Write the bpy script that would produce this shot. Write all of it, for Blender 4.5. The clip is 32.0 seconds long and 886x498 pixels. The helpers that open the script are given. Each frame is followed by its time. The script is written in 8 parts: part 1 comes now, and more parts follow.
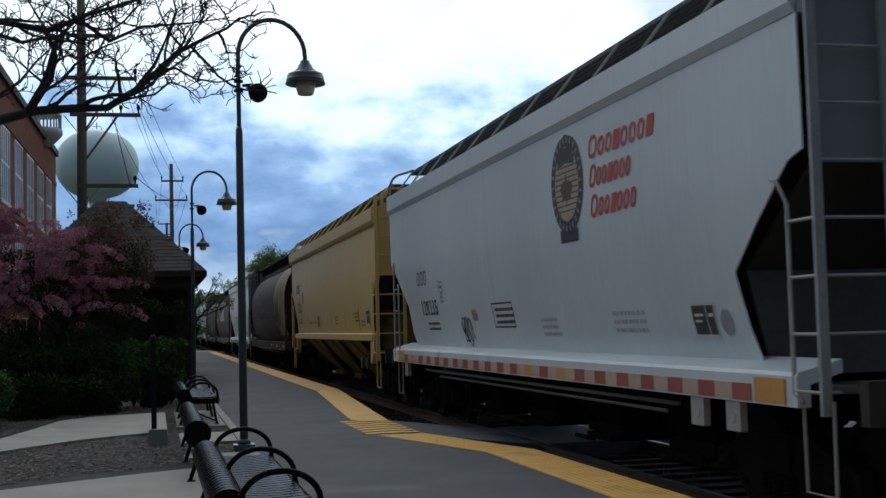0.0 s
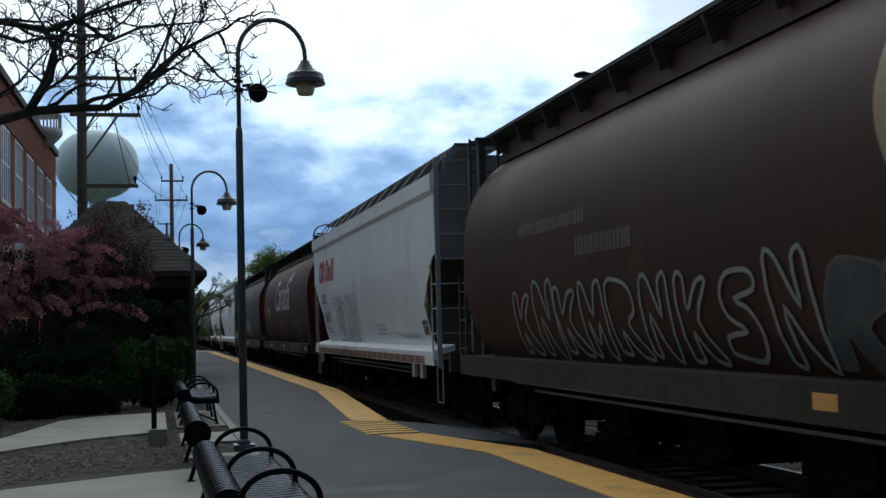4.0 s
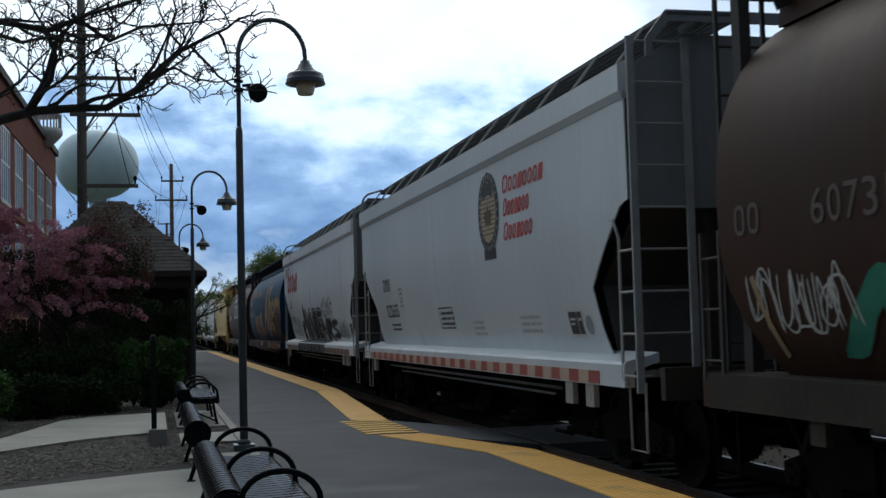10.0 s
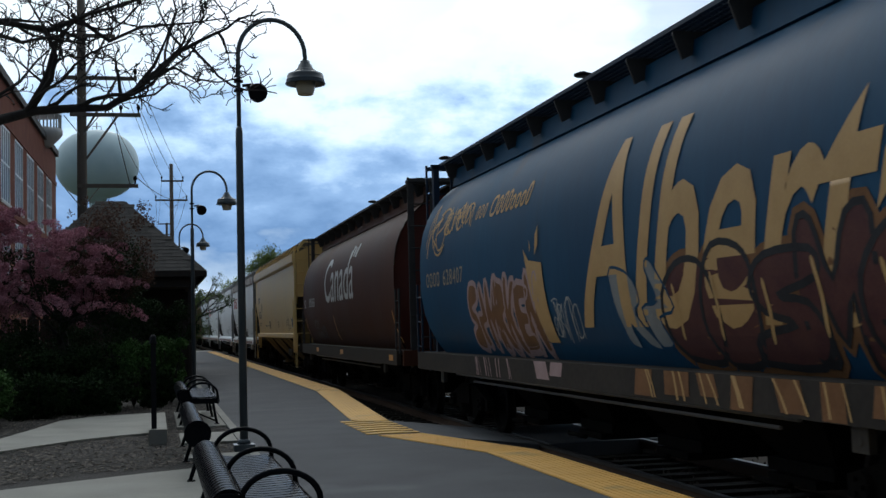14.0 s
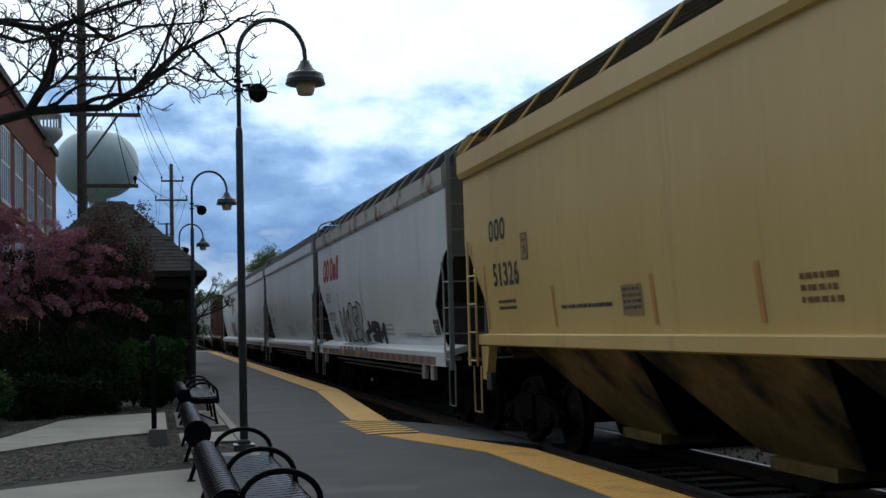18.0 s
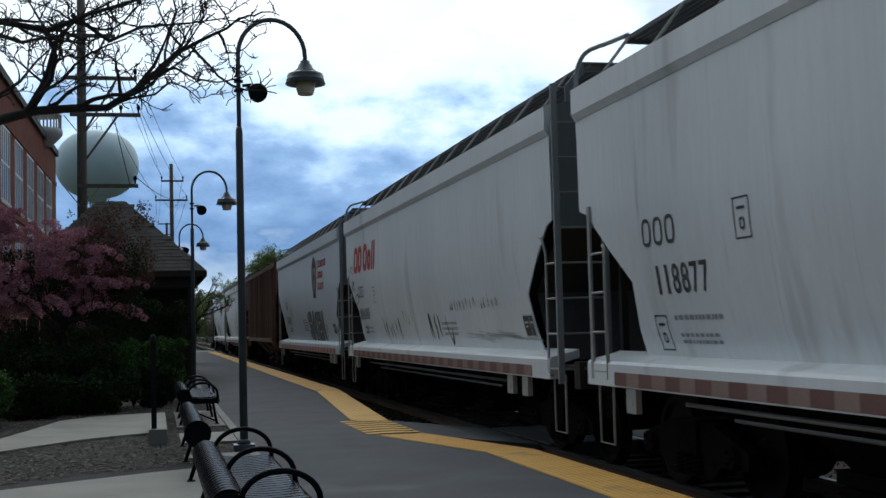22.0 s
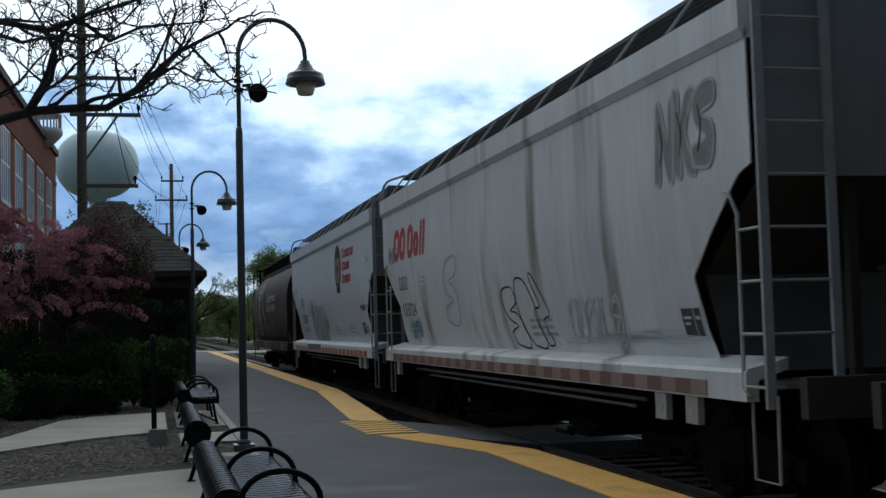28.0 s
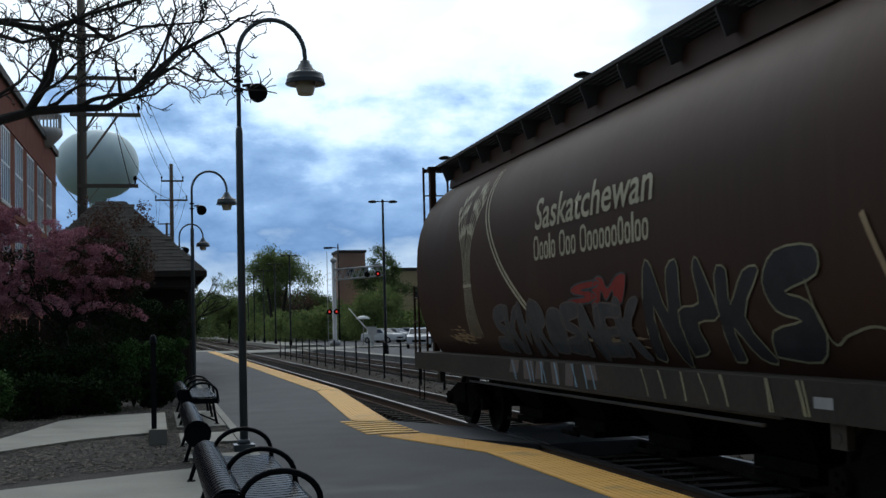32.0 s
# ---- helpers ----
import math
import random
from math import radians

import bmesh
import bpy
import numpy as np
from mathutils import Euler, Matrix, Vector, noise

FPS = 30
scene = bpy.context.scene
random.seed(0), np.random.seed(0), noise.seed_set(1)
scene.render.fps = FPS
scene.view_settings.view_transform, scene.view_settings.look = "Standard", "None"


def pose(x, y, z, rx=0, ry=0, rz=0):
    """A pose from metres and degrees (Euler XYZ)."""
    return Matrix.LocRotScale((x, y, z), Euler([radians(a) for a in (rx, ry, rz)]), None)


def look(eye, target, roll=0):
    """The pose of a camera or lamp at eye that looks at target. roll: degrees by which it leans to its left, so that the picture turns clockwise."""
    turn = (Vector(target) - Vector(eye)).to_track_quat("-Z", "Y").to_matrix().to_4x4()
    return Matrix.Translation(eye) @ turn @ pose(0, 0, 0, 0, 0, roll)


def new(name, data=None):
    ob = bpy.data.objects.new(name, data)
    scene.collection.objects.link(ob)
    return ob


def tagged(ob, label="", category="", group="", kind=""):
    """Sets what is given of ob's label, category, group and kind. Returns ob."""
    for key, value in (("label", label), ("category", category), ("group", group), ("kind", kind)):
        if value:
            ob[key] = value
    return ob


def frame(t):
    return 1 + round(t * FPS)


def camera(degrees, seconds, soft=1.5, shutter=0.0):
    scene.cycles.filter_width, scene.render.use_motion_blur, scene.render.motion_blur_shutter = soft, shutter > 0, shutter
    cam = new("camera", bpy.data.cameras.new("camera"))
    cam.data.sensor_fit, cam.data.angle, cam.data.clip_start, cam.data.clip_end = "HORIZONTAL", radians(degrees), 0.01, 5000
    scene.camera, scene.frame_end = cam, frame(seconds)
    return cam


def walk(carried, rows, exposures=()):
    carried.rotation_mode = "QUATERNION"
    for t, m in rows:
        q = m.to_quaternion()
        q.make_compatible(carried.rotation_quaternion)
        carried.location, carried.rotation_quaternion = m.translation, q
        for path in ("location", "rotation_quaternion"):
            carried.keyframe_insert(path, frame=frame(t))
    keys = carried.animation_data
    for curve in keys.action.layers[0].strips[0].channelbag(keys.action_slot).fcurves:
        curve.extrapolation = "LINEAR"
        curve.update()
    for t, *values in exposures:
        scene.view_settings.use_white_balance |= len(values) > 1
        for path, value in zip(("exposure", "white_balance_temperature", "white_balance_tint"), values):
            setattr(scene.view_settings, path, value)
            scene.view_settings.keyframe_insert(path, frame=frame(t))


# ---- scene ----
cam = camera(40.0, 32.0, soft=1.5, shutter=0.1)
EYE = (0.0, 0.0, 1.48)
AIM = look(EYE, (EYE[0] + 0.2307, EYE[1] + 0.9710, EYE[2] + 0.0628), -1.5)
walk(cam, [(0.0, AIM), (32.0, AIM)], [(0.0, 0.0, 6050, 6.0), (32.0, 0.0, 6050, 6.0)])

# ---- light ----
RAIL = -0.205          # top of rail under the platform level
TRACK = 6.0            # middle of the near track
TRACK_B = 10.4         # middle of the far track


def nodes_of(tree):
    tree.nodes.clear()
    return tree.nodes, tree.links


SUN_WAY = Vector((0.05, 0.82, 0.57)).normalized()   # towards the veiled sun


def make_world():
    w = bpy.data.worlds.new("sky")
    scene.world = w
    w.use_nodes = True
    n, l = nodes_of(w.node_tree)
    out = n.new("ShaderNodeOutputWorld")
    sky = n.new("ShaderNodeTexSky")
    sky.sky_type, sky.sun_disc = "NISHITA", False
    sky.sun_elevation, sky.sun_rotation = math.asin(SUN_WAY.z), math.atan2(SUN_WAY.x, SUN_WAY.y)
    bg = n.new("ShaderNodeBackground")
    bg.inputs[1].default_value = 0.10
    l.new(sky.outputs[0], bg.inputs[0])
    co = n.new("ShaderNodeTexCoord")
    sep = n.new("ShaderNodeSeparateXYZ")
    l.new(co.outputs["Generated"], sep.inputs[0])

    def math_node(op, a, b=None):
        m = n.new("ShaderNodeMath")
        m.operation = op
        for i, v in enumerate((a, b)):
            if v is None:
                continue
            if isinstance(v, (int, float)):
                m.inputs[i].default_value = v
            else:
                l.new(v, m.inputs[i])
        return m.outputs[0]
    up = math_node("MAXIMUM", sep.outputs[2], 0.0)
    den = math_node("ADD", up, 0.42)
    px, py = math_node("DIVIDE", sep.outputs[0], den), math_node("DIVIDE", sep.outputs[1], den)
    com = n.new("ShaderNodeCombineXYZ")
    l.new(px, com.inputs[0]), l.new(py, com.inputs[1])

    def cloud(scale, detail, seed, rough=0.55):
        t = n.new("ShaderNodeTexNoise")
        mp = n.new("ShaderNodeMapping")
        mp.inputs["Location"].default_value = (seed, seed * 0.7, seed * 1.3)
        l.new(com.outputs[0], mp.inputs[0])
        l.new(mp.outputs[0], t.inputs["Vector"])
        t.inputs["Scale"].default_value, t.inputs["Detail"].default_value = scale, detail
        t.inputs["Roughness"].default_value = rough
        return t.outputs["Fac"]
    big, small = cloud(3.0, 4, 5.3), cloud(7.5, 9, 7.7, 0.6)
    # lighter cloud high up, a slate-blue bank lower down, pale bands at the horizon
    e = n.new("ShaderNodeMapRange")
    e.inputs["From Min"].default_value, e.inputs["From Max"].default_value = 0.015, 0.27
    l.new(up, e.inputs[0])
    k = math_node("ADD", math_node("MULTIPLY", big, 1.25), math_node("MULTIPLY", small, 0.95))
    k = math_node("SUBTRACT", k, 1.11)
    calm = math_node("MINIMUM", math_node("ADD", math_node("MULTIPLY", e.outputs[0], 1.3), 0.16), 1.0)
    # long flat streaks towards the horizon
    flat = n.new("ShaderNodeMapping")
    flat.inputs["Scale"].default_value = (2.6, 2.6, 17.0)
    l.new(co.outputs["Generated"], flat.inputs[0])
    band = n.new("ShaderNodeTexNoise")
    band.inputs["Scale"].default_value, band.inputs["Detail"].default_value = 1.7, 6
    l.new(flat.outputs[0], band.inputs["Vector"])
    k = math_node("ADD", e.outputs[0], math_node("MULTIPLY", k, calm))
    k = math_node("ADD", k, math_node("MULTIPLY", math_node("SUBTRACT", band.outputs["Fac"], 0.5), 0.34))
    ramp = n.new("ShaderNodeValToRGB")
    l.new(k, ramp.inputs[0])
    els = ramp.color_ramp.elements
    els[0].position, els[0].color = 0.0, (0.66, 0.74, 0.84, 1)
    els[1].position, els[1].color = 1.0, (0.98, 1.0, 1.0, 1)
    for p, c in ((0.14, (0.45, 0.55, 0.68)), (0.30, (0.165, 0.280, 0.49)), (0.46, (0.285, 0.43, 0.67)), (0.60, (0.55, 0.715, 0.92)), (0.72, (0.80, 0.89, 0.97)), (0.82, (0.85, 0.92, 0.98)), (0.92, (0.90, 0.96, 1.0))):
        q = els.new(p)
        q.color = (*c, 1)
    bg2 = n.new("ShaderNodeBackground")
    l.new(ramp.outputs[0], bg2.inputs[0])
    # the cloud is thin and bright round the hidden sun, ahead of the camera, and heavier away from it
    toward = n.new("ShaderNodeVectorMath")
    toward.operation = "DOT_PRODUCT"
    l.new(co.outputs["Generated"], toward.inputs[0])
    toward.inputs[1].default_value = SUN_WAY
    tr = n.new("ShaderNodeMapRange")
    tr.interpolation_type = "SMOOTHSTEP"
    tr.inputs["From Min"].default_value, tr.inputs["From Max"].default_value = 0.1, 0.86
    tr.inputs["To Min"].default_value, tr.inputs["To Max"].default_value = 0.18, 1.22
    l.new(toward.outputs["Value"], tr.inputs[0])
    l.new(tr.outputs[0], bg2.inputs[1])
    gap = n.new("ShaderNodeMapRange")
    gap.inputs["From Min"].default_value, gap.inputs["From Max"].default_value = 0.40, 0.49
    l.new(big, gap.inputs[0])
    low = n.new("ShaderNodeMapRange")
    low.inputs["From Min"].default_value, low.inputs["From Max"].default_value = 0.68, 0.9
    low.inputs["To Min"].default_value, low.inputs["To Max"].default_value = 1.0, 0.12
    l.new(e.outputs[0], low.inputs[0])
    mix = n.new("ShaderNodeMixShader")
    l.new(math_node("MAXIMUM", gap.outputs[0], low.outputs[0]), mix.inputs[0])
    l.new(bg.outputs[0], mix.inputs[1]), l.new(bg2.outputs[0], mix.inputs[2])
    l.new(mix.outputs[0], out.inputs[0])


make_world()
sun = new("sun", bpy.data.lights.new("sun", "SUN"))
sun.data.energy, sun.data.angle, sun.data.color = 0.35, radians(20), (1.0, 0.95, 0.88)
sun.matrix_world = look(SUN_WAY * 60, (0, 0, 0))


# ---- materials ----
def material(name, a, b, rough=0.7, metal=0.0, scale=4.0, fine=40.0, bump=0.15, stretch=(1, 1, 1), contrast=0.5, spot=None, spot_size=1.2,
             spot_at=0.62, object_random=0.0, spot_stretch=None, island=False, spec=0.5, leaf=0.0):
    m = bpy.data.materials.new(name)
    m.use_nodes = True
    n, l = nodes_of(m.node_tree)
    out, p = n.new("ShaderNodeOutputMaterial"), n.new("ShaderNodeBsdfPrincipled")
    l.new(p.outputs[0], out.inputs[0])
    co = n.new("ShaderNodeTexCoord")

    def noise_at(sc, det, st):
        mp = n.new("ShaderNodeMapping")
        mp.inputs["Scale"].default_value = st
        l.new(co.outputs["Object"], mp.inputs[0])
        t = n.new("ShaderNodeTexNoise")
        t.inputs["Scale"].default_value, t.inputs["Detail"].default_value = sc, det
        l.new(mp.outputs[0], t.inputs["Vector"])
        return t.outputs["Fac"]
    n1, n2 = noise_at(scale, 5, stretch), noise_at(fine, 3, stretch)
    add = n.new("ShaderNodeMath")
    add.operation = "MULTIPLY_ADD"
    l.new(n2, add.inputs[0])
    add.inputs[1].default_value = 0.45
    l.new(n1, add.inputs[2])
    r = n.new("ShaderNodeMapRange")
    r.inputs["From Min"].default_value, r.inputs["From Max"].default_value = 0.72 - contrast * 0.5, 0.72 + contrast * 0.5
    l.new(add.outputs[0], r.inputs[0])
    fac = r.outputs[0]
    if object_random or island:
        src = n.new("ShaderNodeNewGeometry").outputs["Random Per Island"] if island else n.new("ShaderNodeObjectInfo").outputs["Random"]
        mr = n.new("ShaderNodeMath")
        mr.operation = "MULTIPLY_ADD"
        l.new(src, mr.inputs[0])
        mr.inputs[1].default_value = object_random or 0.6
        l.new(fac, mr.inputs[2])
        sb = n.new("ShaderNodeMath")
        sb.operation, sb.use_clamp = "SUBTRACT", True
        l.new(mr.outputs[0], sb.inputs[0])
        sb.inputs[1].default_value = (object_random or 0.6) / 2
        fac = sb.outputs[0]
    mx = n.new("ShaderNodeMix")
    mx.data_type = "RGBA"
    l.new(fac, mx.inputs["Factor"])
    mx.inputs[6].default_value, mx.inputs[7].default_value = (*a, 1), (*b, 1)
    col = mx.outputs[2]
    if spot:
        s = noise_at(spot_size, 7, spot_stretch or stretch)
        sr = n.new("ShaderNodeMapRange")
        sr.inputs["From Min"].default_value, sr.inputs["From Max"].default_value = spot_at - 0.05, spot_at + 0.09
        l.new(s, sr.inputs[0])
        m2 = n.new("ShaderNodeMix")
        m2.data_type = "RGBA"
        l.new(sr.outputs[0], m2.inputs["Factor"])
        l.new(col, m2.inputs[6])
        m2.inputs[7].default_value = (*spot, 1)
        col = m2.outputs[2]
    l.new(col, p.inputs["Base Color"])
    p.inputs["Metallic"].default_value = metal
    p.inputs["Specular IOR Level"].default_value = spec
    rr = n.new("ShaderNodeMapRange")
    rr.inputs["To Min"].default_value, rr.inputs["To Max"].default_value = max(0.04, rough - 0.1), min(1, rough + 0.1)
    l.new(n1, rr.inputs[0])
    l.new(rr.outputs[0], p.inputs["Roughness"])
    if leaf:
        tl, ms = n.new("ShaderNodeBsdfTranslucent"), n.new("ShaderNodeMixShader")
        l.new(col, tl.inputs[0])
        ms.inputs[0].default_value = leaf
        l.new(p.outputs[0], ms.inputs[1]), l.new(tl.outputs[0], ms.inputs[2])
        l.new(ms.outputs[0], out.inputs[0])
    if bump:
        bp = n.new("ShaderNodeBump")
        bp.inputs["Strength"].default_value, bp.inputs["Distance"].default_value = bump, 0.02
        l.new(add.outputs[0], bp.inputs["Height"])
        l.new(bp.outputs[0], p.inputs["Normal"])
    return m


def glow(name, c, strength):
    m = bpy.data.materials.new(name)
    m.use_nodes = True
    p = m.node_tree.nodes["Principled BSDF"]
    p.inputs["Base Color"].default_value = (*c, 1)
    p.inputs["Emission Color"].default_value, p.inputs["Emission Strength"].default_value = (*c, 1), strength
    return m


STREAK = (0.9, 0.9, 0.12)
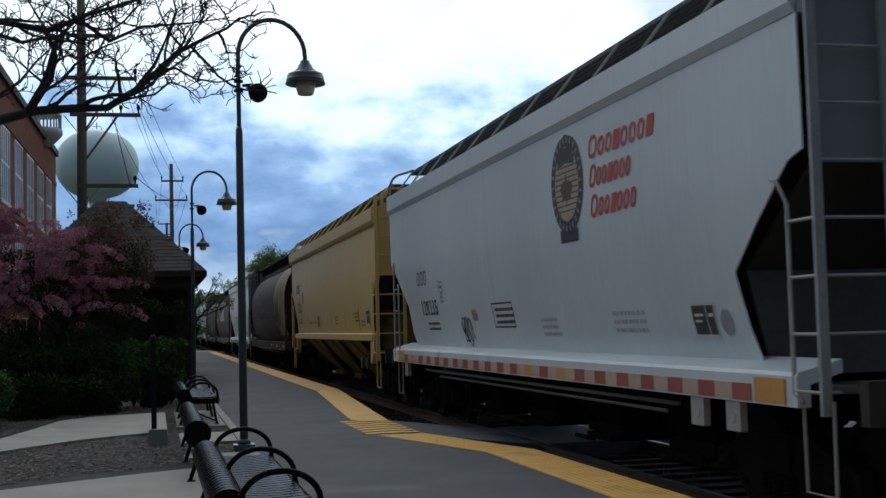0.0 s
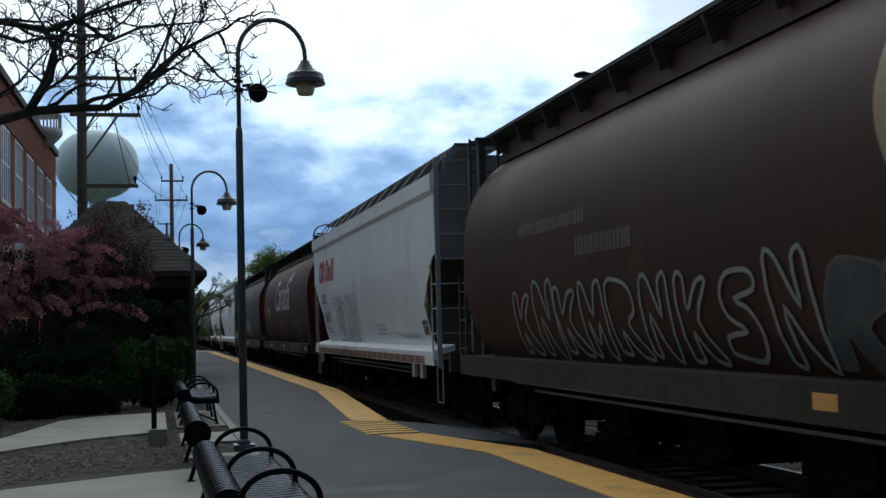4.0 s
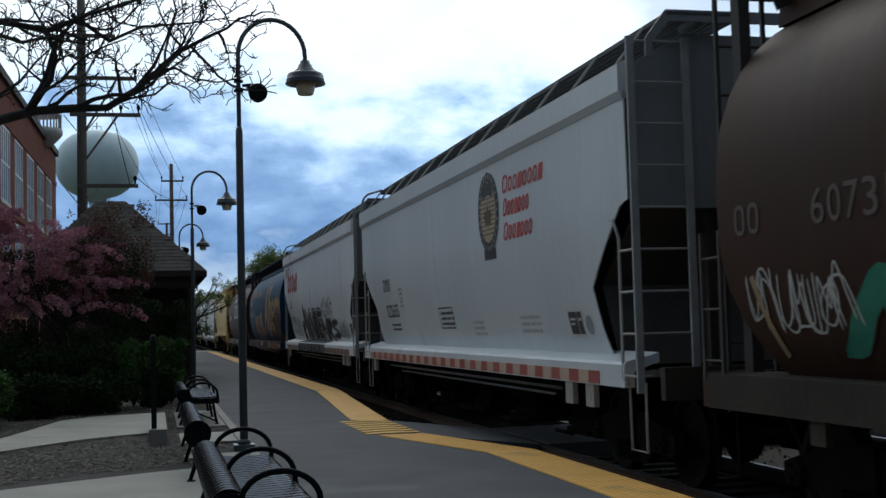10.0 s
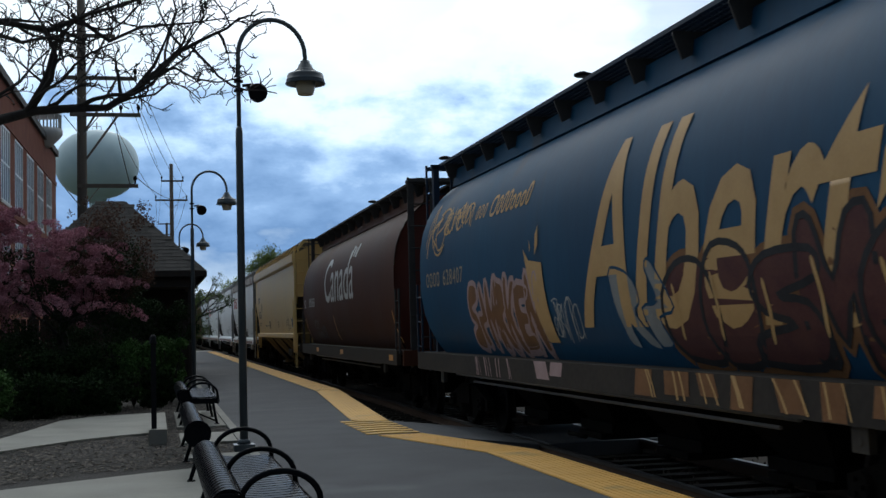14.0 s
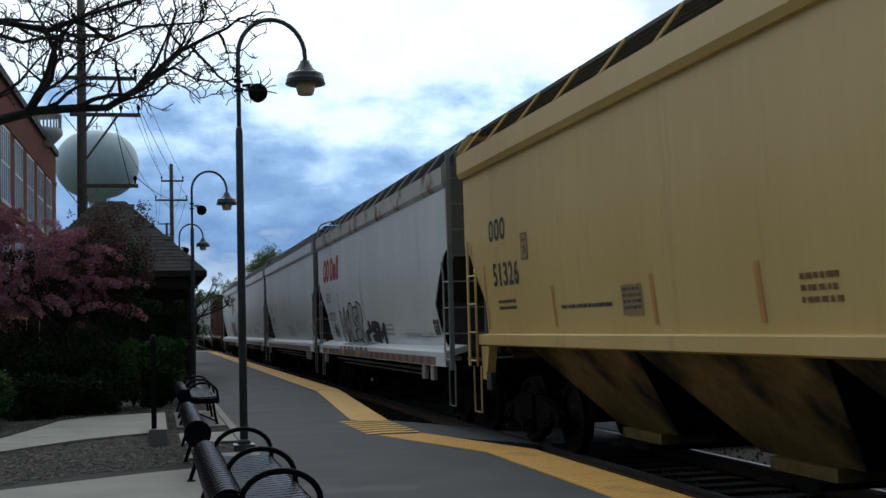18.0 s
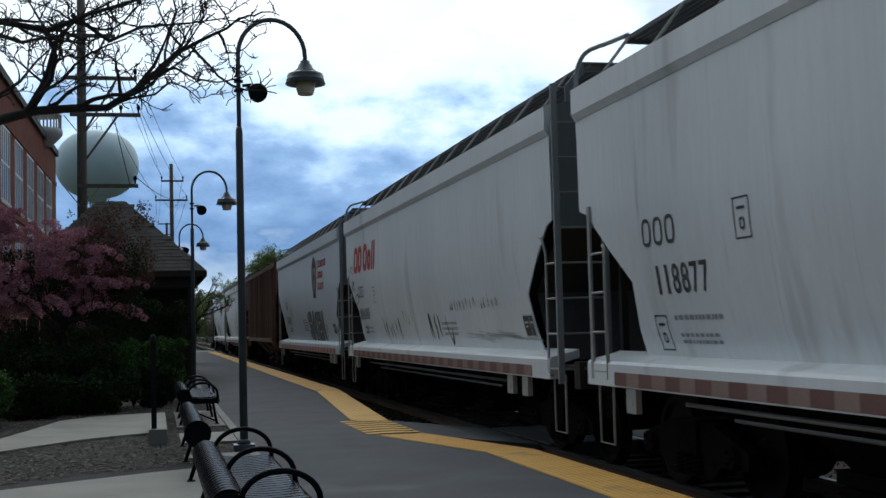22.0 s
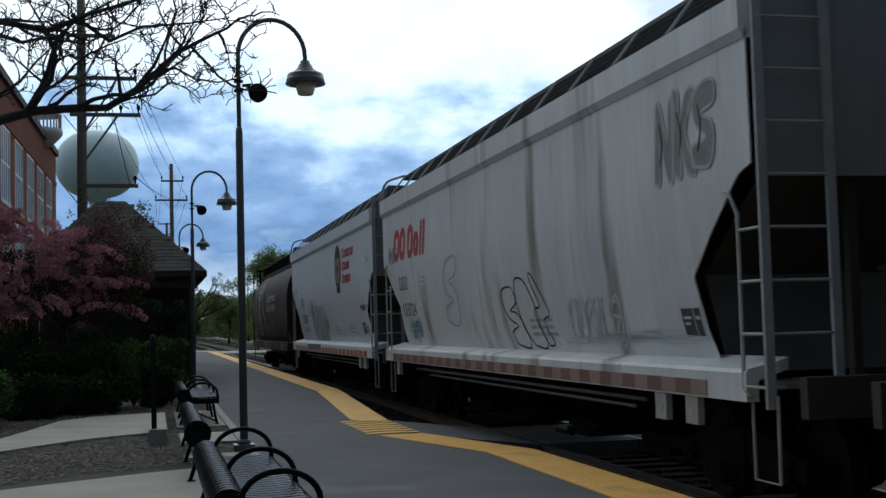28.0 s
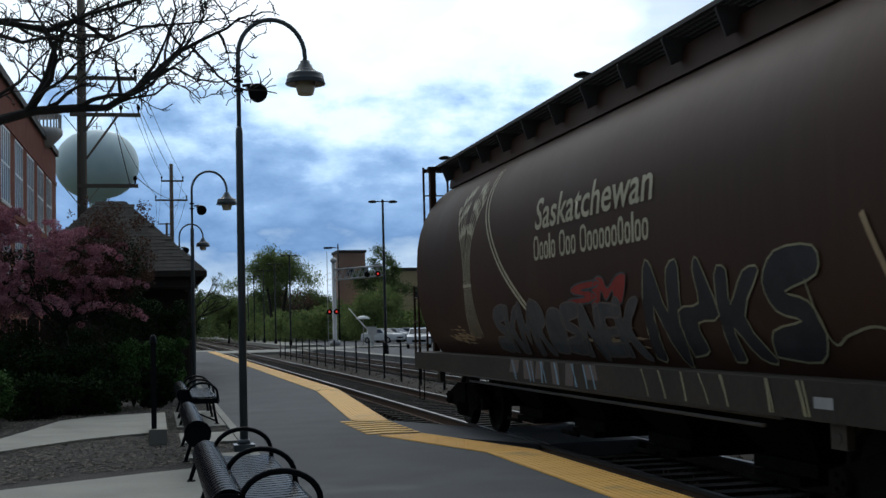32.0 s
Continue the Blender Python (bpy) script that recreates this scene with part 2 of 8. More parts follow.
M = dict(
    asphalt=material("asphalt", (0.076, 0.079, 0.085), (0.116, 0.120, 0.126), 0.92, scale=1.1, fine=60, bump=0.35, spot=(0.16, 0.165, 0.17), spot_size=0.5, spot_at=0.64, spec=0.25),
    concrete=material("concrete", (0.205, 0.20, 0.175), (0.29, 0.285, 0.25), 0.85, scale=1.5, fine=45, bump=0.25, spot=(0.19, 0.185, 0.16), spot_size=0.9),
    tactile=material("yellow tactile tile", (0.66, 0.37, 0.075), (0.76, 0.45, 0.10), 0.7, scale=2, fine=30, spot=(0.42, 0.27, 0.08), spot_size=1.4, spot_at=0.64, object_random=0.3),
    mulch=material("bark mulch", (0.006, 0.005, 0.004), (0.030, 0.025, 0.020), 0.95, scale=14, fine=90, bump=1.0, contrast=0.7),
    earth=material("earth and grass", (0.035, 0.045, 0.02), (0.08, 0.08, 0.045), 0.95, scale=0.8, fine=12, bump=0.5),
    ballast=material("ballast", (0.032, 0.027, 0.022), (0.078, 0.068, 0.056), 0.95, scale=12, fine=60, bump=0.35, contrast=0.7, spot=(0.05, 0.042, 0.036), spot_size=0.7, spec=0.05),
    stone=material("ballast stone", (0.03, 0.026, 0.022), (0.12, 0.105, 0.09), 0.95, scale=6, fine=40, island=True, spec=0.1),
    sleeper=material("weathered tie", (0.010, 0.009, 0.008), (0.024, 0.020, 0.017), 0.9, scale=3, fine=30, stretch=(0.2, 3, 3), object_random=0.4, spec=0.1),
    rail=material("worn rail", (0.09, 0.085, 0.08), (0.16, 0.15, 0.145), 0.5, 0.8, scale=3, fine=30, bump=0.05),
    rail_web=material("rusty rail web", (0.07, 0.045, 0.03), (0.13, 0.08, 0.055), 0.8, 0.3),
    lamp_green=material("dark green painted steel", (0.050, 0.064, 0.074), (0.080, 0.098, 0.11), 0.32, 0.0, scale=2, fine=40, bump=0.05),
    diffuser=material("frosted lamp glass", (0.55, 0.47, 0.33), (0.66, 0.57, 0.42), 0.35, scale=3, bump=0.02),
    black_metal=material("black powder-coated metal", (0.007, 0.008, 0.010), (0.012, 0.013, 0.016), 0.45, 0.0, scale=3, fine=50, bump=0.04, spec=0.1),
    bench_metal=material("black coated bench steel", (0.004, 0.005, 0.007), (0.008, 0.010, 0.013), 0.3, 0.0, scale=3, fine=50, bump=0.03, spec=0.025),
    shingle=material("asphalt shingles", (0.034, 0.031, 0.028), (0.075, 0.069, 0.062), 0.92, scale=2.5, fine=50, object_random=0.7, bump=0.4),
    dark_wood=material("dark stained timber", (0.014, 0.010, 0.008), (0.028, 0.021, 0.016), 0.8, scale=3, fine=30),
    fence_wood=material("brown fence board", (0.020, 0.011, 0.007), (0.042, 0.023, 0.013), 0.85, scale=2, fine=30, stretch=(3, 3, 0.3), object_random=0.5),
    brick=material("red brick", (0.135, 0.045, 0.029), (0.20, 0.075, 0.048), 0.95, scale=1.2, fine=18, spec=0.1),
    stone_trim=material("pale stone trim", (0.44, 0.45, 0.45), (0.56, 0.565, 0.56), 0.8),
    white_paint=material("white painted frame", (0.72, 0.73, 0.74), (0.82, 0.83, 0.83), 0.5),
    tower=material("pale green-blue tank paint", (0.64, 0.82, 0.88), (0.69, 0.86, 0.91), 0.5, scale=0.12, fine=0.8, bump=0.0, spot=(0.60, 0.78, 0.84), spot_size=0.2),
    pole_wood=material("weathered pole timber", (0.10, 0.085, 0.07), (0.19, 0.165, 0.14), 0.9, scale=2, fine=25, stretch=(3, 3, 0.2)),
    wire=material("black cable", (0.012, 0.012, 0.013), (0.02, 0.02, 0.02), 0.6),
    bark=material("dark bark", (0.014, 0.012, 0.011), (0.034, 0.029, 0.026), 0.95, scale=8, fine=40, bump=0.6, stretch=(2, 2, 0.5)),
    blossom=material("pink blossom", (0.21, 0.066, 0.092), (0.66, 0.34, 0.41), 0.8, island=True, object_random=0.8, bump=0, leaf=0.12),
    bud_leaf=material("bronze young leaf", (0.045, 0.022, 0.017), (0.095, 0.052, 0.032), 0.7, island=True, object_random=0.8, bump=0, leaf=0.45),
    shrub_light=material("mid green shrub leaf", (0.028, 0.066, 0.014), (0.066, 0.13, 0.034), 0.8, island=True, object_random=0.9, bump=0, spec=0.12),
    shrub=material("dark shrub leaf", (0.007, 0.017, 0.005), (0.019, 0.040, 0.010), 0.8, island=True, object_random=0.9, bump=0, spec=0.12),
    spring=material("fresh green leaf", (0.10, 0.145, 0.045), (0.19, 0.24, 0.085), 0.7, island=True, object_random=0.9, bump=0, leaf=0.55),
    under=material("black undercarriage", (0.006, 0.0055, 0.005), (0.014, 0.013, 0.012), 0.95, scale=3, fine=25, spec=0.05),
    wheel=material("greasy steel wheel", (0.007, 0.006, 0.006), (0.018, 0.015, 0.013), 0.75, 0.2, spec=0.15),
    tread=material("polished wheel tread", (0.35, 0.33, 0.31), (0.45, 0.43, 0.41), 0.3, 0.9),
    grey_a=material("light grey car paint", (0.54, 0.575, 0.60), (0.64, 0.68, 0.70), 0.44, scale=0.9, fine=14, stretch=STREAK, bump=0.03, spot=(0.37, 0.39, 0.40), spot_size=1.1, spot_at=0.66),
    brown_worn=material("worn lighter brown paint", (0.062, 0.027, 0.016), (0.095, 0.042, 0.025), 0.62, bump=0, spec=0.18),
    sill_grime=material("grimed dark sill", (0.020, 0.017, 0.014), (0.046, 0.038, 0.031), 0.75, scale=1.2, fine=14, spec=0.2),
    grey_b=material("weathered off-white car paint", (0.66, 0.685, 0.69), (0.79, 0.81, 0.82), 0.46, scale=0.9, fine=14, stretch=STREAK, bump=0.04, spot=(0.42, 0.42, 0.40), spot_size=1.2, spot_at=0.63),
    streak=material("rain-washed dirt streak", (0.44, 0.45, 0.45), (0.54, 0.55, 0.55), 0.6, bump=0),
    grey_c=material("stained grey car paint", (0.50, 0.515, 0.52), (0.68, 0.69, 0.69), 0.5, scale=1.4, fine=14, stretch=STREAK, bump=0.04, spot=(0.22, 0.20, 0.17), spot_size=1.6, spot_at=0.6),
    grey_rust=material("rust-flaked white paint", (0.46, 0.45, 0.44), (0.55, 0.54, 0.52), 0.8, scale=2, fine=20, spot=(0.16, 0.07, 0.045), spot_size=1.5, spot_at=0.55),
    tan=material("tan yellow car paint", (0.62, 0.43, 0.145), (0.70, 0.50, 0.185), 0.45, scale=0.9, fine=14, stretch=STREAK, bump=0.03, spot=(0.38, 0.27, 0.11), spot_size=1.1, spot_at=0.66),
    brown_a=material("brown car paint", (0.052, 0.017, 0.008), (0.078, 0.028, 0.014), 0.6, scale=0.9, fine=14, stretch=STREAK, bump=0.03, spot=(0.07, 0.036, 0.016), spot_size=1.3, spot_at=0.62, spec=0.18),
    brown_b=material("faded brown car paint", (0.034, 0.015, 0.008), (0.052, 0.024, 0.013), 0.62, scale=0.9, fine=14, stretch=STREAK, bump=0.04, spot=(0.048, 0.030, 0.015), spot_size=1.2, spot_at=0.62, spec=0.18),
    red_end=material("dark red end sheet", (0.085, 0.014, 0.008), (0.12, 0.024, 0.013), 0.6, scale=2, fine=20),
    blue=material("deep blue car paint", (0.004, 0.046, 0.105), (0.008, 0.072, 0.15), 0.6, scale=0.9, fine=14, stretch=STREAK, bump=0.03, spot=(0.025, 0.05, 0.08), spot_size=1.2, spot_at=0.64, spec=0.22),
    # car paint darkened for the shade below the sill, with dark blotches
    tan_shade=material("blotched tan hopper slope darkened for shade", (0.12, 0.084, 0.032), (0.26, 0.18, 0.07), 0.8, scale=1.3, fine=14, bump=0.05, spot=(0.03, 0.025, 0.018), spot_size=0.9, spot_at=0.5, spec=0.1),
    rust_shade=material("blotched brown hopper slope darkened for shade", (0.05, 0.034, 0.024), (0.12, 0.08, 0.05), 0.85, scale=1.3, fine=14, bump=0.05, spot=(0.02, 0.017, 0.014), spot_size=0.9, spot_at=0.5, spec=0.1),
    rust_rib=material("worn lighter rusted rib", (0.12, 0.060, 0.038), (0.27, 0.155, 0.105), 0.85, scale=1.6, fine=14, stretch=(1, 1, 0.12), bump=0.1, object_random=0.7, spot=(0.34, 0.24, 0.18), spot_size=1.4, spot_at=0.6),
    rust=material("rusted oxide-red steel", (0.085, 0.040, 0.025), (0.17, 0.088, 0.056), 0.85, scale=1.4, fine=16, stretch=(1, 1, 0.25), bump=0.15, spot=(0.30, 0.20, 0.15), spot_size=1.6, spot_at=0.64),
    tape_cream=material("cream reflective tape", (0.43, 0.31, 0.24), (0.52, 0.39, 0.31), 0.5, bump=0, object_random=0.5),
    stile_grey=material("worn grey ladder stile", (0.20, 0.215, 0.22), (0.30, 0.315, 0.32), 0.6),
    # a darker grey-brown than the end sheet above it
    web_dark=material("dark grey-brown end web", (0.055, 0.056, 0.054), (0.10, 0.098, 0.092), 0.7, scale=1.5, fine=16),
    # grime, and the shade of faces turned from the sun, in one darker grey
    end_grime_shade=material("grimy grey end sheet darkened for shade", (0.14, 0.158, 0.168), (0.20, 0.218, 0.228), 0.7, scale=1.2, fine=14, stretch=STREAK),
    navy=material("dark navy roof paint", (0.006, 0.016, 0.036), (0.011, 0.026, 0.055), 0.7),
    # near-black, with the shade of the cut-away ends put into the colour
    shadow_steel=material("end steel darkened for shade", (0.018, 0.015, 0.011), (0.036, 0.030, 0.022), 0.8, scale=2, fine=20),
    grating=material("dirty steel grating", (0.045, 0.047, 0.05), (0.08, 0.083, 0.087), 0.7, 0.2),
    sooty=material("sooty roof steel", (0.030, 0.027, 0.026), (0.055, 0.05, 0.047), 0.8),
    galv=material("worn grey grab iron", (0.24, 0.235, 0.22), (0.36, 0.35, 0.33), 0.6),
    stencil_faint=material("faint grey stencil paint", (0.33, 0.345, 0.35), (0.42, 0.43, 0.435), 0.7, bump=0),
    notice_tan=material("brown worn notice paint", (0.26, 0.17, 0.06), (0.34, 0.23, 0.09), 0.7, bump=0),
    tan_streak=material("pale brown dirt streak", (0.40, 0.28, 0.11), (0.47, 0.33, 0.13), 0.6, bump=0),
    mark_faded_tan=material("pale tan number paint", (0.30, 0.24, 0.17), (0.38, 0.31, 0.22), 0.65, bump=0),
    cream_thin=material("dull cream outline paint", (0.20, 0.19, 0.12), (0.30, 0.28, 0.18), 0.65, bump=0, spec=0.15),
    rub_tan=material("rubbed tan spray paint", (0.16, 0.09, 0.05), (0.23, 0.14, 0.08), 0.7, bump=0, spec=0.15),
    fade_red=material("faded red spray paint", (0.22, 0.03, 0.025), (0.30, 0.05, 0.04), 0.7, bump=0, spec=0.15),
    teal=material("dark teal spray paint", (0.012, 0.035, 0.05), (0.022, 0.055, 0.075), 0.6, bump=0, spec=0.15),
    spray_mid=material("mid grey spray paint", (0.20, 0.205, 0.20), (0.28, 0.285, 0.28), 0.6, bump=0, spec=0.15),
    spray_pale=material("thin pale grey spray paint", (0.38, 0.40, 0.39), (0.50, 0.52, 0.51), 0.6, scale=3, bump=0, spec=0.15),
    spray_dark=material("dark grey spray paint", (0.05, 0.053, 0.055), (0.09, 0.093, 0.095), 0.6, bump=0, spec=0.15),
    spray_pink=material("pale pink spray paint", (0.36, 0.25, 0.24), (0.46, 0.33, 0.32), 0.6, bump=0, spec=0.15),
    spray_plum=material("plum spray paint", (0.07, 0.025, 0.028), (0.12, 0.05, 0.04), 0.6, bump=0, spec=0.15),
    cream=material("cream lettering paint", (0.36, 0.33, 0.22), (0.48, 0.44, 0.31), 0.6, bump=0),
    mark_red=material("red lettering paint", (0.42, 0.035, 0.03), (0.50, 0.06, 0.05), 0.6, bump=0),
    mark_black=material("black lettering paint", (0.022, 0.023, 0.026), (0.05, 0.05, 0.055), 0.6, bump=0),
    mark_white=material("white lettering paint", (0.52, 0.51, 0.48), (0.64, 0.63, 0.60), 0.6, bump=0),
    mark_faded=material("faded lettering paint", (0.068, 0.05, 0.042), (0.13, 0.10, 0.088), 0.7, bump=0, contrast=0.8),
    crest_brown=material("brown crest paint", (0.07, 0.045, 0.03), (0.11, 0.07, 0.045), 0.6, bump=0),
    crest_tan=material("pale tan crest paint", (0.36, 0.28, 0.18), (0.44, 0.36, 0.24), 0.6, bump=0),
    wheat_tan=material("faded tan emblem paint", (0.24, 0.165, 0.085), (0.32, 0.23, 0.125), 0.65, bump=0),
    tape_faded=material("faded brown reflective tape", (0.13, 0.058, 0.045), (0.18, 0.085, 0.07), 0.55, bump=0, object_random=0.4),
    tape_pale=material("pale worn reflective tape", (0.22, 0.145, 0.115), (0.29, 0.20, 0.165), 0.55, bump=0, object_random=0.4),
    ladder_dark=material("grimy dark grey steel", (0.10, 0.105, 0.11), (0.16, 0.165, 0.17), 0.65),
    mark_tan=material("tan lettering paint", (0.46, 0.27, 0.09), (0.55, 0.34, 0.13), 0.6, bump=0),
    mark_grey=material("grey stencil paint", (0.24, 0.25, 0.26), (0.32, 0.33, 0.34), 0.7, bump=0),
    orange=material("orange reflective tape", (0.52, 0.24, 0.05), (0.60, 0.30, 0.07), 0.5, bump=0),
    tape_red=material("red reflective tape", (0.28, 0.06, 0.045), (0.35, 0.09, 0.07), 0.45, bump=0, object_random=0.4),
    spray_black=material("black spray paint", (0.018, 0.018, 0.02), (0.04, 0.04, 0.043), 0.6, bump=0, spec=0.15),
    spray_grey=material("grey spray paint", (0.10, 0.10, 0.10), (0.20, 0.20, 0.195), 0.6, bump=0, spec=0.15),
    spray_white=material("white spray paint", (0.36, 0.36, 0.34), (0.50, 0.49, 0.46), 0.6, bump=0, spec=0.15),
    spray_green=material("green spray paint", (0.03, 0.16, 0.11), (0.05, 0.22, 0.15), 0.6, bump=0, spec=0.15),
    spray_brown=material("brown spray paint", (0.16, 0.075, 0.03), (0.24, 0.12, 0.055), 0.6, bump=0, spec=0.15),
    spray_blue=material("pale blue spray paint", (0.16, 0.27, 0.36), (0.22, 0.35, 0.45), 0.6, bump=0, spec=0.15),
)


# ---- mesh helpers ----
def box(bm, x0, x1, y0, y1, z0, z1):
    v = [bm.verts.new((x, y, z)) for x in (x0, x1) for y in (y0, y1) for z in (z0, z1)]
    for f in ((0, 1, 3, 2), (4, 6, 7, 5), (0, 4, 5, 1), (2, 3, 7, 6), (0, 2, 6, 4), (1, 5, 7, 3)):
        bm.faces.new([v[i] for i in f])
    return v


def tube(bm, pts, r, n=6, r_end=None, closed=False):
    """A round bar along a line of points."""
    pts = [Vector(p) for p in pts]
    rings, prev = [], None
    m = len(pts)
    for i, p in enumerate(pts):
        if closed:
            d = pts[(i + 1) % m] - pts[i - 1]
        else:
            d = pts[min(i + 1, m - 1)] - pts[max(i - 1, 0)]
        d.normalize()
        if prev is None:
            side = d.orthogonal().normalized()
        else:
            side = (prev - d * prev.dot(d)).normalized()
        prev = side
        o = d.cross(side)
        rad = r if r_end is None else r + (r_end - r) * i / max(1, m - 1)
        rings.append([bm.verts.new(p + (side * math.cos(k * math.tau / n) + o * math.sin(k * math.tau / n)) * rad) for k in range(n)])
    loops = list(zip(rings, rings[1:])) + ([(rings[-1], rings[0])] if closed else [])
    for a, b in loops:
        for k in range(n):
            f = bm.faces.new((a[k], a[(k + 1) % n], b[(k + 1) % n], b[k]))
            f.smooth = n > 5
    if not closed:
        bm.faces.new(rings[0][::-1])
        bm.faces.new(rings[-1])


def sheet(bm, pts, off):
    """A plate: the polygon pts, thickened by the vector off."""
    off = Vector(off)
    a = [bm.verts.new(p) for p in pts]
    b = [bm.verts.new(Vector(p) + off) for p in pts]
    bm.faces.new(a)
    bm.faces.new(b[::-1])
    k = len(a)
    for i in range(k):
        bm.faces.new((a[i], b[i], b[(i + 1) % k], a[(i + 1) % k]))


def lathe(bm, prof, n=16, at=(0, 0, 0)):
    """Turn (radius, z) pairs round the upright axis."""
    at = Vector(at)
    rings = [[bm.verts.new(at + Vector((r * math.cos(k * math.tau / n), r * math.sin(k * math.tau / n), z))) for k in range(n)] for r, z in prof]
    for a, b in zip(rings, rings[1:]):
        for k in range(n):
            f = bm.faces.new((a[k], a[(k + 1) % n], b[(k + 1) % n], b[k]))
            f.smooth = True
    bm.faces.new(rings[0][::-1])
    bm.faces.new(rings[-1])


def mesh_of(name, bm, mat=None):
    bmesh.ops.recalc_face_normals(bm, faces=bm.faces)
    me = bpy.data.meshes.new(name)
    bm.to_mesh(me)
    bm.free()
    if mat:
        me.materials.append(mat)
    return me


def piece(name, me, parent, mat=None, m=None, label=""):
    """One object on a shared mesh, under a thing or part; mat overrides the mesh's own material on this object."""
    ob = new(name, me)
    ob.parent = parent
    if m is not None:
        ob.matrix_basis = m
    if mat:
        if not me.materials:
            me.materials.append(mat)
        ob.material_slots[0].link = "OBJECT"
        ob.material_slots[0].material = mat
    if label:
        ob["label"] = label
    return ob


def part(name, bm, mat, parent, label=""):
    return piece(name, mesh_of(name, bm, mat), parent, label=label)


def thing(name, label, category, group="", at=(0, 0, 0), rz=0.0):
    ob = new(name)
    ob.matrix_basis = pose(*at, 0, 0, rz)
    return tagged(ob, label, category, group)


def solo(name, bm, mat, label, category, group="", kind="", at=(0, 0, 0), rz=0.0):
    ob = new(name, mesh_of(name, bm, mat))
    ob.matrix_basis = pose(*at, 0, 0, rz)
    return tagged(ob, label, category, group, kind)


def polygon(name, pts, z0, z1, mat, label, category, kind="structure"):
    bm = bmesh.new()
    sheet(bm, [(x, y, z1) for x, y in pts], (0, 0, z0 - z1))
    return solo(name, bm, mat, label, category, kind=kind)


# ---- ground, platform, tracks ----
bm = bmesh.new()
box(bm, -1500, 1500, -600, 2500, -1.4, -0.52)
solo("ground", bm, M["earth"], "dark earth and rough grass reaching the horizon", "ground", kind="structure")
EDGE = 4.31            # outer edge of the platform
polygon("platform", [(1.08, -20), (EDGE, -20), (EDGE, 13.9), (3.45, 16.45), (3.45, 19.1), (EDGE, 29.4), (EDGE, 92), (1.08, 92)], -0.9, 0.0,
        M["asphalt"], "dark grey asphalt station platform with a tactile edge", "platform")

TILES = thing("tactile_edging", "yellow ribbed tactile warning strip along the platform edge", "tactile paving")
TILES["kind"] = "structure"


def tile(a, b, c, d, ribs):
    """One warning tile between its four corners, ribs running from side ab to side dc."""
    a, b, c, d = (Vector((*p, 0.002)) for p in (a, b, c, d))
    bm = bmesh.new()
    up = Vector((0, 0, 0.010))
    sheet(bm, [a + up, b + up, c + up, d + up], -up)
    for i in range(ribs):
        s, e = (i + 0.25) / ribs, (i + 0.75) / ribs
        q = [a.lerp(b, s), a.lerp(b, e), d.lerp(c, e), d.lerp(c, s)]
        sheet(bm, [p + up * 1.45 for p in q], -up * 0.44)
    part("tile", bm, M["tactile"], TILES)


def strip(i0, o0, i1, o1, count, ribs=9):
    for k in range(count):
        s, e = k / count + 0.0008, (k + 1) / count - 0.0008
        mix = lambda p, q, f: (p[0] + (q[0] - p[0]) * f, p[1] + (q[1] - p[1]) * f)
        tile(mix(i0, i1, s), mix(o0, o1, s), mix(o0, o1, e), mix(i0, i1, e), ribs)


strip((3.71, 4.0), (4.30, 4.0), (3.71, 13.7), (4.30, 13.7), 16)
strip((3.71, 13.7), (4.30, 13.7), (2.95, 16.5), (3.57, 16.5), 4)
strip((3.03, 19.4), (3.57, 19.1), (3.71, 29.0), (4.30, 29.4), 14)
strip((3.71, 29.2), (4.30, 29.4), (3.71, 92.0), (4.30, 92.0), 52, 6)
for k in range(7):      # bars laid across at the track crossing
    y = 16.75 + k * 0.38
    x = 2.83
    tile((x, y), (3.57, y), (3.57, y + 0.2), (x, y + 0.2), 1)

bm = bmesh.new()
sheet(bm, [(3.585, 16.3, -0.005), (5.17, 16.3, -0.20), (5.17, 19.3, -0.20), (3.585, 19.3, -0.005)], (0, 0, -0.35))
box(bm, 5.33, 6.67, 16.3, 19.3, -0.5, -0.20)
box(bm, 6.84, 9.55, 16.3, 19.3, -0.5, -0.20)
box(bm, 9.75, 11.05, 16.3, 19.3, -0.5, -0.20)
solo("track_crossing", bm, M["asphalt"], "asphalt foot crossing laid level between the rails", "crossing", kind="structure")

bm = bmesh.new()
sheet(bm, [(EDGE + 0.0, -40, -0.62), (EDGE + 0.5, -40, -0.40), (12.2, -40, -0.40), (12.2, 700, -0.40), (EDGE + 0.5, 700, -0.40), (EDGE, 700, -0.62)], (0, 0, -0.3))
solo("trackbed", bm, M["ballast"], "grey-brown crushed stone ballast under the rails", "trackbed", kind="structure")


def rail_profile(x, y0, y1, name):
    t = thing(name, "worn steel running rail on timber ties", "rail", "rails", (x, 0, RAIL))
    t["kind"] = "structure"
    bm = bmesh.new()
    box(bm, -0.036, 0.036, y0, y1, -0.035, 0.0)
    part("rail_head", bm, M["rail"], t, "polished steel rail head")
    bm = bmesh.new()
    box(bm, -0.012, 0.012, y0, y1, -0.15, -0.035)
    box(bm, -0.07, 0.07, y0, y1, -0.17, -0.15)
    part("rail_web", bm, M["rail_web"], t)


for i, (c, n) in enumerate(((TRACK, "near"), (TRACK_B, "far"))):
    for s in (-1, 1):
        rail_profile(c + s * 0.753, -40, 700, "rail")
tie_mesh = bmesh.new()
box(tie_mesh, -1.28, 1.28, -0.11, 0.11, -0.36, -0.155)
tie_mesh = mesh_of("tie", tie_mesh, M["sleeper"])
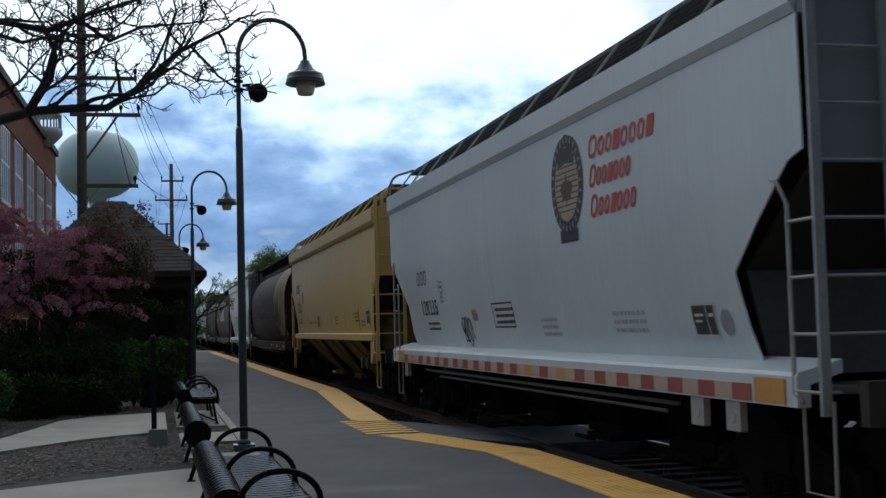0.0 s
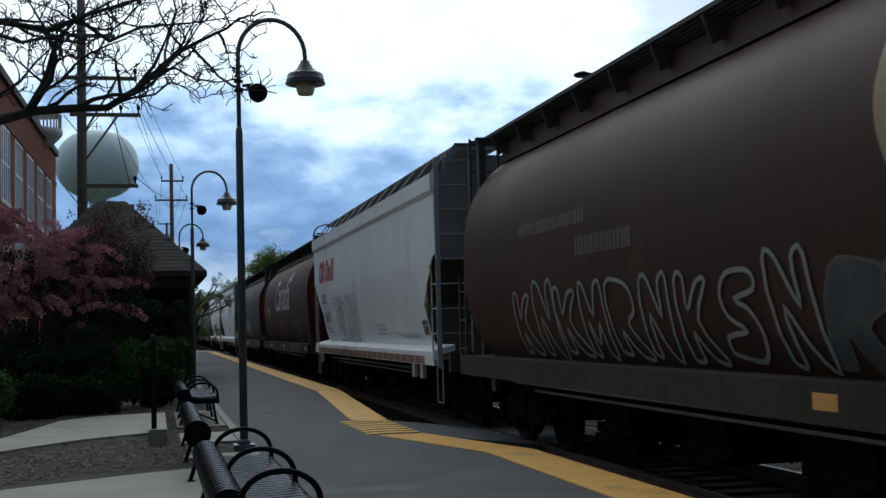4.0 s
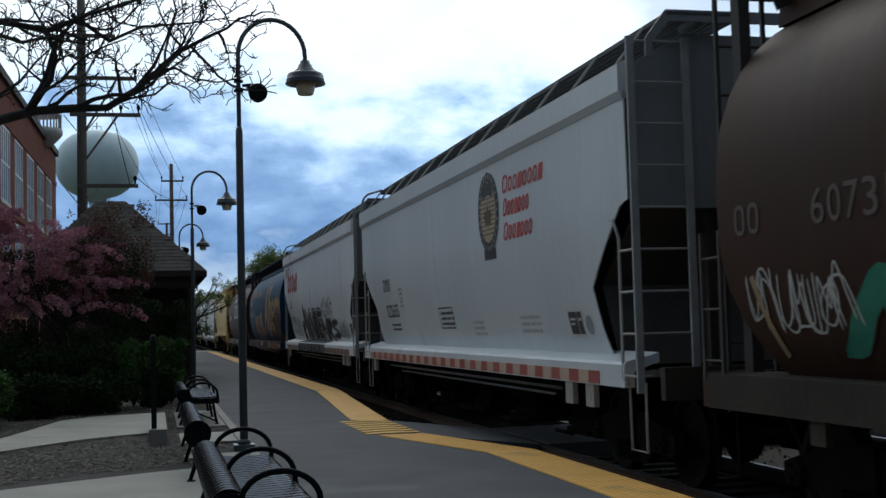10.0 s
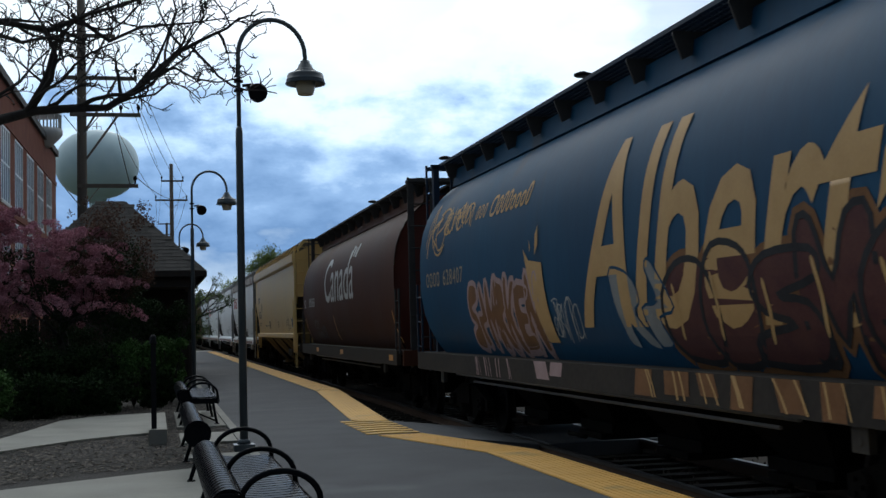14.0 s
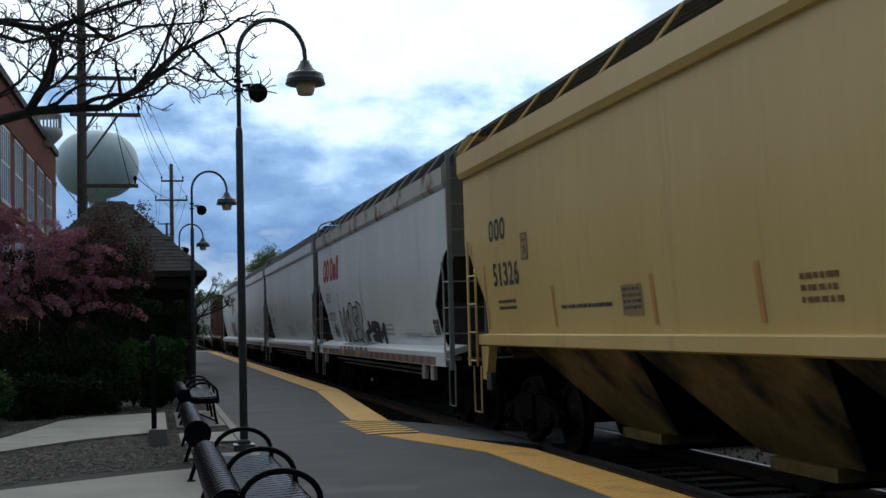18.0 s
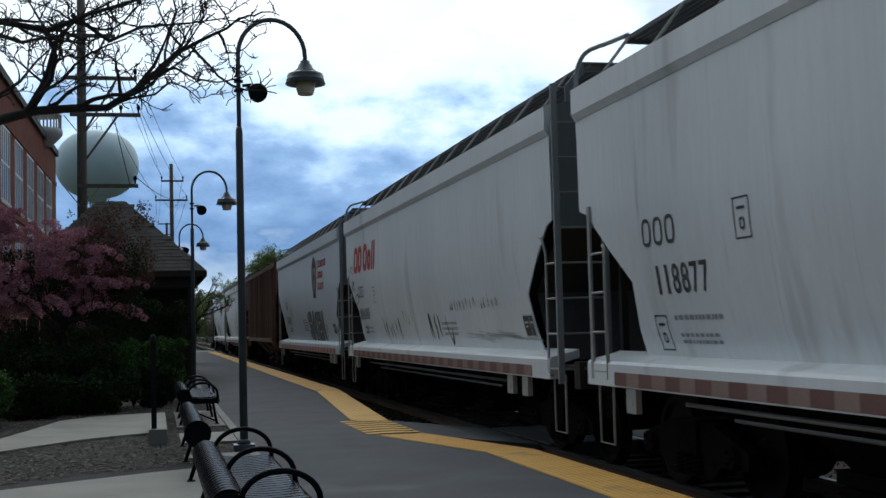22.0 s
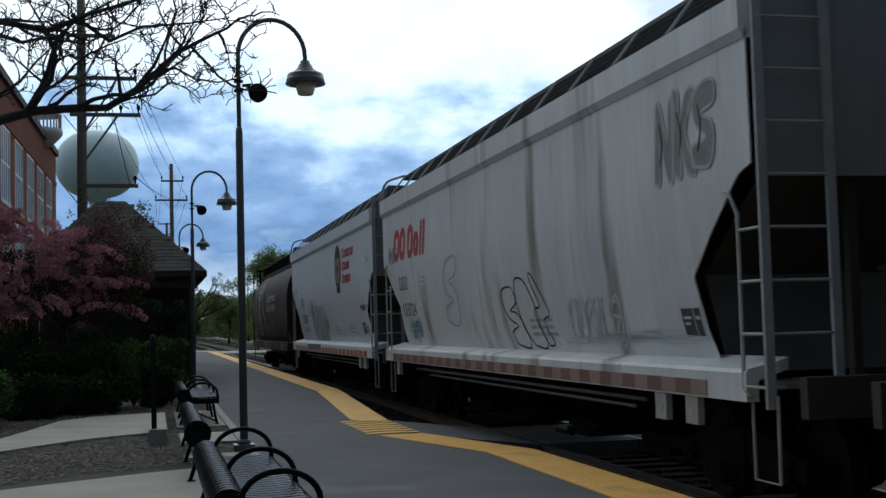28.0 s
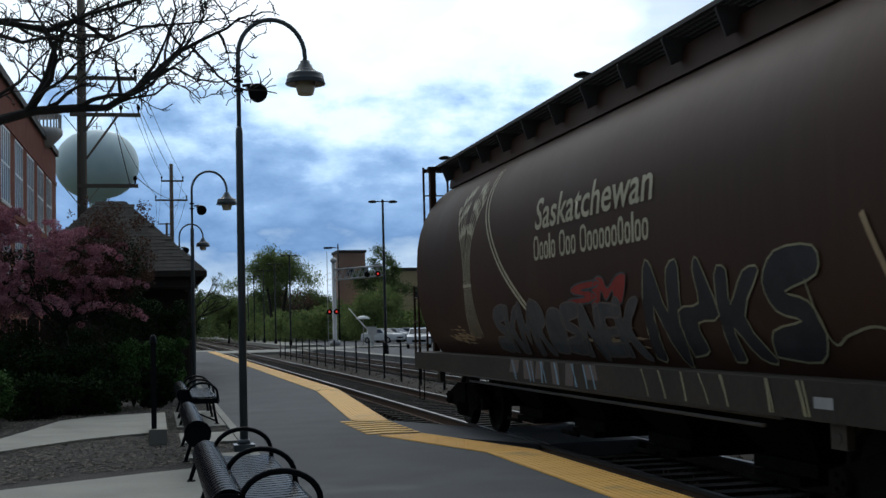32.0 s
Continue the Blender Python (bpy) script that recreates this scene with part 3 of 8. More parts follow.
for c in (TRACK, TRACK_B):
    host = thing("track_ties", "row of weathered timber ties in ballast", "railway ties", "", (c, 0, RAIL))
    host["kind"] = "structure"
    for k in range(130):
        y = 11 + k * 0.53
        if not 16.2 < y < 19.4:
            piece("tie", tie_mesh, host, m=pose(0, y, 0, 0, 0, random.uniform(-0.6, 0.6)))
    bm = bmesh.new()
    for k in range(500):
        y = 11 + (130 + k) * 0.53
        box(bm, -1.28, 1.28, y - 0.11, y + 0.11, -0.36, -0.155)
    part("far_ties", bm, M["sleeper"], host)["kind"] = "stuff"

bm = bmesh.new()
rnd = random.Random(5)
for k in range(9000):
    x, y = rnd.uniform(EDGE + 0.1, 12.0), 9.5 + 60 * rnd.random() ** 1.6
    if 16.2 < y < 19.4:
        continue
    s = rnd.uniform(0.02, 0.045)
    v = [bm.verts.new((x + rnd.uniform(-s, s), y + rnd.uniform(-s, s), -0.42 + rnd.uniform(0, 0.06))) for _ in range(3)]
    top = bm.verts.new((x, y, -0.39 + s))
    for i in range(3):
        bm.faces.new((v[i], v[(i + 1) % 3], top))
solo("ballast_stones", bm, M["stone"], "loose grey crushed stones between the rails", "ballast stones", kind="stuff")


# ---- rail cars ----
# Local space: y along the track, -y leads; z from the top of rail.
def lerp_table(tab, z):
    if z <= tab[0][0]:
        return tab[0][1]
    for (z0, v0), (z1, v1) in zip(tab, tab[1:]):
        if z <= z1:
            return v0 + (v1 - v0) * (z - z0) / (z1 - z0)
    return tab[-1][1]


ROOF_HALF = dict(slab=7.65, bay=7.95, ribbed=7.75, tank=7.3)
SIDE = dict(slab=[(1.30, 1.32), (1.6, 1.42), (2.0, 1.50), (2.4, 1.555), (2.8, 1.58), (3.9, 1.59)],
            bay=[(1.30, 1.42), (1.5, 1.455), (2.0, 1.50), (2.4, 1.53), (2.8, 1.545), (3.9, 1.55)],
            ribbed=[(1.30, 1.46), (4.2, 1.46)])
ENDS = dict(slab=[(1.30, 1.14), (2.05, 1.24), (2.72, 0.33), (2.80, 0.22), (2.86, 0.0), (4.0, 0.0)],
            bay=[(1.30, 0.85), (2.0, 0.92), (2.72, 0.22), (2.8, 0.0), (4.0, 0.0)],
            ribbed=[(1.30, 1.75), (3.3, 0.25), (3.5, 0.0), (4.2, 0.0)])
TANK_Z, TANK_H, TANK_W, TANK_P = 2.72, 1.58, 1.56, 2.25


def side_x(kind, z):
    if kind == "tank":
        low = z < TANK_Z
        p = 3.0 if low else TANK_P
        q = min(0.999, abs(z - TANK_Z) / (1.9 if low else TANK_H))
        return TANK_W * (1 - q ** p) ** (1 / p)
    return lerp_table(SIDE[kind], z)


CACHE = {}


def cached(key, make):
    if key not in CACHE:
        bm = bmesh.new()
        make(bm)
        CACHE[key] = mesh_of(key[-1], bm)
    return CACHE[key]


def side_sheet(kind, s):
    def make(bm):
        half = ROOF_HALF[kind]
        zs = [1.30, 1.45, 1.6, 1.8, 2.0, 2.05, 2.2, 2.4, 2.6, 2.72, 2.8, 2.86, 3.1, 3.5, 3.9]
        if kind == "ribbed":
            zs = [1.30, 2.0, 2.8, 3.3, 3.5, 4.15]
        if kind == "bay":
            zs = [1.50] + zs[3:]
        cols = 12
        outer, inner = [], []
        for z in zs:
            e = half - lerp_table(ENDS[kind], z)
            x = side_x(kind, z)
            outer.append([bm.verts.new((s * x, -e + 2 * e * k / cols, z)) for k in range(cols + 1)])
            inner.append([bm.verts.new((s * (x - 0.014), -e + 2 * e * k / cols, z)) for k in range(cols + 1)])
        for g in (outer, inner):
            for r0, r1 in zip(g, g[1:]):
                for k in range(cols):
                    f = bm.faces.new((r0[k], r0[k + 1], r1[k + 1], r1[k]))
                    f.smooth = kind != "ribbed"
        # the rim has its own vertices, so that the sheet stays flat up to its edge
        loop = [(i, k) for k in range(cols + 1) for i in (0,)] + [(i, cols) for i in range(1, len(zs))] + [(len(zs) - 1, k) for k in range(cols - 1, -1, -1)] + [(i, 0) for i in range(len(zs) - 2, 0, -1)]
        rim = [(bm.verts.new(outer[i][k].co), bm.verts.new(inner[i][k].co)) for i, k in loop]
        for a, b in zip(rim, rim[1:] + rim[:1]):
            bm.faces.new((a[0], b[0], b[1], a[1]))
    return cached((kind, s, "side_sheet"), make)


def bar_along(prof, y0, y1, s):
    def make(bm):
        sheet(bm, [(s * x, y0, z) for x, z in prof], (0, y1 - y0, 0))
    return make


def ladder(parent, mat, x0, x1, y0, y1, z0, z1, step, name="ladder", r=0.022, flat=0.016):
    """Two flat stiles and round rungs between (x0, y0) and (x1, y1)."""
    key = ("lad", round(x1 - x0, 2), round(y1 - y0, 2), round(z1 - z0, 2), flat, r)

    def stiles(bm):
        for f in (0, 1):
            x, y = (x1 - x0) * f, (y1 - y0) * f
            box(bm, x - flat, x + flat, y - 0.02, y + 0.02, 0, z1 - z0)
    lad = piece(name, cached((*key, "ladder"), stiles), parent, mat, pose(x0, y0, z0))
    rung = cached((*key, "rung"), lambda bm: tube(bm, [(0, 0, 0), (x1 - x0, y1 - y0, 0)], r * 0.6, 5))
    k = 0.16
    while k < z1 - z0:
        piece("rung", rung, lad, mat, pose(0, 0, k))
        k += step
    return lad


def corner_grab(car, mat, x, e, y_in, y_out, z0, z1, bent):
    """Side rungs at a car's corner: a bent grab rod and the rungs that run from it to the corner stile."""
    w = y_out - y_in

    def rod(bm):
        if bent:
            tube(bm, [(0, -0.22, z1 + 0.14), (0, -0.14, z1 + 0.12), (0, 0, z1 - 0.06), (0, 0, z0 + 0.06), (0, 0.12, z0)], 0.017, 6)
        else:
            tube(bm, [(0, 0, z0), (0, 0, z1 - 0.05), (0, 0.05, z1)], 0.017, 6)
    flip = pose(x, e * y_in, 0) if e > 0 else Matrix.Translation((x, -y_in, 0)) @ Matrix.Diagonal((1, -1, 1, 1))
    grab = piece("side_ladder", cached(("grab", bent, round(z0, 2), round(z1, 2), "side_ladder"), rod), car, mat, flip)
    rung = cached(("grab", round(w, 2), "grab_rung"), lambda bm: tube(bm, [(0, 0, 0), (0, w, 0)], 0.014, 5))
    for k in range(4):
        z = z0 + 0.08 + 0.40 * k
        if z < z1:
            piece("rung", rung, grab, mat, pose(0, 0, z))
    if not bent:
        piece("stile", cached(("grab", round(w, 2), round(z1, 2), "stile"), lambda bm: box(bm, -0.012, 0.012, w - 0.035, w + 0.035, z0, z1 + 0.42)), grab, mat)


SPIN = []              # wheelsets that roll


def truck(car, y):
    """A two-axle truck: side frames, bolster, springs and two wheelsets."""
    def frame_mesh(bm):
        for s in (-1, 1):
            x = s * 1.0
            sheet(bm, [(x - 0.06, -1.15, 0.52), (x - 0.06, -1.15, 0.36), (x - 0.06, -0.62, 0.34), (x - 0.06, -0.42, 0.20), (x - 0.06, 0.42, 0.20),
                       (x - 0.06, 0.62, 0.34), (x - 0.06, 1.15, 0.36), (x - 0.06, 1.15, 0.52), (x - 0.06, 0.45, 0.72), (x - 0.06, -0.45, 0.72)], (0.12, 0, 0))
        box(bm, -1.1, 1.1, -0.2, 0.2, 0.42, 0.74)

    def spring(bm):
        pts = [(0.055 * math.cos(a), 0.055 * math.sin(a), 0.22 + 0.2 * a / 31) for a in np.linspace(0, 31, 26)]
        tube(bm, pts, 0.012, 4)

    def wheels(bm):
        for s in (-1, 1):
            rings = []
            for r, x in ((0.05, 0.80), (0.12, 0.79), (0.17, 0.74), (0.36, 0.735), (0.40, 0.79), (0.455, 0.79), (0.46, 0.70), (0.485, 0.685), (0.485, 0.66), (0.40, 0.66), (0.12, 0.68)):
                rings.append([bm.verts.new((s * x, r * math.cos(a * math.tau / 22), r * math.sin(a * math.tau / 22))) for a in range(22)])
            for a, b in zip(rings, rings[1:]):
                for k in range(22):
                    bm.faces.new((a[k], a[(k + 1) % 22], b[(k + 1) % 22], b[k]))
        tube(bm, [(-0.80, 0, 0), (0.80, 0, 0)], 0.08, 8)

    def bearing(bm):
        tube(bm, [(0.9, 0, 0), (1.12, 0, 0)], 0.11, 10)
        for k in range(3):
            a = k * math.tau / 3
            tube(bm, [(1.12, 0.06 * math.cos(a), 0.06 * math.sin(a)), (1.15, 0.06 * math.cos(a), 0.06 * math.sin(a))], 0.02, 5)
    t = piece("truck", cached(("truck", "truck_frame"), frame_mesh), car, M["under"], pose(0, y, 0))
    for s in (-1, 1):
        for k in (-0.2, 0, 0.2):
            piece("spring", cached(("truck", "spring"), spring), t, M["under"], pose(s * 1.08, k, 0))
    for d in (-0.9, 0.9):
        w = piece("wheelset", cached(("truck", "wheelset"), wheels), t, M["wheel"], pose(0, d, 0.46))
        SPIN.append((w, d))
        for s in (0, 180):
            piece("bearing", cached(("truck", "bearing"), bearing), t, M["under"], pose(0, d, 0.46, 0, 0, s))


def running_gear(car, half, paint, bays, bay_paint):
    for s in (-1, 1):
        truck(car, s * (half - 1.45))
        piece("coupler", cached(("gear", "coupler"), lambda bm: (box(bm, -0.09, 0.09, -0.35, 0.35, 0.74, 0.96), box(bm, -0.17, 0.17, 0.2, 0.42, 0.70, 1.0))), car, M["under"],
              pose(0, s * (half + 0.62), 0, 0, 0, 0 if s > 0 else 180))
        piece("air_hose", cached(("gear", "air_hose"), lambda bm: tube(bm, [(0.25, 0.1, 0.85), (0.26, 0.3, 0.6), (0.24, 0.45, 0.42), (0.2, 0.62, 0.45)], 0.025, 6)), car, M["under"],
              pose(0, s * (half + 0.3), 0, 0, 0, 0 if s > 0 else 180))
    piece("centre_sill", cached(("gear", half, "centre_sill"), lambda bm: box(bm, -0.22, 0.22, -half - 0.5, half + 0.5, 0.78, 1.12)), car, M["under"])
    pitch = (2 * half - 5.4) / bays
    for k in range(bays):
        yc = (k - (bays - 1) / 2) * pitch

        def bay(w=pitch):
            out, foot = (1.3, 0.45) if bay_paint is M["under"] else (1.46, 0.85)
            zt = 1.40 if bay_paint is M["tan_shade"] else 1.34
            top = [(-out, -w / 2 + 0.03, zt), (out, -w / 2 + 0.03, zt), (out, w / 2 - 0.03, zt), (-out, w / 2 - 0.03, zt)]
            low = [(-0.62, -foot, 0.46), (0.62, -foot, 0.46), (0.62, foot, 0.46), (-0.62, foot, 0.46)]
            def plates(bm, sides):
                for i in sides:
                    j = (i + 1) % 4
                    bm.faces.new([bm.verts.new(p) for p in (top[i], low[i], low[j], top[j])])
            return plates
        flank = bay()
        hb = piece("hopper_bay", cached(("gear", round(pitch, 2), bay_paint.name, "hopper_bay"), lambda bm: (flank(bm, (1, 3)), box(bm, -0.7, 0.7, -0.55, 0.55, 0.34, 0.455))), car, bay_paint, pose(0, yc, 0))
        # end slopes are black where the flanks keep the bay colour: shade painted in
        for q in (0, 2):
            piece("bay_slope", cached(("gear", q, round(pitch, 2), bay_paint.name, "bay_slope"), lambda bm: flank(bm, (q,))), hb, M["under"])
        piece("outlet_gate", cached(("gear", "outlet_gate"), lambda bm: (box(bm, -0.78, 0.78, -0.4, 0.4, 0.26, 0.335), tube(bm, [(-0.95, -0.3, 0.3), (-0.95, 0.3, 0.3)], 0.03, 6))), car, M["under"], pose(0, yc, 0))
    if bay_paint is M["under"]:
        piece("brake_pipe", cached(("gear", half, "brake_pipe"), lambda bm: tube(bm, [(-1.42, -half + 2.6, 0.93), (-1.42, half - 2.2, 0.93)], 0.022, 6)), car, M["ladder_dark"])
        piece("brake_rod", cached(("gear", half, "brake_rod"), lambda bm: tube(bm, [(-1.36, -half + 3, 0.84), (-1.36, half - 3, 0.84)], 0.018, 5)), car, M["ladder_dark"])


def smooth_curve(pts, n=4):
    """A rounded line through points in space."""
    out = []
    for i in range(len(pts) - 1):
        p0, p1, p2, p3 = (Vector(pts[j]) for j in (max(0, i - 1), i, i + 1, min(len(pts) - 1, i + 2)))
        for k in range(n):
            t = k / n
            out.append(tuple(0.5 * (2 * p1 + (p2 - p0) * t + (2 * p0 - 5 * p1 + 4 * p2 - p3) * t * t + (3 * p1 - p0 - 3 * p2 + p3) * t ** 3)))
    return out + [tuple(pts[-1])]


def hopper_car(kind, paint, label, fascia=None, dark=None, stripes=None, bay_paint=None):
    """A covered hopper of the flat-sided kinds."""
    half = ROOF_HALF[kind]
    car = thing("hopper_car", label, "rail car", "freight train cars")
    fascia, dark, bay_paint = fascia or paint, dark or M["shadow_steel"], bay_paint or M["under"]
    top = 4.15
    for s in (-1, 1):
        piece("side_sheet", side_sheet(kind, s), car, paint)
        if kind == "ribbed":
            prof = [(1.46, 4.10), (1.56, 4.10), (1.56, 4.26), (1.40, 4.28)]
        else:
            prof = [(1.50, 3.83), (1.60, 3.83), (1.64, 3.90), (1.64, 4.165), (1.52, 4.22)]
        piece("eave_beam", cached((kind, s, "eave_beam"), bar_along(prof, -half, half, s)), car, fascia)
        if kind == "slab":
            prof = [(1.24, 1.375), (1.32, 1.35), (1.585, 1.29), (1.605, 1.26), (1.605, 1.04), (1.50, 1.04), (1.50, 1.20), (1.24, 1.28)]
            ends = half - 0.17
        elif kind == "bay":
            prof = [(1.40, 1.56), (1.54, 1.55), (1.555, 1.54), (1.555, 1.41), (1.50, 1.39), (1.40, 1.39)]
            ends = half - 0.68
        else:
            prof = [(1.42, 1.36), (1.55, 1.36), (1.55, 1.20), (1.42, 1.20)]
            ends = half - 1.7
        piece("side_sill", cached((kind, s, "side_sill"), bar_along(prof, -ends, ends, s)), car, paint)
        if kind != "slab":
            for e in (-1, 1):
                piece("bolster_post", cached((kind, "bolster_post"), lambda bm: sheet(bm, [(-0.06, -0.2, 1.385 if kind == "bay" else 1.24), (-0.06, 0.2, 1.385 if kind == "bay" else 1.24), (-0.06, 0.16, 0.92), (-0.06, -0.02, 0.92)], (0.12, 0, 0))),
                      car, paint, pose(s * 1.46, e * (half - (0.9 if kind == "bay" else 1.5)), 0))
    # roof, hatches and walkways
    slope = [(-1.53, 4.16), (-0.62, 4.34), (0.62, 4.34), (1.53, 4.16), (1.50, 4.10), (-1.50, 4.10)]
    piece("roof", cached((kind, "roof"), lambda bm: sheet(bm, [(x, -half + 0.01, z) for x, z in slope], (0, 2 * half - 0.02, 0))), car, paint)
    if kind != "ribbed":
        for k in range(5):
            piece("hatch", cached((kind, "hatch"), lambda bm: (box(bm, -0.3, 0.3, -1.36, 1.36, 4.33, 4.47), box(bm, -0.36, 0.36, -1.4, 1.4, 4.47, 4.53))), car, M["end_grime_shade"] if kind == "slab" else paint, pose(0, (k - 2) * 2.85, 0))
    for s in (-1, 1):
        wide = (0.52, 1.28) if kind != "ribbed" else (0.25, 0.6)
        zb = 4.58 if kind != "ribbed" else 4.42
        # on the flat-sided cars the walk stops short at the end that has no ladder
        short = -0.8 if kind == "slab" else 0.42
        ya, yb = (-half - 0.42, half + short) if s < 0 else (-half - short, half + 0.42)

        def walkway(bm, s=s):
            a, b = s * wide[0], s * wide[1]
            for k in range(11):
                x = a + (b - a) * k / 10
                box(bm, x - 0.008, x + 0.008, ya, yb, zb - 0.04, zb)
            y = ya
            while y < yb - 0.01:
                box(bm, min(a, b), max(a, b), y, y + 0.018, zb - 0.03, zb - 0.002)
                y += 0.07
        board = piece("running_board", cached((kind, s, "running_board"), walkway), car, M["grating"] if kind != "ribbed" else M["sooty"])
        strut = cached((kind, s, "strut"), lambda bm: tube(bm, [(s * 1.60, 0, 4.17), (s * 1.29, 0, zb - 0.02)], 0.017, 5) if kind != "ribbed" else tube(bm, [(s * 0.5, 0, 4.30), (s * 0.5, 0, zb - 0.03)], 0.02, 5))
        n = 12
        for k in range(n):
            piece("strut", strut, board, (M["galv"] if s < 0 else M["sooty"]) if kind == "slab" else fascia if s < 0 else M["sooty"], pose(0, max(ya, -half + 0.1) + 0.05 + (min(yb, half - 0.1) - max(ya, -half + 0.1) - 0.1) * k / (n - 1), 0))
        for e in (-1, 1):
            if kind == "slab" and e != s:
                turn = pose(0, half, 0) if e > 0 else Matrix.Translation((0, -half, 0)) @ Matrix.Diagonal((1, -1, 1, 1))
                piece("curved_grab", cached((kind, s, "curved_grab"), lambda bm: tube(bm, smooth_curve([(s * 1.60, -0.08, 4.17), (s * 1.585, -0.09, 4.38), (s * 1.50, -0.16, 4.55), (s * 1.34, -0.40, zb + 0.02), (s * 1.28, -0.8, zb + 0.012)]), 0.024, 6)), board, M["stile_grey"], turn)
                piece("walk_end", cached((kind, s, "walk_end"), lambda bm: box(bm, min(s * 0.5, s * 1.3), max(s * 0.5, s * 1.3), -0.798, -0.76, zb - 0.075, zb + 0.004)), board, M["sooty"], turn)
                piece("roof_step", cached((kind, s, "roof_step"), lambda bm: box(bm, min(s * 0.5, s * 1.52), max(s * 0.5, s * 1.52), -0.34, -0.14, 4.36, 4.39)), board, M["sooty"], turn)
                continue
            piece("end_bracket", cached((kind, s, "end_bracket"), lambda bm: (sheet(bm, [(s * x, 0.385, z) for x, z in ((1.515, 4.15), (1.445, 4.15), (1.445, zb - 0.30), (1.27, zb - 0.09), (0.004, zb - 0.09), (0.004, zb + 0.02), (1.30, zb + 0.02), (1.515, zb - 0.26))], (0, 0.035, 0)), box(bm, min(s * 0.95, s * 0.99), max(s * 0.95, s * 0.99), 0.0, 0.384, zb - 0.10, zb - 0.035)) if kind != "ribbed" else tube(bm, [(s * 1.45, 0, 4.0), (s * 1.45, 0.05, 4.35), (s * 1.2, 0.22, zb), (s * 0.5, 0.25, zb), (s * 0.5, 0.05, 4.3)], 0.03, 6)),
                  board, M["end_grime_shade"] if kind == "slab" else fascia, pose(0, e * half, 0, 0, 0, 0) if e > 0 else Matrix.Translation((0, -half, 0)) @ Matrix.Diagonal((1, -1, 1, 1)))
    # ends
    for e in (-1, 1):
        low = 2.76 if kind != "ribbed" else 3.42
        piece("end_sheet", cached((kind, e, "end_sheet"), lambda bm: sheet(bm, [(-1.50, e * half - 0.05, low), (1.50, e * half - 0.05, low), (1.50, e * half - 0.05, 4.18), (0.95, e * half - 0.05, 4.46), (-0.95, e * half - 0.05, 4.46), (-1.50, e * half - 0.05, 4.18)], (0, 0.04, 0)) if kind != "ribbed" else box(bm, -1.42, 1.42, e * half - 0.05, e * half - 0.01, low, 4.14)), car, M["end_grime_shade"] if kind == "slab" else paint)
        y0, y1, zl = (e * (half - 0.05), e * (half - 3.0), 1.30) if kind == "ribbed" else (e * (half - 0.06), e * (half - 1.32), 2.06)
        # sloping underside coloured dark to carry its own shade
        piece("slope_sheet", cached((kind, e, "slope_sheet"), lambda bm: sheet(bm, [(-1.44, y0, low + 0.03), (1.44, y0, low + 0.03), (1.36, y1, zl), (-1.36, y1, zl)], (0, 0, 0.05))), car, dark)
        if kind != "ribbed":
            piece("end_web", cached((kind, e, "end_web"), lambda bm: sheet(bm, [(-1.36, y1, zl + 0.02), (1.36, y1, zl + 0.02), (1.22, e * (half - 1.2), 1.22), (-1.22, e * (half - 1.2), 1.22)], (0, -e * 0.04, 0))), car, M["web_dark"] if kind == "slab" else bay_paint)
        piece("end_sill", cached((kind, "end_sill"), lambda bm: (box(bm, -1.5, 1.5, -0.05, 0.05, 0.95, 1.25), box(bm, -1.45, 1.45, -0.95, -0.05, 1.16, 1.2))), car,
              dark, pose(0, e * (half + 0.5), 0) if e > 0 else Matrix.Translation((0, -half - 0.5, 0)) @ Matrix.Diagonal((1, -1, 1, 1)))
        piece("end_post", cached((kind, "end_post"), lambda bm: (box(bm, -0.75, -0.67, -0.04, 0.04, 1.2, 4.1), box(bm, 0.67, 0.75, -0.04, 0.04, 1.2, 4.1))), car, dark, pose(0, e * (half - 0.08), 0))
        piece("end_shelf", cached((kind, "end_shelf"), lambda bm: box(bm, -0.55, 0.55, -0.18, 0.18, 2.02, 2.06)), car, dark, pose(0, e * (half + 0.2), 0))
        for s in (-1, 1):
            lad = M["galv"] if kind == "slab" else paint
            if s == e:
                ladder(car, M["stile_grey"] if kind == "slab" else paint, s * 1.57, s * 1.0, e * (half + 0.15), e * (half + 0.15), 1.0, 4.40, 0.40, "end_ladder", 0.022, 0.036)
                corner_grab(car, lad, s * 1.595, e, half - 0.22, half + 0.13, 1.08, 2.55, True)
            else:
                corner_grab(car, lad, s * 1.595, e, half - 0.74, half - 0.32, 1.10, 2.46, False)
            yc = half if s == e else half - 0.53
            piece("stirrup_step", cached((kind, "stirrup_step"), lambda bm: tube(bm, [(0, -0.2, 1.10), (0, -0.19, 0.45), (0, 0.19, 0.45), (0, 0.2, 1.10)], 0.014, 5)), car, lad, pose(s * 1.54, e * yc, 0))
            for yp in (1.2, 1.85) if s == e else (1.3,):
                piece("jacking_pad", cached((kind, yp, "jacking_pad"), lambda bm: (box(bm, -0.03, 0.03, -0.12, 0.12, 0.80, 1.035), tube(bm, [(-0.037, 0, 0.91), (0.037, 0, 0.91)], 0.05, 10))), car, M["galv"] if kind == "slab" else M["shadow_steel"], pose(s * 1.56, e * (half - yp), 0))
    if kind == "ribbed":
        rib = cached((kind, "rib"), lambda bm: sheet(bm, [(-0.05, -0.075, 1.36), (-0.05, 0.075, 1.36), (-0.05, 0.075, 4.10), (-0.05, -0.075, 4.10)], (0.1, 0, 0)))
        for s in (-1, 1):
            for k in range(17):
                y = (k - 8) * 0.86
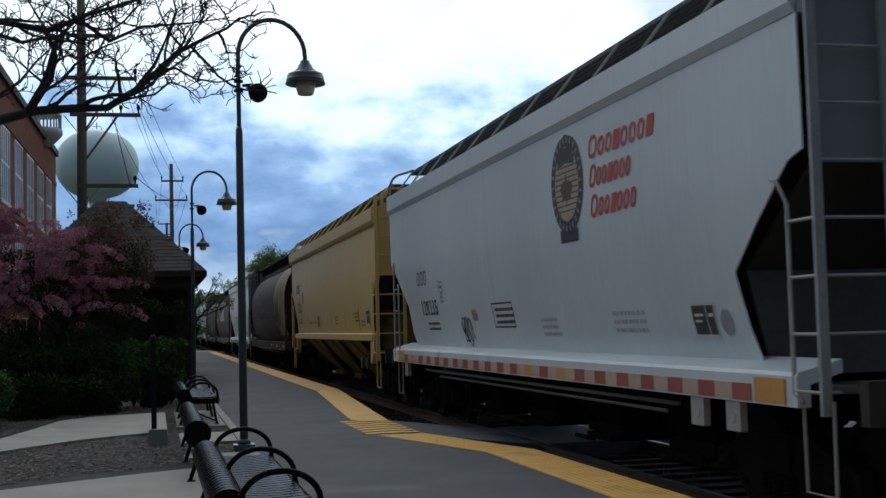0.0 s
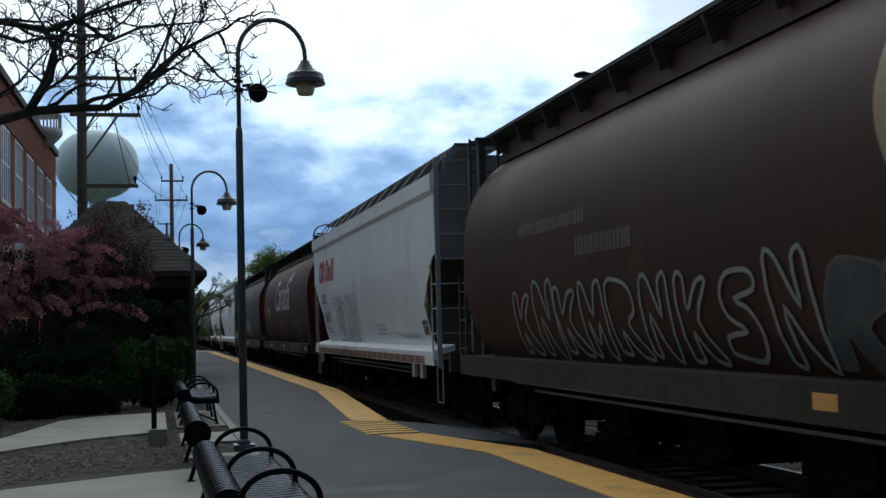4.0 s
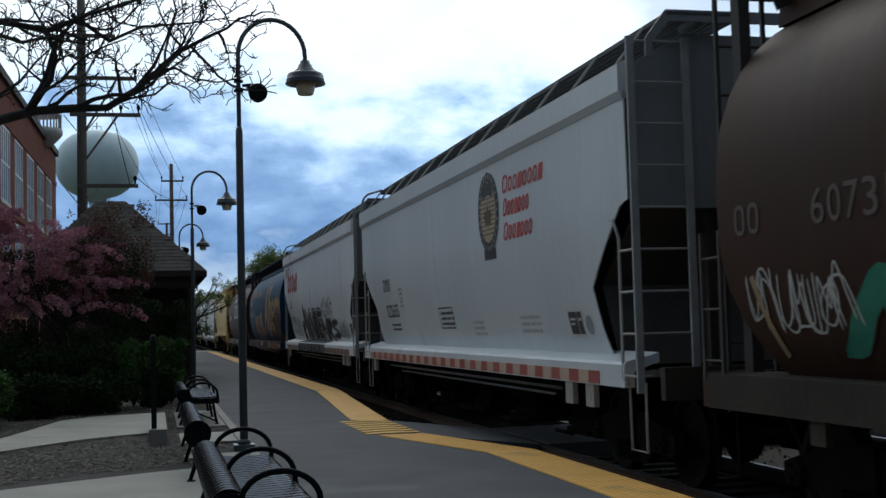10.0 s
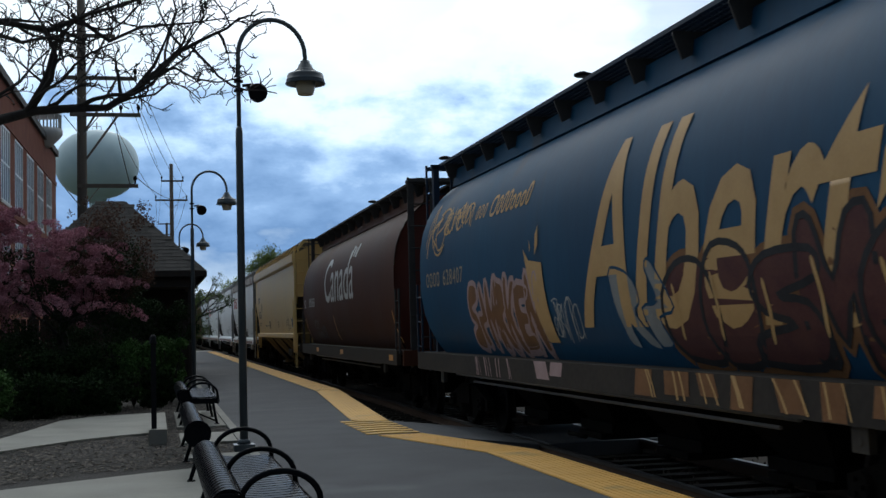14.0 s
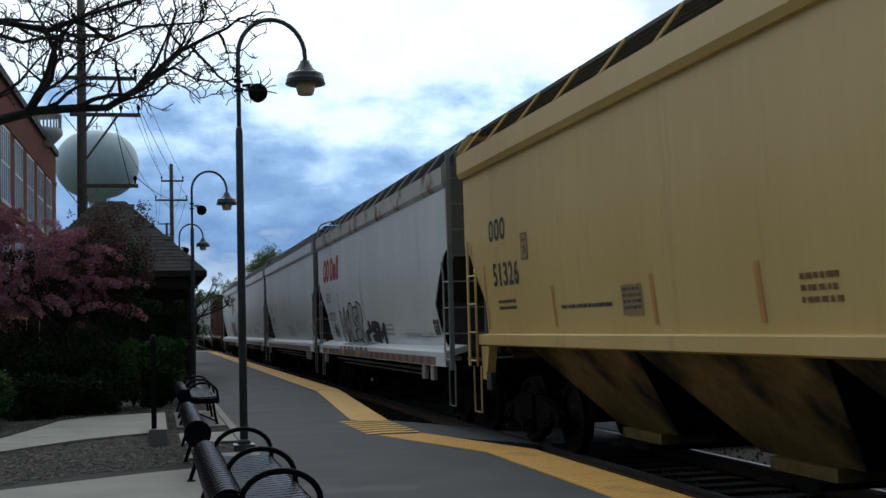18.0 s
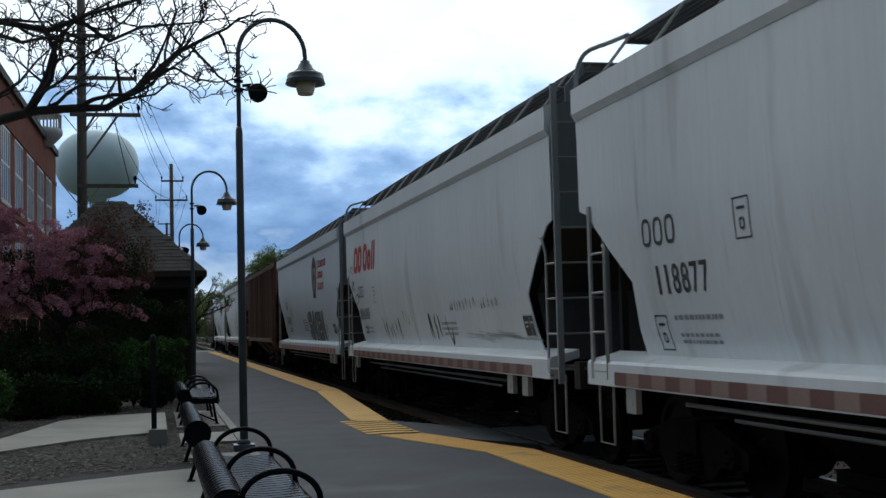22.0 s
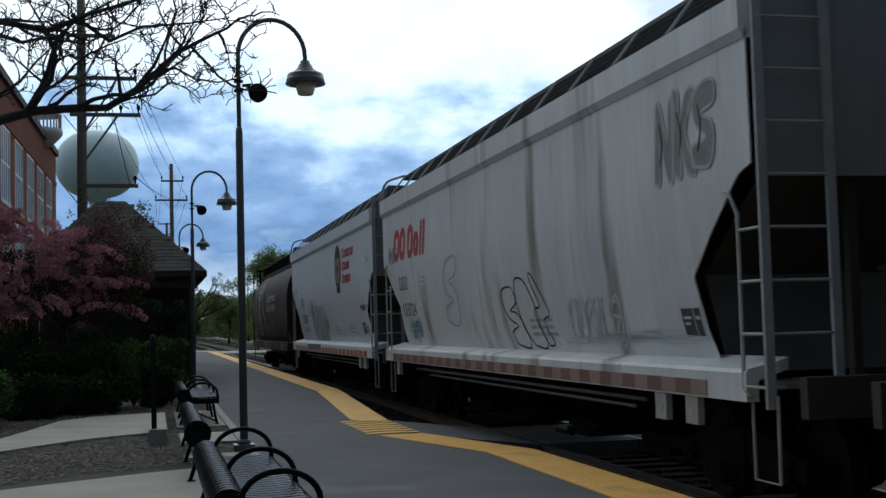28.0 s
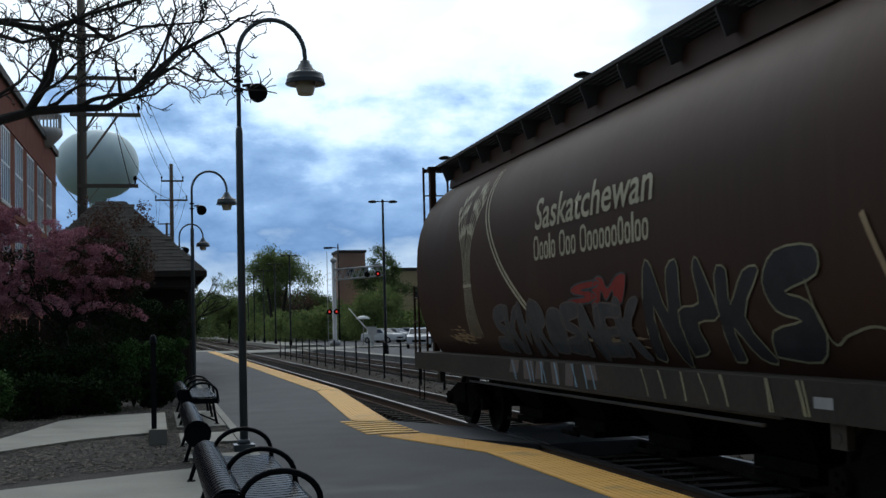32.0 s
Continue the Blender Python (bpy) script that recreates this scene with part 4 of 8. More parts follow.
                if abs(y) < half - 1.6:
                    piece("rib", rib, car, M["rust_rib"], pose(s * 1.5, y, 0))
    running_gear(car, half, paint, 3 if kind != "slab" else 4, bay_paint)
    if stripes:
        worn = stripes == "faint"
        blk = cached((kind, "tape_block"), lambda bm: box(bm, -0.004, 0.004, -0.152, 0.152, 1.055, 1.185))
        y, k = -half + 1.0, 0
        while y < half - 0.85:
            tape = (M["tape_faded"] if k % 2 else M["tape_pale"]) if worn else M["tape_cream"] if k % 2 else M["orange"] if k in (14, 18, 40) and stripes == "mixed" else M["tape_red"]
            piece("reflector_tape", blk, car, tape, pose(-1.611, y, 0))
            y += 0.307
            k += 1
        if stripes == "mixed":
            piece("orange_panel", cached((kind, "orange_panel"), lambda bm: box(bm, -0.004, 0.004, -0.23, 0.23, 1.055, 1.24)), car, M["orange"], pose(-1.612, -half + 0.56, 0))
            piece("orange_panel", CACHE[(kind, "orange_panel")], car, M["orange"], pose(-1.612, half - 0.95, 0))
    return car


def tank_hopper_car(paint, end_paint, label, roof_paint=None, taped=True):
    """A cylindrical covered hopper."""
    half = ROOF_HALF["tank"]
    car = thing("cylindrical_hopper_car", label, "rail car", "freight train cars")
    roof_paint = roof_paint or M["sooty"]
    zs = [1.22, 1.3, 1.45, 1.65, 1.9, 2.2, 2.5, 2.72, 3.0, 3.25, 3.5, 3.7, 3.88, 4.02, 4.14, 4.22, 4.27, 4.295]

    def shell(bm):
        ring = [(-side_x("tank", z), z) for z in zs] + [(side_x("tank", z), z) for z in zs[::-1]]
        ys = [-half, -half + 0.02] + [-half + 1.46 * k for k in range(1, 10)] + [half - 0.02, half]
        rows = []
        for y in ys:
            q = 1.0
            rows.append([bm.verts.new((x * q, y - (0.55 * (max(0, 2.2 - z) / 1.0) ** 1.5 if y > 0 else -0.55 * (max(0, 2.2 - z) / 1.0) ** 1.5) * (1 if abs(y) > half - 0.1 else 0), z)) for x, z in ring])
        n = len(ring)
        for a, b in zip(rows, rows[1:]):
            for k in range(n - 1):
                f = bm.faces.new((a[k], a[k + 1], b[k + 1], b[k]))
                f.smooth = True
    piece("tank_shell", cached(("tank", "tank_shell"), shell), car, paint)

    def dish(bm):
        rows = []
        for q, d in ((0.985, -0.03), (0.9, -0.10), (0.75, -0.16), (0.4, -0.22)):
            row = []
            for x, z in [(-side_x("tank", z), z) for z in zs] + [(side_x("tank", z), z) for z in zs[::-1]]:
                zz = TANK_Z + (z - TANK_Z) * q
                row.append(bm.verts.new((x * q, half + d - 0.55 * (max(0, 2.2 - zz)) ** 1.5, zz)))
            rows.append(row)
        n = len(rows[0])
        for a, b in zip(rows, rows[1:]):
            for k in range(n):
                f = bm.faces.new((a[k], a[(k + 1) % n], b[(k + 1) % n], b[k]))
                f.smooth = True
        bm.faces.new(rows[-1])
    for e in (-1, 1):
        piece("end_dish", cached(("tank", "end_dish"), dish), car, end_paint, None if e > 0 else Matrix.Diagonal((1, -1, 1, 1)))
    for s in (-1, 1):
        prof = [(1.05, 1.24), (1.585, 1.24), (1.585, 0.96), (1.50, 0.96), (1.50, 1.16), (1.05, 1.16)]
        piece("side_sill", cached(("tank", s, "side_sill"), bar_along(prof, -half - 0.25, half + 0.25, s)), car, M["sill_grime"])

        def walkway(bm, s=s):
            for k in range(9):
                x = s * (0.42 + 0.70 * k / 8)
                box(bm, x - 0.012, x + 0.012, -half - 0.3, half + 0.3, 4.465, 4.51)
            y = -half - 0.3
            while y < half + 0.3:
                box(bm, min(s * 0.42, s * 1.12), max(s * 0.42, s * 1.12), y, y + 0.03, 4.475, 4.505)
                y += 0.08
        board = piece("running_board", cached(("tank", s, "running_board"), walkway), car, M["navy"] if roof_paint is M["navy"] else M["sooty"])
        piece("roof_fairing", cached(("tank", s, "roof_fairing"), lambda bm: sheet(bm, [(s * 0.86, -half, 4.38), (s * 0.90, -half, 4.38), (s * 0.94, -half, 4.08), (s * 0.86, -half, 4.08)], (0, 2 * half, 0))), car, paint)
        strut = cached(("tank", s, "strut"), lambda bm: (sheet(bm, [(s * 0.40, -0.015, 4.46), (s * 1.12, -0.015, 4.46), (s * 1.12, -0.015, 4.42), (s * 1.03, -0.015, 4.18), (s * 0.95, -0.015, 4.22)], (0, 0.03, 0)),))
        for k in range(13):
            piece("bracket", strut, board, M["sooty"], pose(0, (k - 6) * 1.19, 0))
    for k in range(4):
        piece("hatch", cached(("tank", "hatch"), lambda bm: (box(bm, -0.3, 0.3, -1.6, 1.6, 4.27, 4.42), box(bm, -0.36, 0.36, -1.65, 1.65, 4.42, 4.47))), car, roof_paint, pose(0, (k - 1.5) * 3.5, 0))
    for e in (-1, 1):
        piece("end_platform", cached(("tank", "end_platform"), lambda bm: (box(bm, -1.5, 1.5, -0.06, 0.06, 0.95, 1.24), box(bm, -1.45, 1.45, -0.9, 0.0, 1.16, 1.2))), car, paint,
              Matrix.Translation((0, e * (half + 0.45), 0)) @ Matrix.Diagonal((1, e, 1, 1)))
        for s in (-1, 1):
            piece("corner_post", cached(("tank", "corner_post"), lambda bm: box(bm, -0.05, 0.05, -0.07, 0.07, 1.2, 4.46)), car, roof_paint, pose(s * 1.22, e * (half + 0.12), 0))
            ladder(car, roof_paint, s * 1.32, s * 0.88, e * (half + 0.38), e * (half + 0.38), 0.9, 4.5, 0.42, "end_ladder")
            ladder(car, roof_paint, s * 1.54, s * 1.54, e * (half + 0.02), e * (half + 0.36), 1.18, 2.4, 0.42, "side_ladder")
            piece("stirrup_step", cached(("tank", "stirrup_step"), lambda bm: tube(bm, [(0, -0.2, 0.95), (0, -0.19, 0.42), (0, 0.19, 0.42), (0, 0.2, 0.95)], 0.012, 5)), car, M["under"], pose(s * 1.5, e * (half + 0.1), 0))
            piece("jacking_pad", cached(("tank", "jacking_pad"), lambda bm: (box(bm, -0.03, 0.03, -0.10, 0.10, 0.78, 0.96), tube(bm, [(-0.036, 0, 0.86), (0.036, 0, 0.86)], 0.04, 10))), car, M["shadow_steel"], pose(s * 1.5, e * (half - 1.35), 0))
        piece("top_frame", cached(("tank", "top_frame"), lambda bm: (box(bm, -1.3, 1.3, -0.05, 0.05, 4.40, 4.48), box(bm, -1.3, 1.3, 0.28, 0.34, 4.42, 4.48))), car, roof_paint,
              Matrix.Translation((0, e * (half + 0.1), 0)) @ Matrix.Diagonal((1, e, 1, 1)))
    for y, w in ((-7.0, 0.2),) if taped else ():
        piece("orange_tape", cached(("tank", w, "orange_tape"), lambda bm: box(bm, -0.003, 0.003, -w, w, 1.04, 1.15)), car, M["orange"], pose(-1.5895, y, 0))
    running_gear(car, half + 0.3, paint, 4, M["under"])
    return car


# ---- the train ----
# where each car's middle stands at the start, and its kind
REAR = dict(slab=7.55, bay=7.75, ribbed=7.75, tank=7.5)
ORDER = [("slab", 22.85), ("bay", 40.43), ("tank", 57.9), ("slab", 74.7), ("tank", 91.7), ("tank", 108.95), ("slab", 125.8), ("slab", 142.3), ("tank", 159.2),
         ("tank", 176.2), ("bay", 194.02), ("slab", 210.42), ("slab", 226.75), ("slab", 242.98), ("slab", 259.4), ("ribbed", 276.6), ("slab", 293.7), ("slab", 310.25), ("tank", 327.25)]
CARS = []


def travelled(t):
    return 10.15 * t - 0.018 * t * t


def assemble_train():
    g, gb, gc = M["grey_a"], M["grey_b"], M["grey_c"]
    make = [
        lambda: hopper_car("slab", g, "light blue-grey covered hopper with red and black lettering", stripes="mixed"),
        lambda: hopper_car("bay", M["tan"], "tan yellow covered hopper with black lettering and open bays", bay_paint=M["tan_shade"], dark=M["shadow_steel"]),
        lambda: tank_hopper_car(M["brown_b"], M["brown_b"], "brown cylindrical hopper with a large tan wheat sheaf"),
        lambda: hopper_car("slab", gb, "off-white covered hopper with red lettering and scribbled graffiti", stripes="faint"),
        lambda: tank_hopper_car(M["brown_a"], M["red_end"], "brown cylindrical hopper with white lettering and red ends"),
        lambda: tank_hopper_car(M["brown_b"], M["red_end"], "faded brown cylindrical hopper with worn-out lettering"),
        lambda: hopper_car("slab", g, "light blue-grey covered hopper with round crest and red lettering", stripes="plain"),
        lambda: hopper_car("slab", gb, "off-white covered hopper with large black graffiti", stripes="faint"),
        lambda: tank_hopper_car(M["blue"], M["blue"], "deep blue cylindrical hopper with tan script lettering", M["navy"]),
        lambda: tank_hopper_car(M["brown_a"], M["red_end"], "red-brown cylindrical hopper with white lettering"),
        lambda: hopper_car("bay", M["tan"], "tan yellow covered hopper with small black lettering", bay_paint=M["tan_shade"]),
        lambda: hopper_car("slab", gb, "off-white covered hopper with a rust-flaked roof edge", fascia=M["grey_rust"], stripes="faint"),
        lambda: hopper_car("slab", gb, "plain off-white covered hopper with line-drawn graffiti", stripes="faint"),
        lambda: hopper_car("slab", gb, "off-white covered hopper with red lettering and thin black scrawls", stripes="faint"),
        lambda: hopper_car("slab", g, "light blue-grey covered hopper with crest and ochre graffiti", stripes="plain"),
        lambda: hopper_car("ribbed", M["rust"], "rusty red-brown covered hopper with upright ribs", bay_paint=M["rust_shade"]),
        lambda: hopper_car("slab", gc, "stained grey covered hopper with red lettering", stripes="faint"),
        lambda: hopper_car("slab", g, "light blue-grey covered hopper with crest and outlined graffiti", stripes="plain"),
        lambda: tank_hopper_car(M["brown_b"], M["shadow_steel"], "dark brown cylindrical hopper with cream lettering, last of the train", M["brown_b"], False),
    ]
    for (kind, rear), f in zip(ORDER, make):
        SPIN.append(len(CARS))
        car = f()
        mid = rear - REAR[kind]
        car.matrix_basis = pose(TRACK, mid, RAIL)
        CARS.append((car, kind, mid))


assemble_train()

# ---- platform lamps ----
def lamp_post(x, y, rz=0.0):
    t = thing("platform_lamp", "dark green gooseneck platform lamp with a bell shade", "street lamp", "platform lamps", (x, y, 0), rz)
    bm = bmesh.new()
    box(bm, -0.13, 0.13, -0.13, 0.13, -0.04, 0.06)
    lathe(bm, [(0.085, 0.06), (0.07, 0.12)], 14)
    part("base", bm, M["lamp_green"], t)
    bm = bmesh.new()
    lathe(bm, [(0.052, 0.05), (0.046, 3.96), (0.042, 4.0), (0.030, 4.04)], 12)
    pts = [(0, 0, 4.0), (0, 0, 4.95)]
    pts += [(0.43 - 0.43 * math.cos(a), 0, 4.95 + 0.47 * math.sin(a)) for a in np.linspace(0.15, math.pi, 16)]
    pts.append((0.86, 0, 4.88))
    tube(bm, pts, 0.029, 10)
    part("pole", bm, M["lamp_green"], t)
    bm = bmesh.new()
    lathe(bm, [(0.05, 4.90), (0.06, 4.895), (0.062, 4.865), (0.085, 4.845), (0.10, 4.805), (0.125, 4.78), (0.138, 4.77), (0.14, 4.757), (0.19, 4.742), (0.224, 4.727), (0.236, 4.70), (0.239, 4.658), (0.247, 4.652), (0.247, 4.642), (0.243, 4.636), (0.262, 4.602), (0.255, 4.592), (0.13, 4.625)], 28, (0.86, 0, 0))
    part("shade", bm, M["lamp_green"], t, "ribbed dark green bell shade")
    bm = bmesh.new()
    lathe(bm, [(0.128, 4.62), (0.125, 4.55), (0.104, 4.475), (0.098, 4.46), (0.09, 4.457)], 18, (0.86, 0, 0))
    part("diffuser", bm, M["diffuser"], t, "cream frosted glass globe")
    bm = bmesh.new()
    d = Vector((0.2, -0.8, -0.35)).normalized()
    c = Vector((0.21, -0.12, 4.47))
    tube(bm, [c - d * 0.22, c - d * 0.08], 0.055, 10, 0.08)
    tube(bm, [c - d * 0.08, c + d * 0.10], 0.08, 14, 0.125)
    tube(bm, [(0.05, 0, 4.56), (0.16, -0.02, 4.57)], 0.02, 6)
    part("loudspeaker", bm, M["black_metal"], t, "black horn loudspeaker")
    for k in (4.48, 4.60):
        bm = bmesh.new()
        lathe(bm, [(0.06, k), (0.06, k + 0.03)], 10)
        part("clamp", bm, M["black_metal"], t)
    for ch in t.children:
        ch.scale.z = 1.012
    return t


for x, y in ((1.07, 15.6), (0.92, 30.8), (0.90, 46.0), (0.90, 61.2)):
    lamp_post(x, y)


# ---- beds, walks and the left side ----
polygon("planting_bed", [(-14, -20), (1.075, -20), (1.075, 62), (-14, 62)], -0.9, -0.03, M["mulch"], "bark mulch planting bed beside the platform", "planting bed")
polygon("pavement_near", [(1.07, -19.9), (1.07, 14.02), (0.44, 13.71), (-0.15, 13.42), (-0.72, 13.08), (-1.48, 12.6), (-2.6, 11.7), (-4.5, 9.8), (-6, 7), (-6, -19.9)], -0.5, 0.0,
        M["concrete"], "pale concrete walk with a rounded edge", "pavement")
polygon("garden_path", [(0.16, 18.8), (-0.12, 18.75), (-0.55, 18.5), (-0.99, 18.15), (-1.5, 17.5), (-1.97, 16.79), (-3.2, 14.6), (-3.9, 15.6), (-2.9, 17.9), (-2.21, 18.9), (-1.95, 20.3), (-1.62, 22.3), (-1.1, 23.0), (-0.15, 23.4), (0.16, 23.4)],
        -0.5, 0.004, M["concrete"], "curved pale concrete garden path", "pavement")
for y0, y1 in ((14.75, 15.2), (16.8, 18.4), (19.6, 23.5)):
    polygon("bench_pad", [(0.32, y0), (1.07, y0), (1.07, y1), (0.32, y1)], -0.3, 0.003, M["concrete"], "small concrete pad in the mulch", "concrete pad")
bm = bmesh.new()
box(bm, 1.082, 1.20, 4, 91, -0.2, 0.012)
solo("kerb", bm, M["concrete"], "narrow concrete kerb along the asphalt", "kerb", kind="structure")
bm = bmesh.new()
rnd = random.Random(8)
for k in range(30000):
    x, y = rnd.uniform(-3.2, 1.05), 12.6 + 14.4 * rnd.random() ** 1.5
    if (x > -0.9 - 0 and y < 13.9) or (y < 13.9 + (x + 0.4) * 0.55 and x < 0.5):
        continue
    s, a, h = 0.008 + 0.032 * rnd.random() ** 2, rnd.uniform(0, 6.3), rnd.uniform(0.0, 0.02)
    dx, dy = math.cos(a) * s, math.sin(a) * s
    v = [bm.verts.new(p) for p in ((x - dx, y - dy, -0.026 + h), (x + dy * 0.6, y - dx * 0.6, -0.023 + h), (x + dx, y + dy, -0.022 + h), (x - dy * 0.6, y + dx * 0.6, -0.019 + h))]
    bm.faces.new(v)
chips = material("mulch chips", (0.006, 0.005, 0.004), (0.20, 0.17, 0.135), 0.95, island=True, object_random=1.0, bump=0)
solo("mulch_chips", bm, chips, "scattered brown and grey bark chips", "mulch chips", kind="stuff")

# low block with its post
t = thing("low_wall", "short pale concrete wall carrying a black post", "low wall", at=(0.02, 17.0, 0))
bm = bmesh.new()
box(bm, -0.12, 0.12, 0, 2.9, -0.2, 0.18)
bmesh.ops.bevel(bm, geom=bm.edges[:], offset=0.015, segments=1)
part("block", bm, M["concrete"], t)
bm = bmesh.new()
box(bm, -0.085, -0.015, 0.18, 0.25, 0.18, 1.33)
part("post", bm, M["black_metal"], t, "square black steel post")
bm = bmesh.new()
lathe(bm, [(0.05, 1.33), (0.055, 1.35), (0.04, 1.38), (0.045, 1.42), (0.02, 1.46)], 10, (-0.05, 0.215, 0))
part("finial", bm, M["black_metal"], t)


def bench(y0, y1, hoops, label, seat=True, x=0.0):
    t = thing("platform_bench", label, "bench", "platform benches", (x, y0, 0))
    n = int((y1 - y0) / 0.115)
    # each slat is a flat bar that rolls over the back, crosses the seat and turns down in front
    prof = [(0.40 + 0.105 * math.cos(a), 0.465 + 0.105 * math.sin(a)) for a in np.linspace(radians(290), radians(30), 20)]
    prof += [(0.53, 0.44), (0.66, 0.425), (0.82, 0.43), (0.90, 0.435)] + [(0.90 + 0.06 * math.cos(a), 0.375 + 0.06 * math.sin(a)) for a in np.linspace(radians(80), radians(-60), 5)]

    if not seat:
        prof = prof[:20]

    def slat(bm):
        inner, outer = [], []
        for i, (x, z) in enumerate(prof):
            x0, z0 = prof[max(0, i - 1)]
            x1, z1 = prof[min(len(prof) - 1, i + 1)]
            d = Vector((x1 - x0, 0, z1 - z0)).normalized()
            nrm = Vector((-d.z, 0, d.x)) * 0.006
            for lst, s in ((inner, -1), (outer, 1)):
                lst.append([bm.verts.new(Vector((x, yy, z)) + nrm * s) for yy in (-0.043, 0.043)])
        for g in (inner, outer):
            for a, b in zip(g, g[1:]):
                bm.faces.new((a[0], a[1], b[1], b[0]))
        for k in (0, 1):
            for i in range(len(prof) - 1):
                bm.faces.new((inner[i][k], inner[i + 1][k], outer[i + 1][k], outer[i][k]))
    me = bmesh.new()
    slat(me)
    me = mesh_of("slat", me, M["bench_metal"])
    for k in range(n):
        piece("slat", me, t, m=pose(0, 0.06 + (y1 - y0 - 0.12) * k / (n - 1), 0))
    for f in (0.0, 0.5, 1.0):
        bm = bmesh.new()
        y = f * (y1 - y0)
        sheet(bm, [(0.32, y - 0.02, 0.40), (0.30, y - 0.02, 0.47), (0.35, y - 0.02, 0.55), (0.45, y - 0.02, 0.55), (0.50, y - 0.02, 0.42), (0.70, y - 0.02, 0.41), (0.94, y - 0.02, 0.41), (0.93, y - 0.02, 0.33), (0.60, y - 0.02, 0.33), (0.44, y - 0.02, 0.34)], (0, 0.04, 0))
        if seat:
            part("end_frame", bm, M["bench_metal"], t)
        else:
            bm.free()
        for x in (0.42, 0.86) if seat else (0.40,):
            bm = bmesh.new()
            tube(bm, [(x, y, 0.36), (x + (0.03 if x > 0.6 else -0.03), y, 0.15), (x + (0.06 if x > 0.6 else -0.08), y, 0.0)], 0.022, 7)
            box(bm, x - 0.11 if x < 0.6 else x + 0.01, x - 0.03 if x < 0.6 else x + 0.10, y - 0.04, y + 0.04, 0.0, 0.012)
            part("leg", bm, M["bench_metal"], t)
    bm = bmesh.new()
    if not seat:
        tube(bm, [(0.40, -0.02, 0.465), (0.40, 0.02, 0.465)], 0.135, 18)
        part("end_cap", bm, M["bench_metal"], t)
        return t
    if y0 > 12:
        bm.free()
        bm = bmesh.new()
        tube(bm, [(0.42, 0.02, 0.05), (0.66, 0.02, 0.16), (0.90, 0.02, 0.05)], 0.014, 6)
    else:
        sheet(bm, [(0.34, 0.025, 0.06), (0.30, 0.025, 0.47), (0.36, 0.025, 0.56), (0.44, 0.025, 0.56), (0.50, 0.025, 0.42), (0.94, 0.025, 0.41), (0.96, 0.025, 0.36), (0.92, 0.025, 0.06)], (0, 0.02, 0))
    part("end_panel" if y0 < 12 else "foot_brace", bm, M["bench_metal"], t)
    for h in hoops:
        y = h - y0
        bm = bmesh.new()
        pts = [(0.47, y, 0.43)] + [(0.70 - 0.235 * math.cos(a), y, 0.475 + 0.185 * math.sin(a)) for a in np.linspace(0.05, math.pi - 0.25, 14)] + [(0.945, y, 0.40)]
        tube(bm, pts, 0.019, 8)
        part("armrest", bm, M["bench_metal"], t, "black hoop armrest")
    return t


bench(7.15, 10.45, (7.2, 8.6, 10.4), "black steel slatted bench with hoop armrests")
bench(12.5, 16.3, (), "black steel rolled leaning rail beside the lamp post", False)
bench(20.0, 23.3, (20.05, 21.5, 23.25), "black steel slatted bench by the shrubs", x=0.03)


# ---- station building ----
def station():
    t = thing("station_building", "low dark station building with a hipped shingle roof", "station building", at=(0, 0, 0))
    x0, x1, y0, y1, ze = -3.9, 1.50, 36.5, 50.0, 3.28
    rx0, rx1, ry0, ry1, zr = -0.85, -1.75, 39.6, 46.9, 5.65
    bm = bmesh.new()
    a, b, c, d = (x0, y0, ze), (x1, y0, ze), (x1, y1, ze), (x0, y1, ze)
    e, f, e2, f2 = (rx1, ry0, zr), (rx0, ry0, zr), (rx1, ry1, zr), (rx0, ry1, zr)
    v = [bm.verts.new(p) for p in (a, b, c, d, e, f, f2, e2)]
    for q in ((0, 1, 5, 4), (1, 2, 6, 5), (2, 3, 7, 6), (3, 0, 4, 7), (4, 5, 6, 7), (0, 3, 2, 1)):
        bm.faces.new([v[i] for i in q])
    roof = part("roof", bm, M["shingle"], t)
    for nm, q in (("front", (x0, x1, y0, y0 + 0.06)), ("right", (x1 - 0.06, x1, y0 + 0.06, y1))):
        bm = bmesh.new()
        box(bm, q[0], q[1], q[2], q[3], ze - 0.16, ze - 0.005)
        part("fascia", bm, M["dark_wood"], t)
    bm = bmesh.new()
    box(bm, x0 + 0.25, x1 - 0.3, y0 + 0.3, y1 - 0.3, ze - 0.45, ze - 0.165)
    part("soffit_beam", bm, M["dark_wood"], t)
    bm = bmesh.new()
    box(bm, x0 + 0.8, 0.92, y0 + 2.4, y1 - 0.8, -0.1, ze - 0.455)
    part("wall", bm, M["dark_wood"], t)
    for x in (x1 - 0.45, x0 + 0.45):
        for y in (y0 + 0.5, y0 + 5, y1 - 0.5):
            bm = bmesh.new()
            box(bm, x - 0.09, x + 0.09, y - 0.09, y + 0.09, -0.1, ze - 0.455)
            part("post", bm, M["dark_wood"], t)
    # shingle courses on the two slopes in view
    sh = bmesh.new()
    sheet(sh, [(-0.15, -0.10, 0.012), (0.15, -0.10, 0.012), (0.15, 0.10, 0.004), (-0.15, 0.10, 0.004)], (0, 0, -0.010))
    sh = mesh_of("shingle", sh, M["shingle"])

    def course(p0, p1, q0, q1, rows):
        p0, p1, q0, q1 = map(Vector, (p0, p1, q0, q1))
        for i in range(rows):
            g = (i + 0.5) / rows
            l, r = p0.lerp(q0, g), p1.lerp(q1, g)
            ux = (r - l).normalized()
